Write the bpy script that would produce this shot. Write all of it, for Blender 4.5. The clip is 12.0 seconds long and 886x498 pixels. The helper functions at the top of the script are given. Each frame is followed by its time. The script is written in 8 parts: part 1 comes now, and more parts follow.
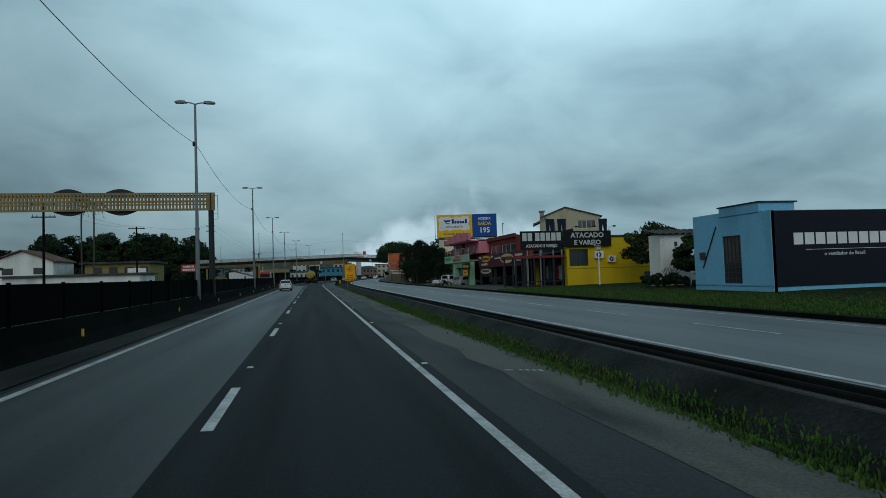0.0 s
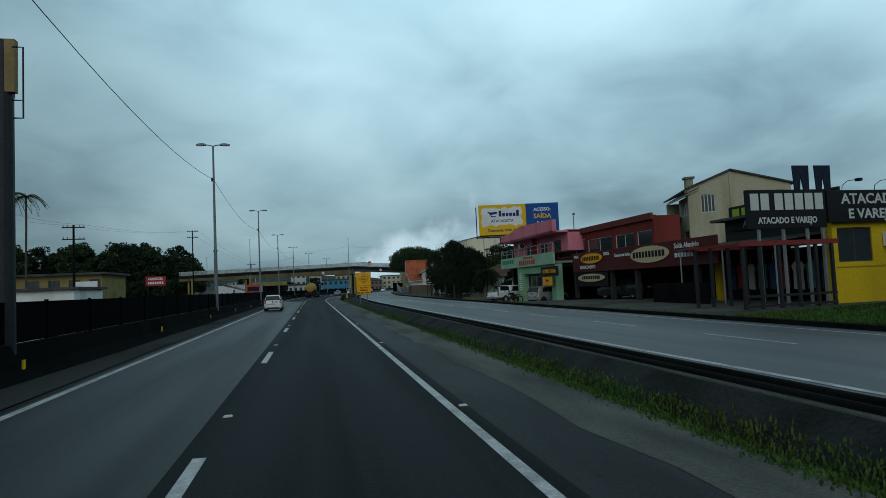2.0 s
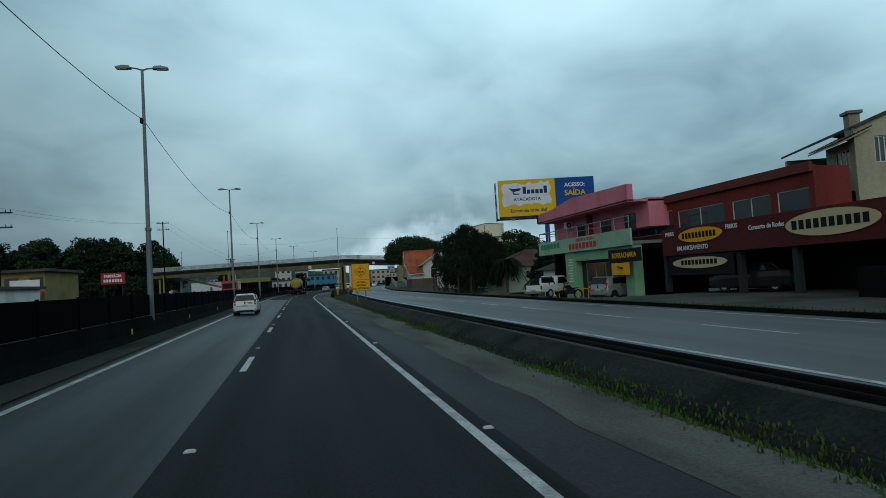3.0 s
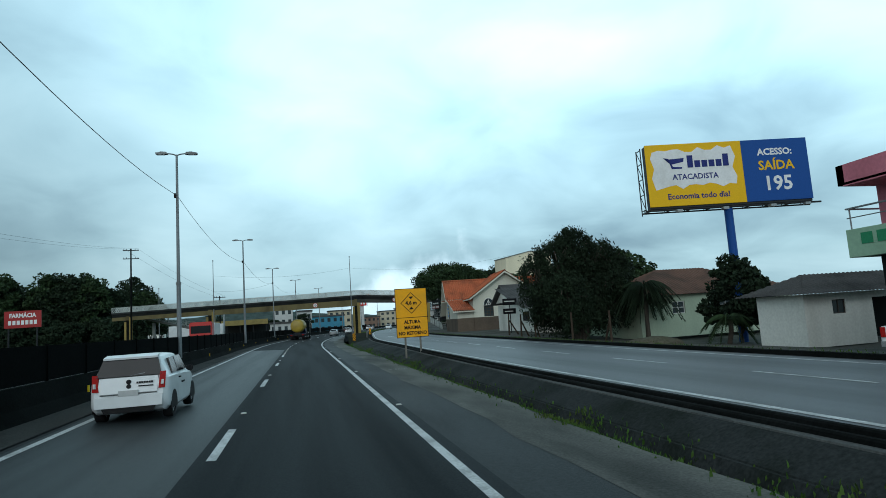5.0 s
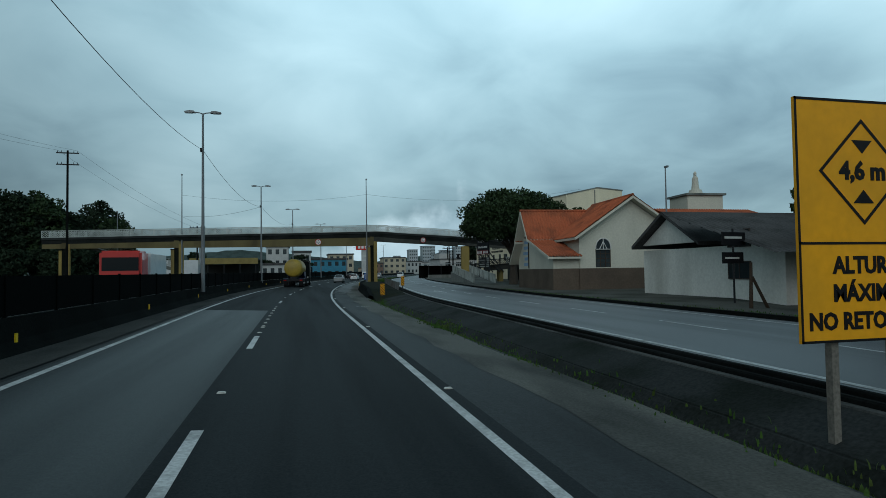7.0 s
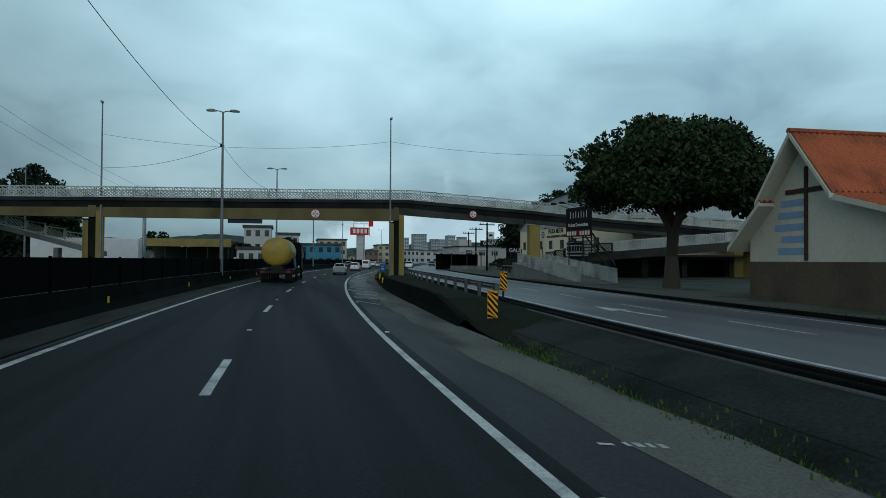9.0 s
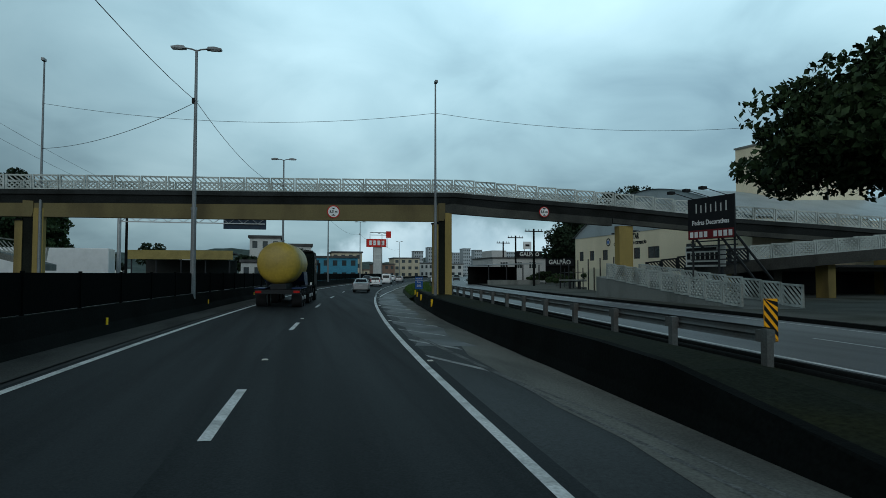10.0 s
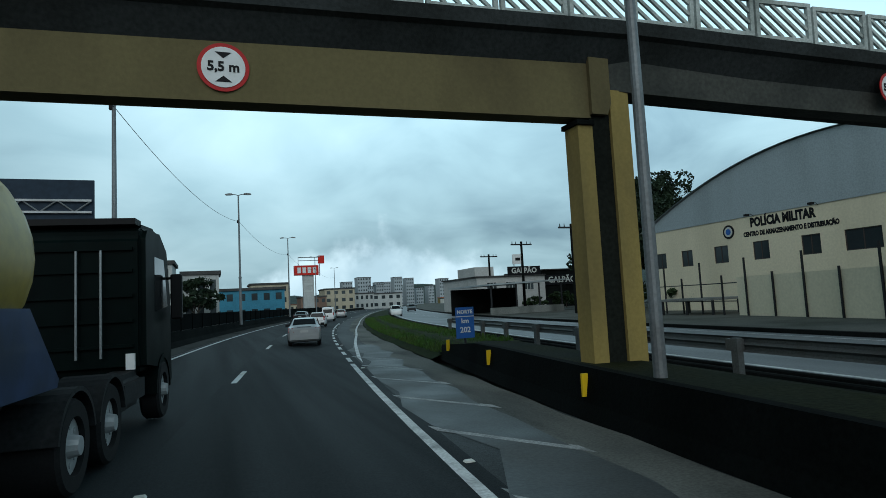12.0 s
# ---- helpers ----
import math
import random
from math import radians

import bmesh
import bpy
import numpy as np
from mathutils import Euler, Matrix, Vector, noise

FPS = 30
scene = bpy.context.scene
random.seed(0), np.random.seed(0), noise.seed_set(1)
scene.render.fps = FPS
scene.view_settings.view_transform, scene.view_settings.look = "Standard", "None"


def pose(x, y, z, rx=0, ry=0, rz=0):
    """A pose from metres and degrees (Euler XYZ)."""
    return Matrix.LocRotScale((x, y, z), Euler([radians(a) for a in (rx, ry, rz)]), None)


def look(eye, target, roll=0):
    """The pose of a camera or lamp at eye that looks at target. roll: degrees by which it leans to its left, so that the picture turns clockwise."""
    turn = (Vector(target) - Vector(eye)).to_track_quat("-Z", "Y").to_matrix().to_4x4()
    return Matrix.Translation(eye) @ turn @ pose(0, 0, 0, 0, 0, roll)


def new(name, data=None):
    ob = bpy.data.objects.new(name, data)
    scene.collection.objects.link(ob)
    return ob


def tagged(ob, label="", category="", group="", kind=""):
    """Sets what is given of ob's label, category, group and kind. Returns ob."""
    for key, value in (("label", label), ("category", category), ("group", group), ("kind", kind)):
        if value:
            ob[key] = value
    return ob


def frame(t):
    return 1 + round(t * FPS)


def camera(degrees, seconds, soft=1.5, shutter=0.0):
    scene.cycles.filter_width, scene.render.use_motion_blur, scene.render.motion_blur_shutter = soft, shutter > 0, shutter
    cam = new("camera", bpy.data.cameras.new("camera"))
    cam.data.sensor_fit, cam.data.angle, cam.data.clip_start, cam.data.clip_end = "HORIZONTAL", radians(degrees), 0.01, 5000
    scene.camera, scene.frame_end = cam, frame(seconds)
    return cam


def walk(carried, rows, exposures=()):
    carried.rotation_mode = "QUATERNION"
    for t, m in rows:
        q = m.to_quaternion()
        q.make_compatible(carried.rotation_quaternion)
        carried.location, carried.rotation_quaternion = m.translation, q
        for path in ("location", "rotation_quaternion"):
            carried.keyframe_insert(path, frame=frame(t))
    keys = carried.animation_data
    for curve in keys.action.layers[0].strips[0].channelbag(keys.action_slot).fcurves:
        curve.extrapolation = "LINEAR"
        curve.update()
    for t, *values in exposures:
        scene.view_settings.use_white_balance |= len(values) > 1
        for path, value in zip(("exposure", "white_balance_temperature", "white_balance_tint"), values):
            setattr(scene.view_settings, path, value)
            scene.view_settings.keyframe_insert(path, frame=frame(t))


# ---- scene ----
cam = camera(72.5, 12.0, soft=0.7)
PATH = [
    (0, (-0.178, 0.0, 2.007), (0.247, 1.953, 2.085), -1.9),
    (0.5, (-0.131, 6.895, 2.012), (0.407, 8.818, 2.124), -3.1),
    (1, (-0.134, 13.873, 2.017), (0.434, 15.786, 2.144), -3.1),
    (1.5, (-0.15, 20.923, 2.022), (0.329, 22.86, 2.16), -2.5),
    (2, (-0.161, 28.038, 2.027), (0.264, 29.989, 2.143), -2.6),
    (2.5, (-0.158, 35.211, 2.03), (0.282, 37.159, 2.128), -1.2),
    (2.7, (-0.153, 38.094, 2.032), (0.285, 40.043, 2.131), -2.6),
    (4.3, (-0.084, 61.409, 2.041), (0.448, 63.336, 2.118), -3.7),
    (4.5, (-0.081, 64.35, 2.041), (0.439, 66.273, 2.218), -2.2),
    (5, (-0.085, 71.724, 2.043), (0.38, 73.656, 2.275), -3.8),
    (5.5, (-0.112, 79.128, 2.044), (0.314, 81.066, 2.292), -1.9),
    (6, (-0.162, 86.559, 2.045), (0.29, 88.499, 2.224), -0.5),
    (6.5, (-0.231, 94.016, 2.045), (0.186, 95.97, 2.143), -1.5),
    (6.7, (-0.262, 97.007, 2.045), (0.197, 98.952, 2.119), -0.6),
    (8.3, (-0.45, 121.09, 2.042), (0.061, 123.022, 2.106), -2.0),
    (8.5, (-0.448, 124.122, 2.041), (0.042, 126.06, 2.095), -3.2),
    (9, (-0.391, 131.726, 2.039), (0.124, 133.658, 2.076), 0.3),
    (9.5, (-0.246, 139.369, 2.037), (0.176, 141.319, 2.182), 3.4),
    (10, (0.011, 147.055, 2.034), (0.488, 148.995, 2.116), -0.0),
    (10.5, (0.396, 154.789, 2.03), (0.914, 156.719, 2.108), -2.9),
    (11, (0.918, 162.578, 2.027), (1.54, 164.477, 2.106), -5.9),
    (11.5, (1.574, 170.429, 2.022), (2.259, 172.306, 2.105), -4.2),
    (12, (2.349, 178.35, 2.018), (3.064, 180.21, 2.19), -3.0),
]
walk(cam, [(t, look(eye, target, roll)) for t, eye, target, roll in PATH],
     exposures=[(0, -0.05), (4.2, 0.1), (4.6, 0.5), (5.1, 0.7), (5.6, 0.72), (6.1, 0.28), (6.5, 0.05), (8.5, 0.1), (10.5, 0.12), (11.2, 0.18), (12, 0.45)])

# ---- light ----
world = bpy.data.worlds.new("overcast")
scene.world = world
world.use_nodes = True


def build_sky():
    nt = world.node_tree
    nt.nodes.clear()
    N, L = nt.nodes.new, nt.links.new
    out, bg = N("ShaderNodeOutputWorld"), N("ShaderNodeBackground")
    sky = N("ShaderNodeTexSky")
    sky.sky_type = "NISHITA"
    sky.sun_disc = False
    sky.sun_elevation, sky.sun_rotation = radians(31), radians(205)
    sky.air_density, sky.dust_density = 1.5, 3.0
    co, sep = N("ShaderNodeTexCoord"), N("ShaderNodeSeparateXYZ")
    L(co.outputs["Generated"], sep.inputs[0])
    # the cloud deck is a flat layer, so its pattern closes up towards the horizon
    up = N("ShaderNodeMath"); up.operation = "MAXIMUM"; up.inputs[1].default_value = 0.0
    L(sep.outputs["Z"], up.inputs[0])
    lift = N("ShaderNodeMath"); lift.operation = "ADD"; lift.inputs[1].default_value = 0.3
    L(up.outputs[0], lift.inputs[0])
    dx, dy = N("ShaderNodeMath"), N("ShaderNodeMath")
    for d, ax in ((dx, "X"), (dy, "Y")):
        d.operation = "DIVIDE"
        L(sep.outputs[ax], d.inputs[0]); L(lift.outputs[0], d.inputs[1])
    com = N("ShaderNodeCombineXYZ")
    L(dx.outputs[0], com.inputs[0]); L(dy.outputs[0], com.inputs[1])
    big, fine = N("ShaderNodeTexNoise"), N("ShaderNodeTexNoise")
    for n, s, d, r in ((big, 0.8, 4.0, 0.45), (fine, 2.6, 6.0, 0.5)):
        n.inputs["Scale"].default_value, n.inputs["Detail"].default_value, n.inputs["Roughness"].default_value = s, d, r
        n.inputs["Distortion"].default_value = 0.5
        L(com.outputs[0], n.inputs["Vector"])
    mixn = N("ShaderNodeMix"); mixn.data_type = "FLOAT"; mixn.inputs[0].default_value = 0.28
    L(big.outputs["Fac"], mixn.inputs[2]); L(fine.outputs["Fac"], mixn.inputs[3])
    ramp = N("ShaderNodeValToRGB")
    e = ramp.color_ramp.elements
    e[0].position, e[0].color = 0.34, (0.165, 0.288, 0.366, 1)
    e[1].position, e[1].color = 0.66, (0.515, 0.75, 0.84, 1)
    m = e.new(0.48); m.color = (0.33, 0.525, 0.61, 1)
    L(mixn.outputs[0], ramp.inputs[0])
    # thicker, darker cloud low over the horizon
    low = N("ShaderNodeMapRange")
    low.inputs["From Min"].default_value, low.inputs["From Max"].default_value = 0.0, 0.42
    low.inputs["To Min"].default_value, low.inputs["To Max"].default_value = 0.5, 1.15
    L(up.outputs[0], low.inputs["Value"])
    # sky overhead, above the view, is dimmed to cut light on the ground
    top = N("ShaderNodeMapRange"); top.interpolation_type = "SMOOTHSTEP"
    top.inputs["From Min"].default_value, top.inputs["From Max"].default_value = 0.45, 0.85
    top.inputs["To Min"].default_value, top.inputs["To Max"].default_value = 1.0, 0.15
    L(up.outputs[0], top.inputs["Value"])
    both = N("ShaderNodeMath"); both.operation = "MULTIPLY"
    L(low.outputs[0], both.inputs[0]); L(top.outputs[0], both.inputs[1])
    # unseen sky behind the start is dimmed too, to weaken light from there
    ahead = N("ShaderNodeMapRange"); ahead.interpolation_type = "SMOOTHSTEP"
    ahead.inputs["From Min"].default_value, ahead.inputs["From Max"].default_value = -0.9, 0.7
    ahead.inputs["To Min"].default_value, ahead.inputs["To Max"].default_value = 0.75, 1.0
    L(sep.outputs["Y"], ahead.inputs["Value"])
    all_ = N("ShaderNodeMath"); all_.operation = "MULTIPLY"
    L(both.outputs[0], all_.inputs[0]); L(ahead.outputs[0], all_.inputs[1])
    # heavier cloud stands to the left of the road
    side = N("ShaderNodeMapRange"); side.interpolation_type = "SMOOTHSTEP"
    side.inputs["From Min"].default_value, side.inputs["From Max"].default_value = -0.7, 0.15
    side.inputs["To Min"].default_value, side.inputs["To Max"].default_value = 0.45, 1.0
    L(sep.outputs["X"], side.inputs["Value"])
    both = N("ShaderNodeMath"); both.operation = "MULTIPLY"
    L(all_.outputs[0], both.inputs[0]); L(side.outputs[0], both.inputs[1])
    cl = N("ShaderNodeVectorMath"); cl.operation = "SCALE"
    L(ramp.outputs[0], cl.inputs[0]); L(both.outputs[0], cl.inputs["Scale"])
    skys = N("ShaderNodeVectorMath"); skys.operation = "SCALE"; skys.inputs["Scale"].default_value = 0.06
    L(sky.outputs[0], skys.inputs[0])
    mix = N("ShaderNodeMix"); mix.data_type = "VECTOR"; mix.inputs[0].default_value = 0.93
    L(skys.outputs[0], mix.inputs[4]); L(cl.outputs[0], mix.inputs[5])
    def math_(op, a, b=0.0):
        n = N("ShaderNodeMath"); n.operation = op
        for k, v in enumerate((a, b)):
            if isinstance(v, (int, float)):
                n.inputs[k].default_value = v
            else:
                L(v, n.inputs[k])
        return n.outputs[0]
    puff = N("ShaderNodeTexNoise")
    puff.inputs["Scale"].default_value, puff.inputs["Detail"].default_value, puff.inputs["Roughness"].default_value = 11.0, 6.0, 0.5
    L(co.outputs["Generated"], puff.inputs["Vector"])
    away = math_("ABSOLUTE", math_("SUBTRACT", sep.outputs["X"], 0.27))
    head = math_("SUBTRACT", 0.125, math_("MULTIPLY", away, 0.42))
    rise_ = math_("ADD", head, math_("MULTIPLY", math_("SUBTRACT", puff.outputs["Fac"], 0.5), 0.16))
    edge = N("ShaderNodeMapRange"); edge.interpolation_type = "SMOOTHSTEP"
    edge.inputs["From Min"].default_value, edge.inputs["From Max"].default_value = -0.012, 0.03
    edge.inputs["To Max"].default_value = 0.85
    L(math_("SUBTRACT", rise_, sep.outputs["Z"]), edge.inputs["Value"])
    front = N("ShaderNodeMapRange"); front.inputs["From Min"].default_value, front.inputs["From Max"].default_value = 0.2, 0.5
    L(sep.outputs["Y"], front.inputs["Value"])
    tone = N("ShaderNodeValToRGB")
    tone.color_ramp.elements[0].position, tone.color_ramp.elements[0].color = 0.38, (0.30, 0.43, 0.50, 1)
    tone.color_ramp.elements[1].position, tone.color_ramp.elements[1].color = 0.62, (0.44, 0.58, 0.645, 1)
    L(puff.outputs["Fac"], tone.inputs[0])
    cum = N("ShaderNodeMix"); cum.data_type = "RGBA"
    L(math_("MULTIPLY", edge.outputs[0], front.outputs[0]), cum.inputs[0])
    L(mix.outputs[1], cum.inputs[6]); L(tone.outputs[0], cum.inputs[7])
    L(cum.outputs[2], bg.inputs["Color"])
    bg.inputs["Strength"].default_value = SKY
    L(bg.outputs[0], out.inputs[0])


SKY = 1.3
build_sky()
sun = new("sun", bpy.data.lights.new("sun", "SUN"))
sun.data.energy, sun.data.angle, sun.data.color = 0.65, radians(55), (0.93, 0.98, 1.0)
sun.matrix_world = look((-28, -60, 40), (0, 0, 0))

# ---- materials ----
MATS = {}


def mat(name, base, rough=0.7, metal=0.0, var=0.25, scale=3.0, dirt=None, dirt_scale=0.6, dirt_amt=0.0, bump=0.0, bump_scale=40.0, spec=0.18, coat=0.0, rnd=0.0, streak=0.0, wet=None, along=0.0):
    """A surface with grain at a fine scale, stains at a large one, and a little relief."""
    if name in MATS:
        return MATS[name]
    m = bpy.data.materials.new(name)
    m.use_nodes = True
    nt = m.node_tree
    N, L = nt.nodes.new, nt.links.new
    b = nt.nodes["Principled BSDF"]
    b.inputs["Roughness"].default_value, b.inputs["Metallic"].default_value = rough, metal
    b.inputs["Specular IOR Level"].default_value = spec
    b.inputs["Coat Weight"].default_value = coat
    geo = N("ShaderNodeNewGeometry")
    n1 = N("ShaderNodeTexNoise")
    n1.inputs["Scale"].default_value, n1.inputs["Detail"].default_value = scale * 4, 6
    L(geo.outputs["Position"], n1.inputs["Vector"])
    n2 = N("ShaderNodeTexNoise")
    n2.inputs["Scale"].default_value, n2.inputs["Detail"].default_value = dirt_scale, 5
    if streak or along:
        mp = N("ShaderNodeMapping")
        mp.inputs["Scale"].default_value = (1.0, along, 1.0) if along else (1.0, 1.0, streak)
        L(geo.outputs["Position"], mp.inputs["Vector"])
        L(mp.outputs[0], n2.inputs["Vector"])
    else:
        L(geo.outputs["Position"], n2.inputs["Vector"])
    mr = N("ShaderNodeMapRange")
    mr.inputs["From Min"].default_value, mr.inputs["From Max"].default_value = 0.3, 0.7
    mr.inputs["To Min"].default_value, mr.inputs["To Max"].default_value = 1 - var, 1 + var
    L(n1.outputs["Fac"], mr.inputs["Value"])
    fac = mr.outputs[0]
    if rnd:
        oi, ad = N("ShaderNodeObjectInfo"), N("ShaderNodeMapRange")
        ad.inputs["To Min"].default_value, ad.inputs["To Max"].default_value = 1 - rnd, 1 + rnd
        L(oi.outputs["Random"], ad.inputs["Value"])
        mu = N("ShaderNodeMath"); mu.operation = "MULTIPLY"
        L(fac, mu.inputs[0]); L(ad.outputs[0], mu.inputs[1])
        fac = mu.outputs[0]
    sc = N("ShaderNodeVectorMath"); sc.operation = "SCALE"
    L(fac, sc.inputs["Scale"])
    dm = N("ShaderNodeMix"); dm.data_type = "RGBA"
    dm.inputs[6].default_value = (*base, 1)
    dm.inputs[7].default_value = (*(dirt or [c * 0.5 for c in base]), 1)
    dr = N("ShaderNodeMapRange")
    dr.inputs["From Min"].default_value, dr.inputs["From Max"].default_value = 0.45, 0.72
    dr.inputs["To Min"].default_value, dr.inputs["To Max"].default_value = 0, max(dirt_amt, 0.0)
    L(n2.outputs["Fac"], dr.inputs["Value"]); L(dr.outputs[0], dm.inputs[0])
    L(dm.outputs[2], sc.inputs[0]); L(sc.outputs[0], b.inputs["Base Color"])
    rr = N("ShaderNodeMapRange")
    rr.inputs["To Min"].default_value, rr.inputs["To Max"].default_value = wet if wet is not None else max(0.02, rough - 0.12), min(1, rough + 0.12)
    L(n2.outputs["Fac"], rr.inputs["Value"]); L(rr.outputs[0], b.inputs["Roughness"])
    if bump:
        n3, bu = N("ShaderNodeTexNoise"), N("ShaderNodeBump")
        n3.inputs["Scale"].default_value, n3.inputs["Detail"].default_value = bump_scale, 4
        L(geo.outputs["Position"], n3.inputs["Vector"])
        bu.inputs["Strength"].default_value, bu.inputs["Distance"].default_value = bump, 0.02
        L(n3.outputs["Fac"], bu.inputs["Height"]); L(bu.outputs[0], b.inputs["Normal"])
    MATS[name] = m
    return m


def glow(name, col, power):
    if name in MATS:
        return MATS[name]
    m = mat(name, col, 0.4)
    b = m.node_tree.nodes["Principled BSDF"]
    b.inputs["Emission Color"].default_value, b.inputs["Emission Strength"].default_value = (*col, 1), power
    return m


def glass(name, col=(0.03, 0.04, 0.045), rough=0.05):
    """Dark window glass seen from outside: a dim room behind a polished pane."""
    return mat(name, col, rough, 0.0, 0.1, 0.5, spec=0.8)


ASPHALT = mat("asphalt_worn", (0.0185, 0.0235, 0.0262), 0.75, spec=0.08, var=0.35, scale=9, dirt=(0.0085, 0.0112, 0.0128), dirt_scale=1.1, dirt_amt=1.0, along=0.035, bump=0.2, bump_scale=120)
ASPHALT_GREY = mat("asphalt_left_lane", (0.033, 0.04, 0.042), 0.5, spec=0.16, var=0.42, scale=9, dirt=(0.014, 0.018, 0.02), dirt_scale=0.9, dirt_amt=1.0, along=0.035, bump=0.2, bump_scale=120)
ASPHALT_SIDE = mat("asphalt_side_road", (0.09, 0.097, 0.105), 0.5, spec=0.35, var=0.14, scale=9, dirt=(0.058, 0.063, 0.07), dirt_scale=0.7, dirt_amt=0.9, along=0.05, bump=0.2, bump_scale=120)
WET = mat("asphalt_wet_patch", (0.035, 0.039, 0.041), 0.75, wet=0.28, spec=0.25, var=0.3, scale=5, dirt=(0.05, 0.05, 0.047), dirt_scale=0.55, dirt_amt=1.0, bump=0.15, bump_scale=40)
ASPHALT_MID = mat("asphalt_resurfaced", (0.019, 0.0238, 0.0264), 0.75, spec=0.08, var=0.28, scale=9, dirt=(0.0085, 0.0105, 0.012), dirt_scale=1.0, dirt_amt=1.0, bump=0.2, bump_scale=120, along=0.035)
SHOULDER = mat("asphalt_shoulder", (0.028, 0.033, 0.035), 0.65, spec=0.13, var=0.35, scale=5, dirt=(0.0115, 0.0138, 0.015), dirt_scale=0.55, dirt_amt=1.0, bump=0.35, bump_scale=90, along=0.22)
GUTTER = mat("concrete_gutter", (0.13, 0.134, 0.122), 0.9, spec=0.1, var=0.25, scale=6, dirt=(0.045, 0.049, 0.047), dirt_scale=0.6, dirt_amt=1.0, bump=0.3, bump_scale=60, along=0.3)
PAINT = mat("road_paint", (0.55, 0.57, 0.57), 0.6, var=0.25, scale=6, dirt=(0.22, 0.23, 0.23), dirt_scale=2.2, dirt_amt=0.8, bump=0.1)
PAINT_OLD = mat("road_paint_worn", (0.27, 0.275, 0.27), 0.7, var=0.4, scale=7, dirt=(0.09, 0.093, 0.095), dirt_scale=1.6, dirt_amt=1.0)
CONC = mat("concrete", (0.19, 0.205, 0.195), 0.85, var=0.2, scale=4, dirt=(0.075, 0.085, 0.078), dirt_scale=0.5, dirt_amt=0.9, bump=0.3, bump_scale=30, streak=0.3)
CONC_DARK = mat("concrete_sooty", (0.0085, 0.0098, 0.0095), 0.95, spec=0.04, var=0.3, scale=4, dirt=(0.0035, 0.0045, 0.004), dirt_scale=0.7, dirt_amt=1.0, bump=0.4, bump_scale=25)
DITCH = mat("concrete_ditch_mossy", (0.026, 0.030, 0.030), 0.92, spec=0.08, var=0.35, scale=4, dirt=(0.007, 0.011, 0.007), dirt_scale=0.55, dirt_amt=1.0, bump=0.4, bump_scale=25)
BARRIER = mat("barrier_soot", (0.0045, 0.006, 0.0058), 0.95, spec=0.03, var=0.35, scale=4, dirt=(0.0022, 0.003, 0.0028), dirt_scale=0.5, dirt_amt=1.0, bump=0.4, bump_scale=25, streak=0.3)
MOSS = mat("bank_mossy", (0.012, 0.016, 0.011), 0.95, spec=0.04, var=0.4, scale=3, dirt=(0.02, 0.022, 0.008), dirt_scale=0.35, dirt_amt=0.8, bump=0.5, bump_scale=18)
GRASS_SOIL = mat("grass_soil", (0.014, 0.027, 0.009), 0.95, spec=0.05, var=0.5, scale=3, dirt=(0.035, 0.034, 0.02), dirt_scale=0.5, dirt_amt=0.8, bump=0.6, bump_scale=15)
GRASS = mat("grass_blades", (0.04, 0.098, 0.017), 0.8, var=0.45, scale=1.2, dirt=(0.075, 0.085, 0.025), dirt_scale=0.4, dirt_amt=0.7, rnd=0.0)
EARTH = mat("roadside_earth", (0.1, 0.09, 0.07), 0.95, spec=0.05, var=0.3, scale=2, dirt=(0.06, 0.08, 0.035), dirt_scale=0.15, dirt_amt=1.0, bump=0.5, bump_scale=12)
PAVE = mat("pavement_concrete", (0.1, 0.104, 0.094), 0.9, spec=0.08, var=0.22, scale=4, dirt=(0.045, 0.051, 0.04), dirt_scale=0.3, dirt_amt=1.0, bump=0.3, bump_scale=30)
STEEL = mat("galvanised_steel", (0.33, 0.35, 0.36), 0.45, 0.7, 0.15, 6, dirt=(0.2, 0.2, 0.2), dirt_scale=1.0, dirt_amt=0.6)
RAIL_STEEL = mat("guardrail_steel", (0.12, 0.13, 0.13), 0.55, 0.5, 0.2, 6, dirt=(0.09, 0.08, 0.07), dirt_scale=1.2, dirt_amt=0.7)
DARK_METAL = mat("dark_metal", (0.03, 0.032, 0.035), 0.55, 0.4, 0.2, 5)
YELLOW_CONC = mat("concrete_painted_ochre", (0.29, 0.215, 0.07), 0.85, var=0.08, scale=3, dirt=(0.12, 0.095, 0.045), dirt_scale=0.5, dirt_amt=1.0, bump=0.2, bump_scale=20, streak=0.3)
# pier ochre darkened for soot and for the shade below the deck
GIRDER = mat("girder_ochre_soot_and_shade", (0.145, 0.12, 0.058), 0.88, var=0.08, scale=3, dirt=(0.08, 0.065, 0.035), dirt_scale=0.45, dirt_amt=1.0, bump=0.15, bump_scale=20, streak=0.4)
RAIL_WHITE = mat("concrete_railing_whitewash", (0.44, 0.48, 0.46), 0.85, var=0.2, scale=5, dirt=(0.16, 0.18, 0.165), dirt_scale=0.8, dirt_amt=0.9, bump=0.2)
WHITE_WALL = mat("render_white", (0.76, 0.76, 0.71), 0.88, var=0.08, scale=2, dirt=(0.4, 0.4, 0.36), dirt_scale=0.4, dirt_amt=0.7, bump=0.15, streak=0.25)
CREAM_WALL = mat("render_cream", (0.74, 0.66, 0.49), 0.88, var=0.07, scale=2, dirt=(0.58, 0.52, 0.38), dirt_scale=0.3, dirt_amt=0.7, bump=0.1, streak=0.25)
GLASS = glass("window_glass")
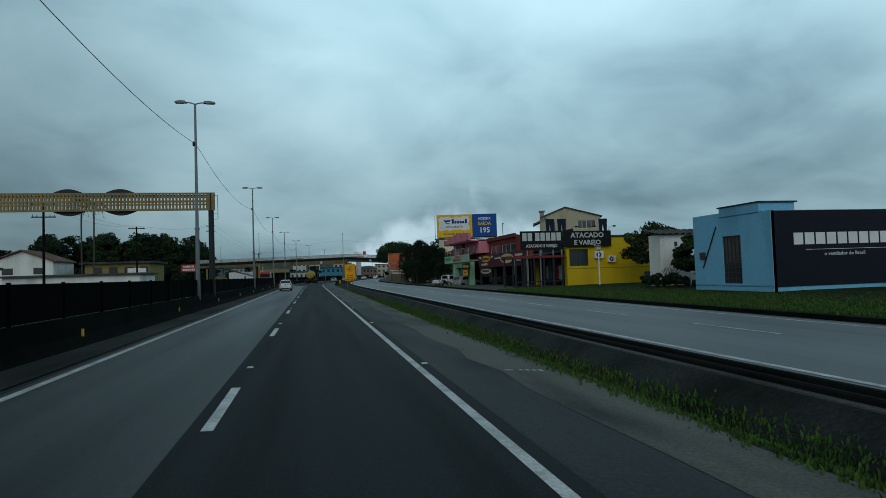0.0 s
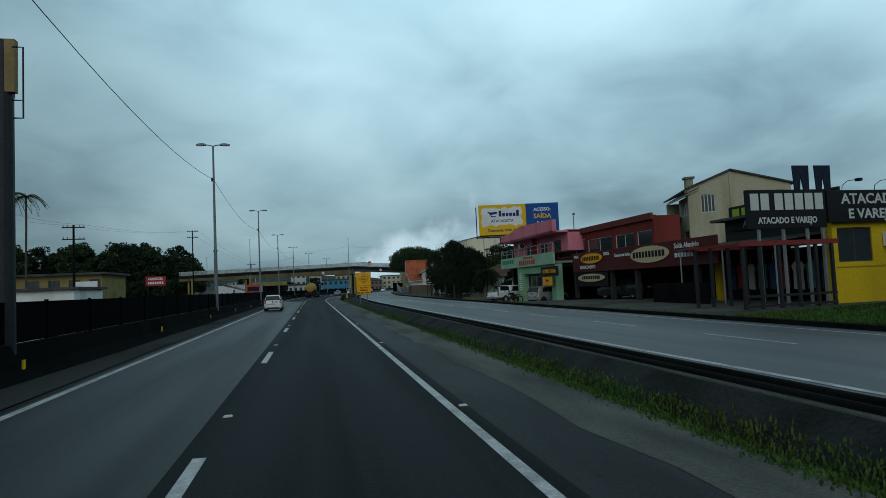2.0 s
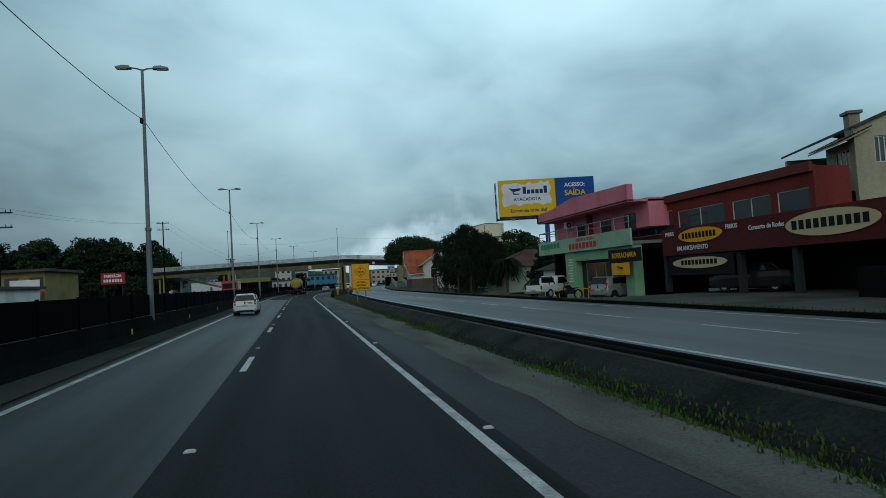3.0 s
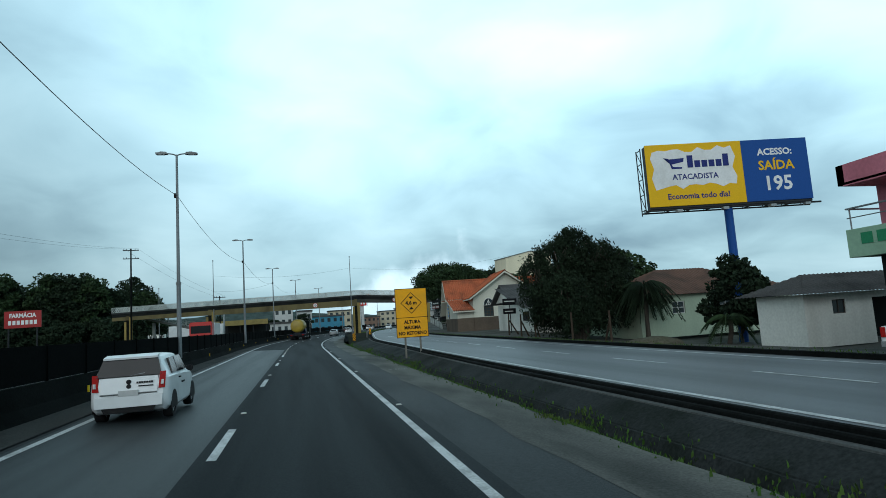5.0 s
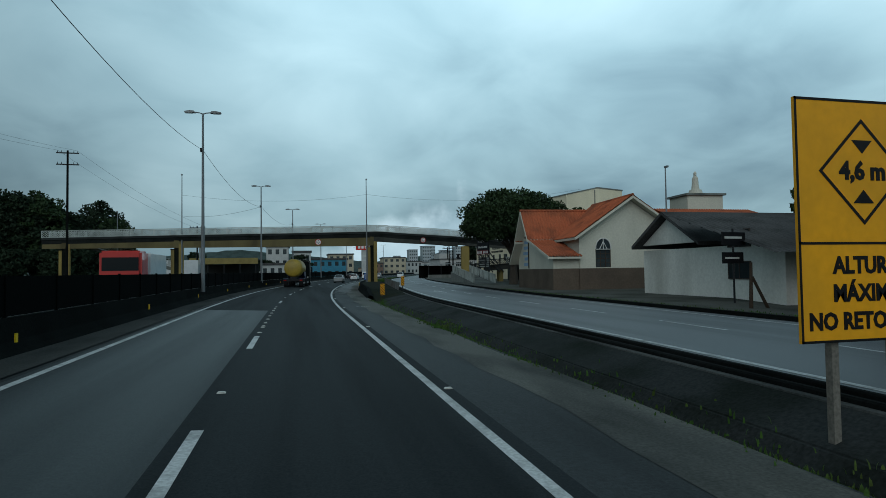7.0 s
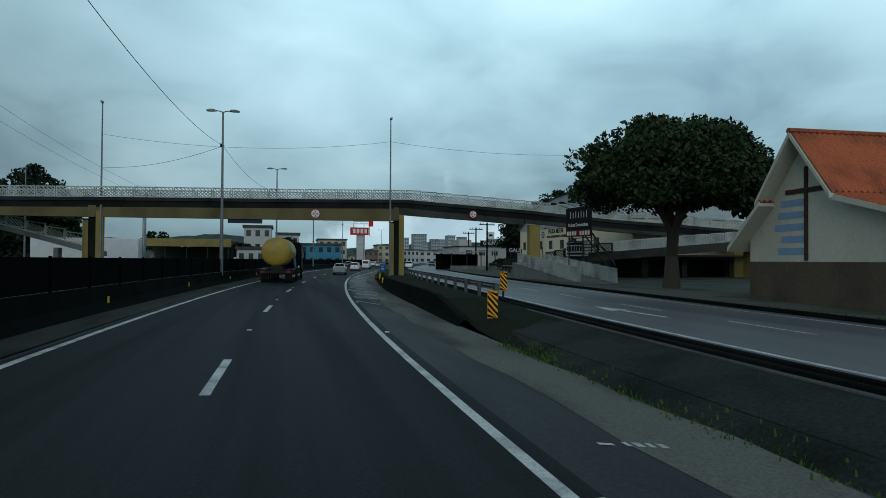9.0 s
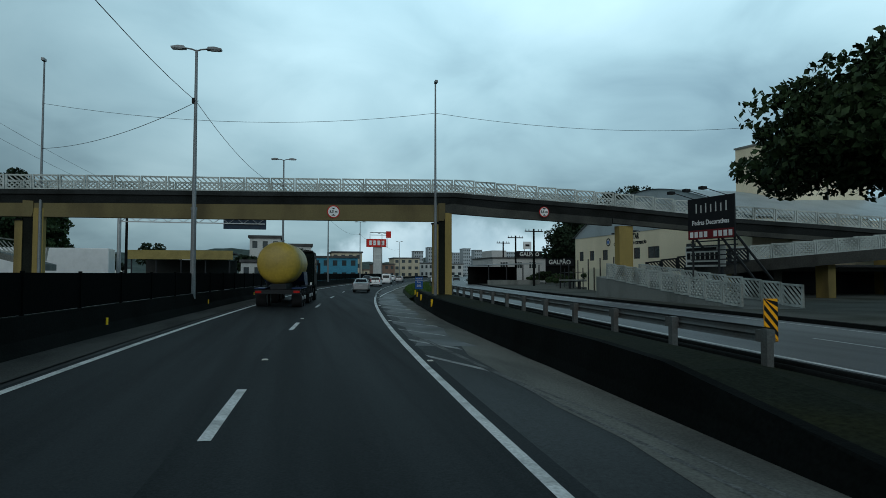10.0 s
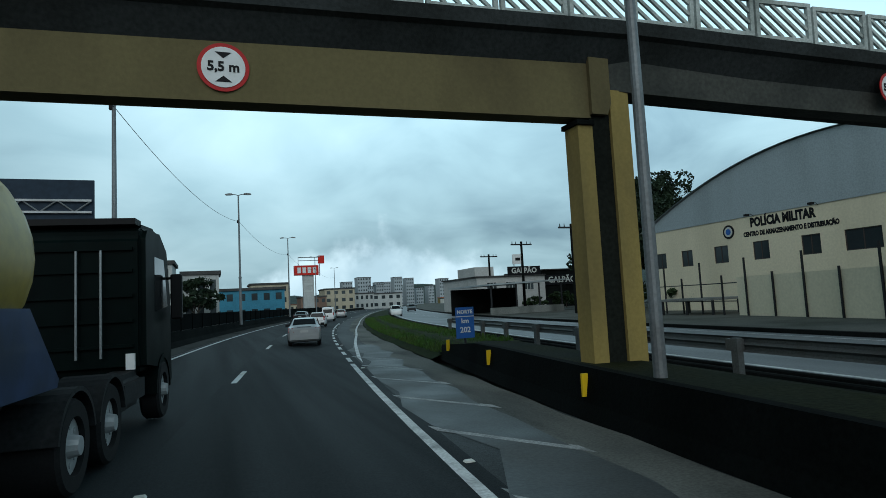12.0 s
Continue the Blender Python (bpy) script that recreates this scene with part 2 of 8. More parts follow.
LEAF = mat("leaves", (0.026, 0.05, 0.018), 0.7, spec=0.2, var=0.55, scale=0.5, dirt=(0.017, 0.033, 0.014), dirt_scale=0.35, dirt_amt=1.0)
LEAF_B = mat("leaves_bluish", (0.017, 0.031, 0.016), 0.75, spec=0.15, var=0.5, scale=0.6, dirt=(0.011, 0.021, 0.012), dirt_scale=0.3, dirt_amt=1.0)
BARK = mat("bark", (0.07, 0.06, 0.05), 0.95, var=0.35, scale=6, bump=0.8, bump_scale=18)
SIGN_YELLOW = mat("sign_yellow", (0.85, 0.38, 0.012), 0.5, var=0.06, scale=2, dirt=(0.6, 0.3, 0.02), dirt_scale=1.0, dirt_amt=0.6)
# real black paint, and the shade painted on walls inside open rooms
BLACK = mat("black_paint_and_shade", (0.006, 0.006, 0.007), 0.6, var=0.2, scale=3, spec=0.2)
WHITE = mat("white_paint", (0.74, 0.75, 0.75), 0.5, var=0.05, scale=2, dirt=(0.55, 0.55, 0.53), dirt_scale=1.2, dirt_amt=0.5)

# ---- building blocks ----


def part(name, bm, material, parent=None, label="", smooth=False):
    """Links a bmesh as one mesh object, under a thing or a part if one is given."""
    me = bpy.data.meshes.new(name)
    bmesh.ops.recalc_face_normals(bm, faces=bm.faces)
    bm.to_mesh(me)
    bm.free()
    if smooth:
        me.polygons.foreach_set("use_smooth", [True] * len(me.polygons))
    for m in material if isinstance(material, (list, tuple)) else [material]:
        me.materials.append(m)
    ob = new(name, me)
    if parent is not None:
        ob.parent = parent
    if label:
        ob["label"] = label
    return ob


def thing(name, label, category, at=(0, 0, 0), rz=0.0, group="", kind=""):
    """An Empty at the base of a thing, to hold its parts."""
    ob = new(name)
    ob.matrix_basis = pose(*at, 0, 0, rz)
    return tagged(ob, label, category, group, kind)


def B():
    return bmesh.new()


def box(bm, a, b, mi=0, m=None):
    v = [bm.verts.new(m @ Vector((x, y, z)) if m else (x, y, z)) for x in (a[0], b[0]) for y in (a[1], b[1]) for z in (a[2], b[2])]
    for q in ((0, 1, 3, 2), (4, 6, 7, 5), (0, 4, 5, 1), (2, 3, 7, 6), (0, 2, 6, 4), (1, 5, 7, 3)):
        f = bm.faces.new([v[i] for i in q])
        f.material_index = mi
    return bm


def cyl(bm, p, q, r, r2=None, n=10, mi=0):
    p, q = Vector(p), Vector(q)
    r2 = r if r2 is None else r2
    z = (q - p).normalized()
    x = z.orthogonal().normalized()
    y = z.cross(x)
    rings = []
    for c, rad in ((p, r), (q, r2)):
        rings.append([bm.verts.new(c + rad * (math.cos(2 * math.pi * i / n) * x + math.sin(2 * math.pi * i / n) * y)) for i in range(n)])
    for i in range(n):
        bm.faces.new([rings[0][i], rings[0][(i + 1) % n], rings[1][(i + 1) % n], rings[1][i]]).material_index = mi
    bm.faces.new(rings[0][::-1]).material_index = mi
    bm.faces.new(rings[1]).material_index = mi
    return bm


def prism(bm, poly, a, b, axis="y", mi=0):
    """A flat outline pushed from a to b along an axis. poly is (x, z) for y, (y, z) for x, (x, y) for z."""
    def put(u, v, w):
        return {"y": (u, w, v), "x": (w, u, v), "z": (u, v, w)}[axis]
    lo = [bm.verts.new(put(u, v, a)) for u, v in poly]
    hi = [bm.verts.new(put(u, v, b)) for u, v in poly]
    bm.faces.new(lo).material_index = mi
    bm.faces.new(hi[::-1]).material_index = mi
    n = len(poly)
    for i in range(n):
        bm.faces.new([lo[i], lo[(i + 1) % n], hi[(i + 1) % n], hi[i]]).material_index = mi
    return bm


def tube(bm, pts, r, n=6):
    """A bent round bar, in one piece."""
    pts = [Vector(p) for p in pts]
    side = (pts[-1] - pts[0]).normalized() if (pts[-1] - pts[0]).length > 1e-6 else (pts[1] - pts[0]).normalized()
    ref = side.orthogonal().normalized()
    last = None
    for i, p in enumerate(pts):
        d = (pts[min(i + 1, len(pts) - 1)] - pts[max(i - 1, 0)]).normalized()
        x = ref - d * ref.dot(d)
        x = x.normalized() if x.length > 1e-3 else d.orthogonal().normalized()
        y = d.cross(x)
        ring = [bm.verts.new(p + r * (math.cos(2 * math.pi * k / n) * x + math.sin(2 * math.pi * k / n) * y)) for k in range(n)]
        if last:
            for k in range(n):
                bm.faces.new([last[k], last[(k + 1) % n], ring[(k + 1) % n], ring[k]])
        else:
            bm.faces.new(ring[::-1])
        last = ring
    bm.faces.new(last)
    return bm


def sweep(bm, ys, fn):
    """A long strip: at each y, fn(y) gives a row of points; rows are joined."""
    last = None
    for y in ys:
        row = [bm.verts.new(p) for p in fn(y)]
        if last:
            for i in range(len(row) - 1):
                bm.faces.new([last[i], last[i + 1], row[i + 1], row[i]])
        last = row
    return bm


def words(text, size, material, parent, m, depth=0.012, align="CENTER", name="lettering", bold=0.0, squash=1.0):
    """Raised lettering in the built-in font, as a mesh; m places it (x right, y up, z out)."""
    cu = bpy.data.curves.new(name, "FONT")
    cu.body, cu.size, cu.extrude, cu.align_x, cu.align_y, cu.offset = text, size, depth, align, "CENTER", bold
    cu.resolution_u = 2
    tmp = bpy.data.objects.new(name, cu)
    scene.collection.objects.link(tmp)
    me = bpy.data.meshes.new_from_object(tmp)
    scene.collection.objects.unlink(tmp)
    bpy.data.objects.remove(tmp)
    me.transform(Matrix.Diagonal((squash, 1, 1, 1)))
    me.materials.clear()
    me.materials.append(material)
    ob = new(name, me)
    ob.parent = parent
    ob.matrix_basis = m
    return ob


def face(x, y, z, yaw=0.0):
    """A frame on an upright panel that looks towards -y, turned by yaw about z."""
    return pose(x, y, z, 90, 0, yaw)


# ---- the plan: the road runs along +y and bends to the right past y = 130 ----
SLOPES = [(-500, 0.0), (130, 0.0), (143, 0.02), (152, 0.045), (162, 0.065), (173, 0.092), (184, 0.108), (196, 0.135), (210, 0.15), (227, 0.19), (252, 0.243), (300, 0.28), (360, 0.32), (560, 0.34), (2000, 0.34)]
_Y = np.linspace(-500, 2000, 2501)
_R = np.concatenate([[0], np.cumsum(np.diff(_Y) * np.interp(0.5 * (_Y[1:] + _Y[:-1]), *zip(*SLOPES)))])
_R -= np.interp(0, _Y, _R)


def R(y):
    return float(np.interp(y, _Y, _R))


def heading(y):
    return -math.degrees(math.atan(float(np.interp(y, *zip(*SLOPES)))))


def smooth01(y, a, b):
    t = min(1, max(0, (y - a) / (b - a)))
    return t * t * (3 - 2 * t)


def S(y):
    """How far the side road stands off the main road's line."""
    return R(y) + float(np.interp(y, (92, 106, 119, 130, 139, 147, 155, 166, 178), (0, 0.25, 0.64, 0.86, 1.08, 1.46, 1.88, 2.35, 2.6)))


def rz(x):
    """The carriageway leans to the right by four in a hundred."""
    return 0.04 * (2.0 - x)


YS = [-60, -40, -20] + list(range(0, 128, 8)) + list(range(128, 420, 4)) + list(range(430, 900, 30))

# ---- ground and roads ----
bm = B()
xs = [-3500, -900, -300, -120, -60, -40, 0, 17.5, 40, 60, 120, 300, 900, 3500]
ys = [-3500, -900, -300, -60, 0, 60, 120, 160, 190, 220, 260, 320, 420, 700, 1200, 3600]
vs = [[bm.verts.new((x, y, -0.75)) for x in xs] for y in ys]
for i in range(len(ys) - 1):
    for j in range(len(xs) - 1):
        bm.faces.new([vs[i][j], vs[i][j + 1], vs[i + 1][j + 1], vs[i + 1][j]])
ground = tagged(part("ground", bm, EARTH), "bare earth and grass beside the highway", "ground", kind="structure")


def strip(name, mat_, x0, x1, label, cat, zf=rz, dz=0.0, off=R, ys=YS, wob=0.0, n=2, seed=1):
    bm = B()
    rnd_ = random.Random(seed)
    ww = {y: (rnd_.uniform(-wob, wob), rnd_.uniform(-wob, wob)) for y in ys}

    def row(y):
        a, b = x0 + ww[y][0], x1 + ww[y][1]
        return [(a + (b - a) * i / (n - 1) + off(y), y, zf(a + (b - a) * i / (n - 1)) + dz) for i in range(n)]
    sweep(bm, ys, row)
    return tagged(part(name, bm, mat_), label, cat, kind="structure")


strip("road_left_lane", ASPHALT_GREY, -6.2, -1.75, "grey worn asphalt of the overtaking lane", "road", ys=[v for v in YS if v <= 132] + [133.2])
strip("road_left_lane", ASPHALT_MID, -6.2, -1.75, "dark resurfaced asphalt of the overtaking lane", "road", ys=[133.2] + [v for v in YS if v >= 136])
strip("road_right_lane", ASPHALT, -1.75, 2.3, "dark newer asphalt of the driving lane", "road", dz=0.004)
strip("road_shoulder", SHOULDER, 2.3, 4.88, "patched dark asphalt shoulder", "road", n=3)
strip("wet_patch", WET, 2.5, 3.9, "damp stained asphalt of the hatched shoulder", "road", n=3, dz=0.0065, wob=0.35, ys=list(range(164, 212, 2)))
strip("gutter", GUTTER, 3.5, 4.88, "pale dusty concrete strip beside the shoulder", "gutter", n=3, dz=0.005, wob=0.13, ys=[-60, -40, -20] + list(range(0, 420, 2)))
strip("gutter_left", mat("concrete_gutter_left", (0.05, 0.053, 0.05), 0.9, spec=0.08, var=0.3, scale=6, dirt=(0.018, 0.02, 0.02), dirt_scale=0.8, dirt_amt=1.0, bump=0.3, along=0.3), -6.2, -5.2, "dusty concrete strip under the median barrier", "gutter", n=3, dz=0.03, wob=0.03)
# black strip paints the kerb's shadow together with the crack
strip("joint_shadow_left", BLACK, -5.2, -5.08, "black strip for the kerb shadow and crack beside the left edge line", "gutter", dz=0.006, wob=0.03)


def flat(x):
    return 0.3


strip("side_road", ASPHALT_SIDE, 6.9, 14.1, "smooth grey asphalt side road, damp", "road", zf=flat, off=S, n=4)
strip("opposite_road", ASPHALT_GREY, -22, -8.4, "grey asphalt of the opposite carriageway", "road", zf=lambda x: 0.2)

# the median ditch: a weedy bottom and a sloping slab up to the side road
def W(y):
    """Where the ditch's far lip stands: beside the side road."""
    return S(y)


bm = B()
sweep(bm, YS, lambda y: [(4.88 + R(y), y, rz(4.88)), (4.98 + R(y), y, -0.2), (5.15 + R(y), y, -0.3), (5.42 + R(y), y, -0.33)])
tagged(part("ditch_bottom", bm, GRASS_SOIL), "muddy ditch bottom with weeds", "ditch", kind="structure")
# a steep lower face, a crack, then the gentler slab
bm = B()
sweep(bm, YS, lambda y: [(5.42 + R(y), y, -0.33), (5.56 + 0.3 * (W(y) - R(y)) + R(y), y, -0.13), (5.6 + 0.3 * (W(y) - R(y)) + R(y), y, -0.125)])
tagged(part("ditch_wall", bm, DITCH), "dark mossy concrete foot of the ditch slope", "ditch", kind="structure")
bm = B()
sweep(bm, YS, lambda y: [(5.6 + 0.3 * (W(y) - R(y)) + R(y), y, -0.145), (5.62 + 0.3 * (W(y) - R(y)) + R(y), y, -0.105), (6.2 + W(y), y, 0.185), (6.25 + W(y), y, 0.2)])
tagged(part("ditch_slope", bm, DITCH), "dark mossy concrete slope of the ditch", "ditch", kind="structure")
bm = B()
sweep(bm, YS, lambda y: [(6.25 + W(y), y, 0.2), (6.26 + W(y), y, 0.225), (6.41 + W(y), y, 0.225)])
tagged(part("ditch_ledge", bm, mat("concrete_ledge", (0.085, 0.09, 0.088), 0.9, spec=0.08, var=0.3, scale=5, dirt=(0.03, 0.033, 0.032), dirt_scale=0.9, dirt_amt=1.0, along=0.3)), "pale worn concrete ledge at the head of the ditch", "ledge", kind="structure")
bm = B()
sweep(bm, YS, lambda y: [(x + S(y), y, z) for x, z in ((6.41, 0.22), (6.43, 0.28), (6.47, 0.305), (6.54, 0.305), (6.58, 0.28), (6.6, 0.24), (6.68, 0.24), (6.7, 0.32), (6.73, 0.345), (6.82, 0.345), (6.86, 0.33), (6.9, 0.3))])
tagged(part("kerb_median", bm, CONC_DARK), "sooty double concrete kerb along the side road", "kerb", kind="structure")


def line(name, x0, x1, label, zf=rz, off=R, ys=YS, m=PAINT, dz=0.008):
    bm = B()
    sweep(bm, ys, lambda y: [(x0 + off(y), y, zf(x0) + dz), (x1 + off(y), y, zf(x1) + dz)])
    return tagged(part(name, bm, m), label, "road marking", kind="structure")


line("edge_line_right", 1.91, 2.07, "worn white edge line", ys=[v for v in YS if v <= 196] + [199.5])
line("exit_line", 0.0, 0.15, "worn white line of the widening exit lane", zf=lambda x: rz(2.6), off=lambda y: R(y) + float(np.interp(y, (199, 210, 221, 245), (2.2, 2.85, 3.6, 4.4))), ys=[199, 202, 205] + [v for v in YS if 205 < v < 420])
line("edge_line_left", -4.95, -4.8, "worn white edge line")
line("side_edge_line", 7.12, 7.27, "white edge line of the side road", flat, S)
line("side_far_line", 13.3, 13.41, "white edge line by the far kerb", flat, S)


def dashes(name, x, w, y0, period, length, count, label, zf, off, group):
    for k in range(count):
        y = y0 + k * period
        bm = B()
        sweep(bm, [y, y + length / 2, y + length], lambda v: [(x - w / 2 + off(v), v, zf(x - w / 2) + 0.009), (x + w / 2 + off(v), v, zf(x + w / 2) + 0.009)])
        tagged(part(name, bm, PAINT), label, "road marking", group, "structure")


dashes("lane_dash", -1.5, 0.15, 8.0 - 36.9, 12.3, 3.0, 12, "white lane dash", rz, R, "lane dashes")
dashes("lane_dash", -1.5, 0.15, 117.5, 11.4, 3.1, 1, "white lane dash", rz, R, "lane dashes")
dashes("lane_dash", -1.5, 0.15, 140.7, 13.7, 3.1, 22, "white lane dash", rz, R, "lane dashes")
# worn survey figures on the pale strip, drawn as bars
for yk, xk in ((12.1, 3.7), (99.9, 3.75), (137.9, 3.05)):
    bm = B()
    for u0, u1 in ((0, .17), (.3, .36), (.42, .5), (.56, .62), (.68, .76)):
        sweep(bm, [yk, yk + .07, yk + (.08 if u0 == 0 else .16)], lambda v: [(xk + u0 + R(v), v - .3 * u0, rz(xk + u0) + .009), (xk + u1 + R(v), v - .3 * u1, rz(xk + u1) + .009)])
    tagged(part("survey_mark", bm, PAINT), "faded white figures painted on the strip", "road marking", "survey marks", "structure")
dashes("side_dash", 10.55, 0.11, 12.3 - 27.6, 6.9, 3.3, 50, "white lane dash on the side road", flat, S, "side road dashes")

dashes("exit_dash", 2.0, 0.16, 200.4, 3.3, 1.7, 16, "short white dash before the exit lane", rz, R, "exit dashes")

# far kerb and pavement
bm = B()
sweep(bm, YS, lambda y: [(x + S(y), y, z) for x, z in ((14.1, 0.3), (14.12, 0.44), (14.26, 0.45), (14.28, 0.42))])
tagged(part("kerb_far", bm, CONC_DARK), "dark weathered kerb", "kerb", kind="structure")
def lot(x, y):
    """Height of the lots beyond the kerb; those by the corner shop and the houses fall away from the road."""
    f = smooth01(y, 70, 80) * (1 - smooth01(y, 116, 126))
    u = x - S(y)
    return 0.42 + 0.001 * (u - 14.3) - f * float(np.interp(u, (14.3, 16.5, 20, 26), (0, 0.22, 0.66, 1.04)))


bm = B()
sweep(bm, YS, lambda y: [(u + S(y), y, lot(u + S(y), y)) for u in (14.28, 16.5, 20, 26, 60)])
tagged(part("pavement", bm, PAVE), "rough concrete and earth forecourts", "pavement", kind="structure")

# ---- the median barrier with its dark screen ----
bm = B()
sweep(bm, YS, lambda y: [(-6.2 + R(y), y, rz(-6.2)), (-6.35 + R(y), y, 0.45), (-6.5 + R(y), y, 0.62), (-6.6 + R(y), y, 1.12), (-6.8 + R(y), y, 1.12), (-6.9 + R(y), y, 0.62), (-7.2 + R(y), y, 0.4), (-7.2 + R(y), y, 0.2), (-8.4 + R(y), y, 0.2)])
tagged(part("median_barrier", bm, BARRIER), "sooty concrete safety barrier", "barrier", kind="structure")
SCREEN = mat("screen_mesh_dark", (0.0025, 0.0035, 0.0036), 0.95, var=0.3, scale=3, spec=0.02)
scr = thing("screen_fence", "dark anti-glare mesh screen on the barrier", "fence")
for k in range(-8, 110):
    y = k * 3.0
    bm = B()
    box(bm, (-6.74 + R(y), y - 0.03, 1.1), (-6.66 + R(y), y + 0.03, 2.1))
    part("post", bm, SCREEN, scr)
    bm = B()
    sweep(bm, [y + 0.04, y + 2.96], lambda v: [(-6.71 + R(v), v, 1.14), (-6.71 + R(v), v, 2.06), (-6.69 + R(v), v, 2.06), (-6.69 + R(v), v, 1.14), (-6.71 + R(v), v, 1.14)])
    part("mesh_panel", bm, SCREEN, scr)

# ---- lamps, wires, gantry, footbridge ----
LAMP_GREY = mat("lamp_pole_grey", (0.2, 0.22, 0.23), 0.55, 0.5, 0.15, 4, dirt=(0.12, 0.12, 0.12), dirt_amt=0.6)
LENS = mat("lamp_lens", (0.5, 0.52, 0.52), 0.25, var=0.05)


def twin_lamp(x, y, rz_, h=12.43):
    t = thing("street_lamp", "tall grey steel street lamp with two arms on the barrier", "street lamp", (x, y, 1.0), rz_, "median lamps")
    bm = B()
    cyl(bm, (0, 0, -0.1), (0, 0, 4.0), 0.13, 0.11, 10)
    cyl(bm, (0, 0, 4.0), (0, 0, h - 1.05), 0.095, 0.06, 10)
    cyl(bm, (0, 0, 3.95), (0, 0, 4.08), 0.14, 0.14, 10)
    part("pole", bm, LAMP_GREY, t, smooth=False)
    for s in (-1, 1):
        bm = B()
        tube(bm, [(0, 0, h - 1.1), (s * 0.2, 0, h - 1.02), (s * 0.5, 0, h - 0.98)], 0.035)
        a = part("arm", bm, LAMP_GREY, t)
        bm = B()
        prism(bm, [(s * 0.45, h - 1.03), (s * 0.53, h - 0.91), (s * 0.8, h - 0.89), (s * 1.12, h - 0.96), (s * 1.1, h - 1.03)], -0.14, 0.14)
        hd = part("lamp_head", bm, LAMP_GREY, t)
        bm = B()
        box(bm, (min(s * 0.62, s * 1.06), -0.1, h - 1.06), (max(s * 0.62, s * 1.06), 0.1, h - 1.028))
        part("lens", bm, LENS, hd)
    return t


lamps = []
for y, dx in ((-33.0, 0), (2.3, 0), (37.28, 0), (72.06, 0), (107.8, 0), (142.65, 0.35), (176.54, 0), (203.5, 0.2), (234.4, 0.55), (268.5, 0.6), (303.0, 0.6), (340.0, 0.6)):
    x = -6.65 + dx + R(y)
    lamps.append((x, y))
    twin_lamp(x, y, heading(y))


def mast(x, y, h, label, lean=0.0, base=0.3):
    t = thing("lamp_mast", label, "street lamp", (x, y, base))
    bm = B()
    cyl(bm, (0, 0, -0.3), (lean * 0.4, 0, h * 0.45), 0.115, 0.09, 12)
    cyl(bm, (lean * 0.4, 0, h * 0.45), (lean, 0, h), 0.08, 0.05, 12)
    part("pole", bm, LAMP_GREY, t)
    bm = B()
    box(bm, (lean - 0.08, -0.35, h - 0.08), (lean + 0.1, 0.08, h + 0.08))
    part("lamp_head", bm, LAMP_GREY, t)


mast(9.18, 186.5, 14.7, "tall grey steel lamp mast beside the footbridge pier")
mast(-15.67, 190.24, 15.4, "tall grey steel lamp mast behind the barrier")
mast(-30.0, 214.0, 12.5, "grey steel lamp mast far behind the barrier")
mast(31.0, 148.0, 10.5, "grey lamp mast behind the church")
mast(31.0, 96.0, 9.5, "thin grey lamp mast behind the houses")


def wire(a, b, sag, r=0.013, n=14):
    a, b = Vector(a), Vector(b)
    bm = B()
    tube(bm, [a.lerp(b, i / n) - Vector((0, 0, sag * 4 * (i / n) * (1 - i / n))) for i in range(n + 1)], r, 4)
    return tagged(part("overhead_cable", bm, BLACK), "thin black overhead cable between lamp poles", "cable", "cables")


for (xa, ya), (xb, yb) in zip(lamps, lamps[1:]):
    wire((xa, ya, 10.0), (xb, yb, 10.0), 0.9)
    t = thing("cable_clamp", "small black clamp on the lamp pole", "clamp", (xa, ya, 10.0), group="clamps")
    bm = B(); box(bm, (-0.16, -0.1, -0.12), (-0.05, 0.1, 0.12)); part("bracket", bm, BLACK, t)
wire((-4.56 + 0.2, 176.5, 10.0), (-15.67, 190.2, 10.0), 0.5, 0.014)
wire((-15.67, 190.2, 12.9), (9.18, 186.5, 12.9), 0.9, 0.014)
wire((9.18, 186.5, 12.9), (40.0, 182.0, 13.6), 1.2, 0.014)

# perforated gantry over the opposite carriageway
OCHRE = mat("gantry_ochre", (0.28, 0.2, 0.085), 0.7, var=0.12, scale=3, dirt=(0.16, 0.115, 0.05), dirt_amt=0.6)
gan = thing("sign_gantry", "ochre perforated beam of an overhead sign gantry", "gantry", (-6.5, 42.9, 0.3))
bm = B()
cyl(bm, (-0.25, 0.15, 0), (-0.25, 0.15, 7.6), 0.2, 0.17, 12)
box(bm, (-0.55, -0.15, -0.05), (0.05, 0.45, 0.12))
part("post", bm, DARK_METAL, gan, "dark round steel post")
bm = B()
for i in range(3):
    z = 6.42 + i * 0.55
    box(bm, (-21.0, 0.0, z), (0.0, 0.14, z + 0.13 if i < 2 else z + 0.1))
box(bm, (-0.55, -0.01, 6.42), (0.01, 0.16, 7.62))
part("beam_chord", bm, OCHRE, gan)
nx = 96
for i in range(nx):
    x = -0.65 - i * 0.212
    bm = B()
    box(bm, (x - 0.115, 0.012, 6.5), (x, 0.128, 7.55))
    part("upright_slat", bm, OCHRE, gan)
bm = B()
for z in (6.78, 7.0, 7.26):
    box(bm, (-21, 0.02, z), (-0.5, 0.12, z + 0.09))
part("cross_slat", bm, OCHRE, gan)
bm = B()
box(bm, (-21, 0.6, 6.5), (-0.3, 0.75, 6.62)); box(bm, (-21, 0.6, 7.45), (-0.3, 0.75, 7.55))
part("rear_chord", bm, DARK_METAL, gan)
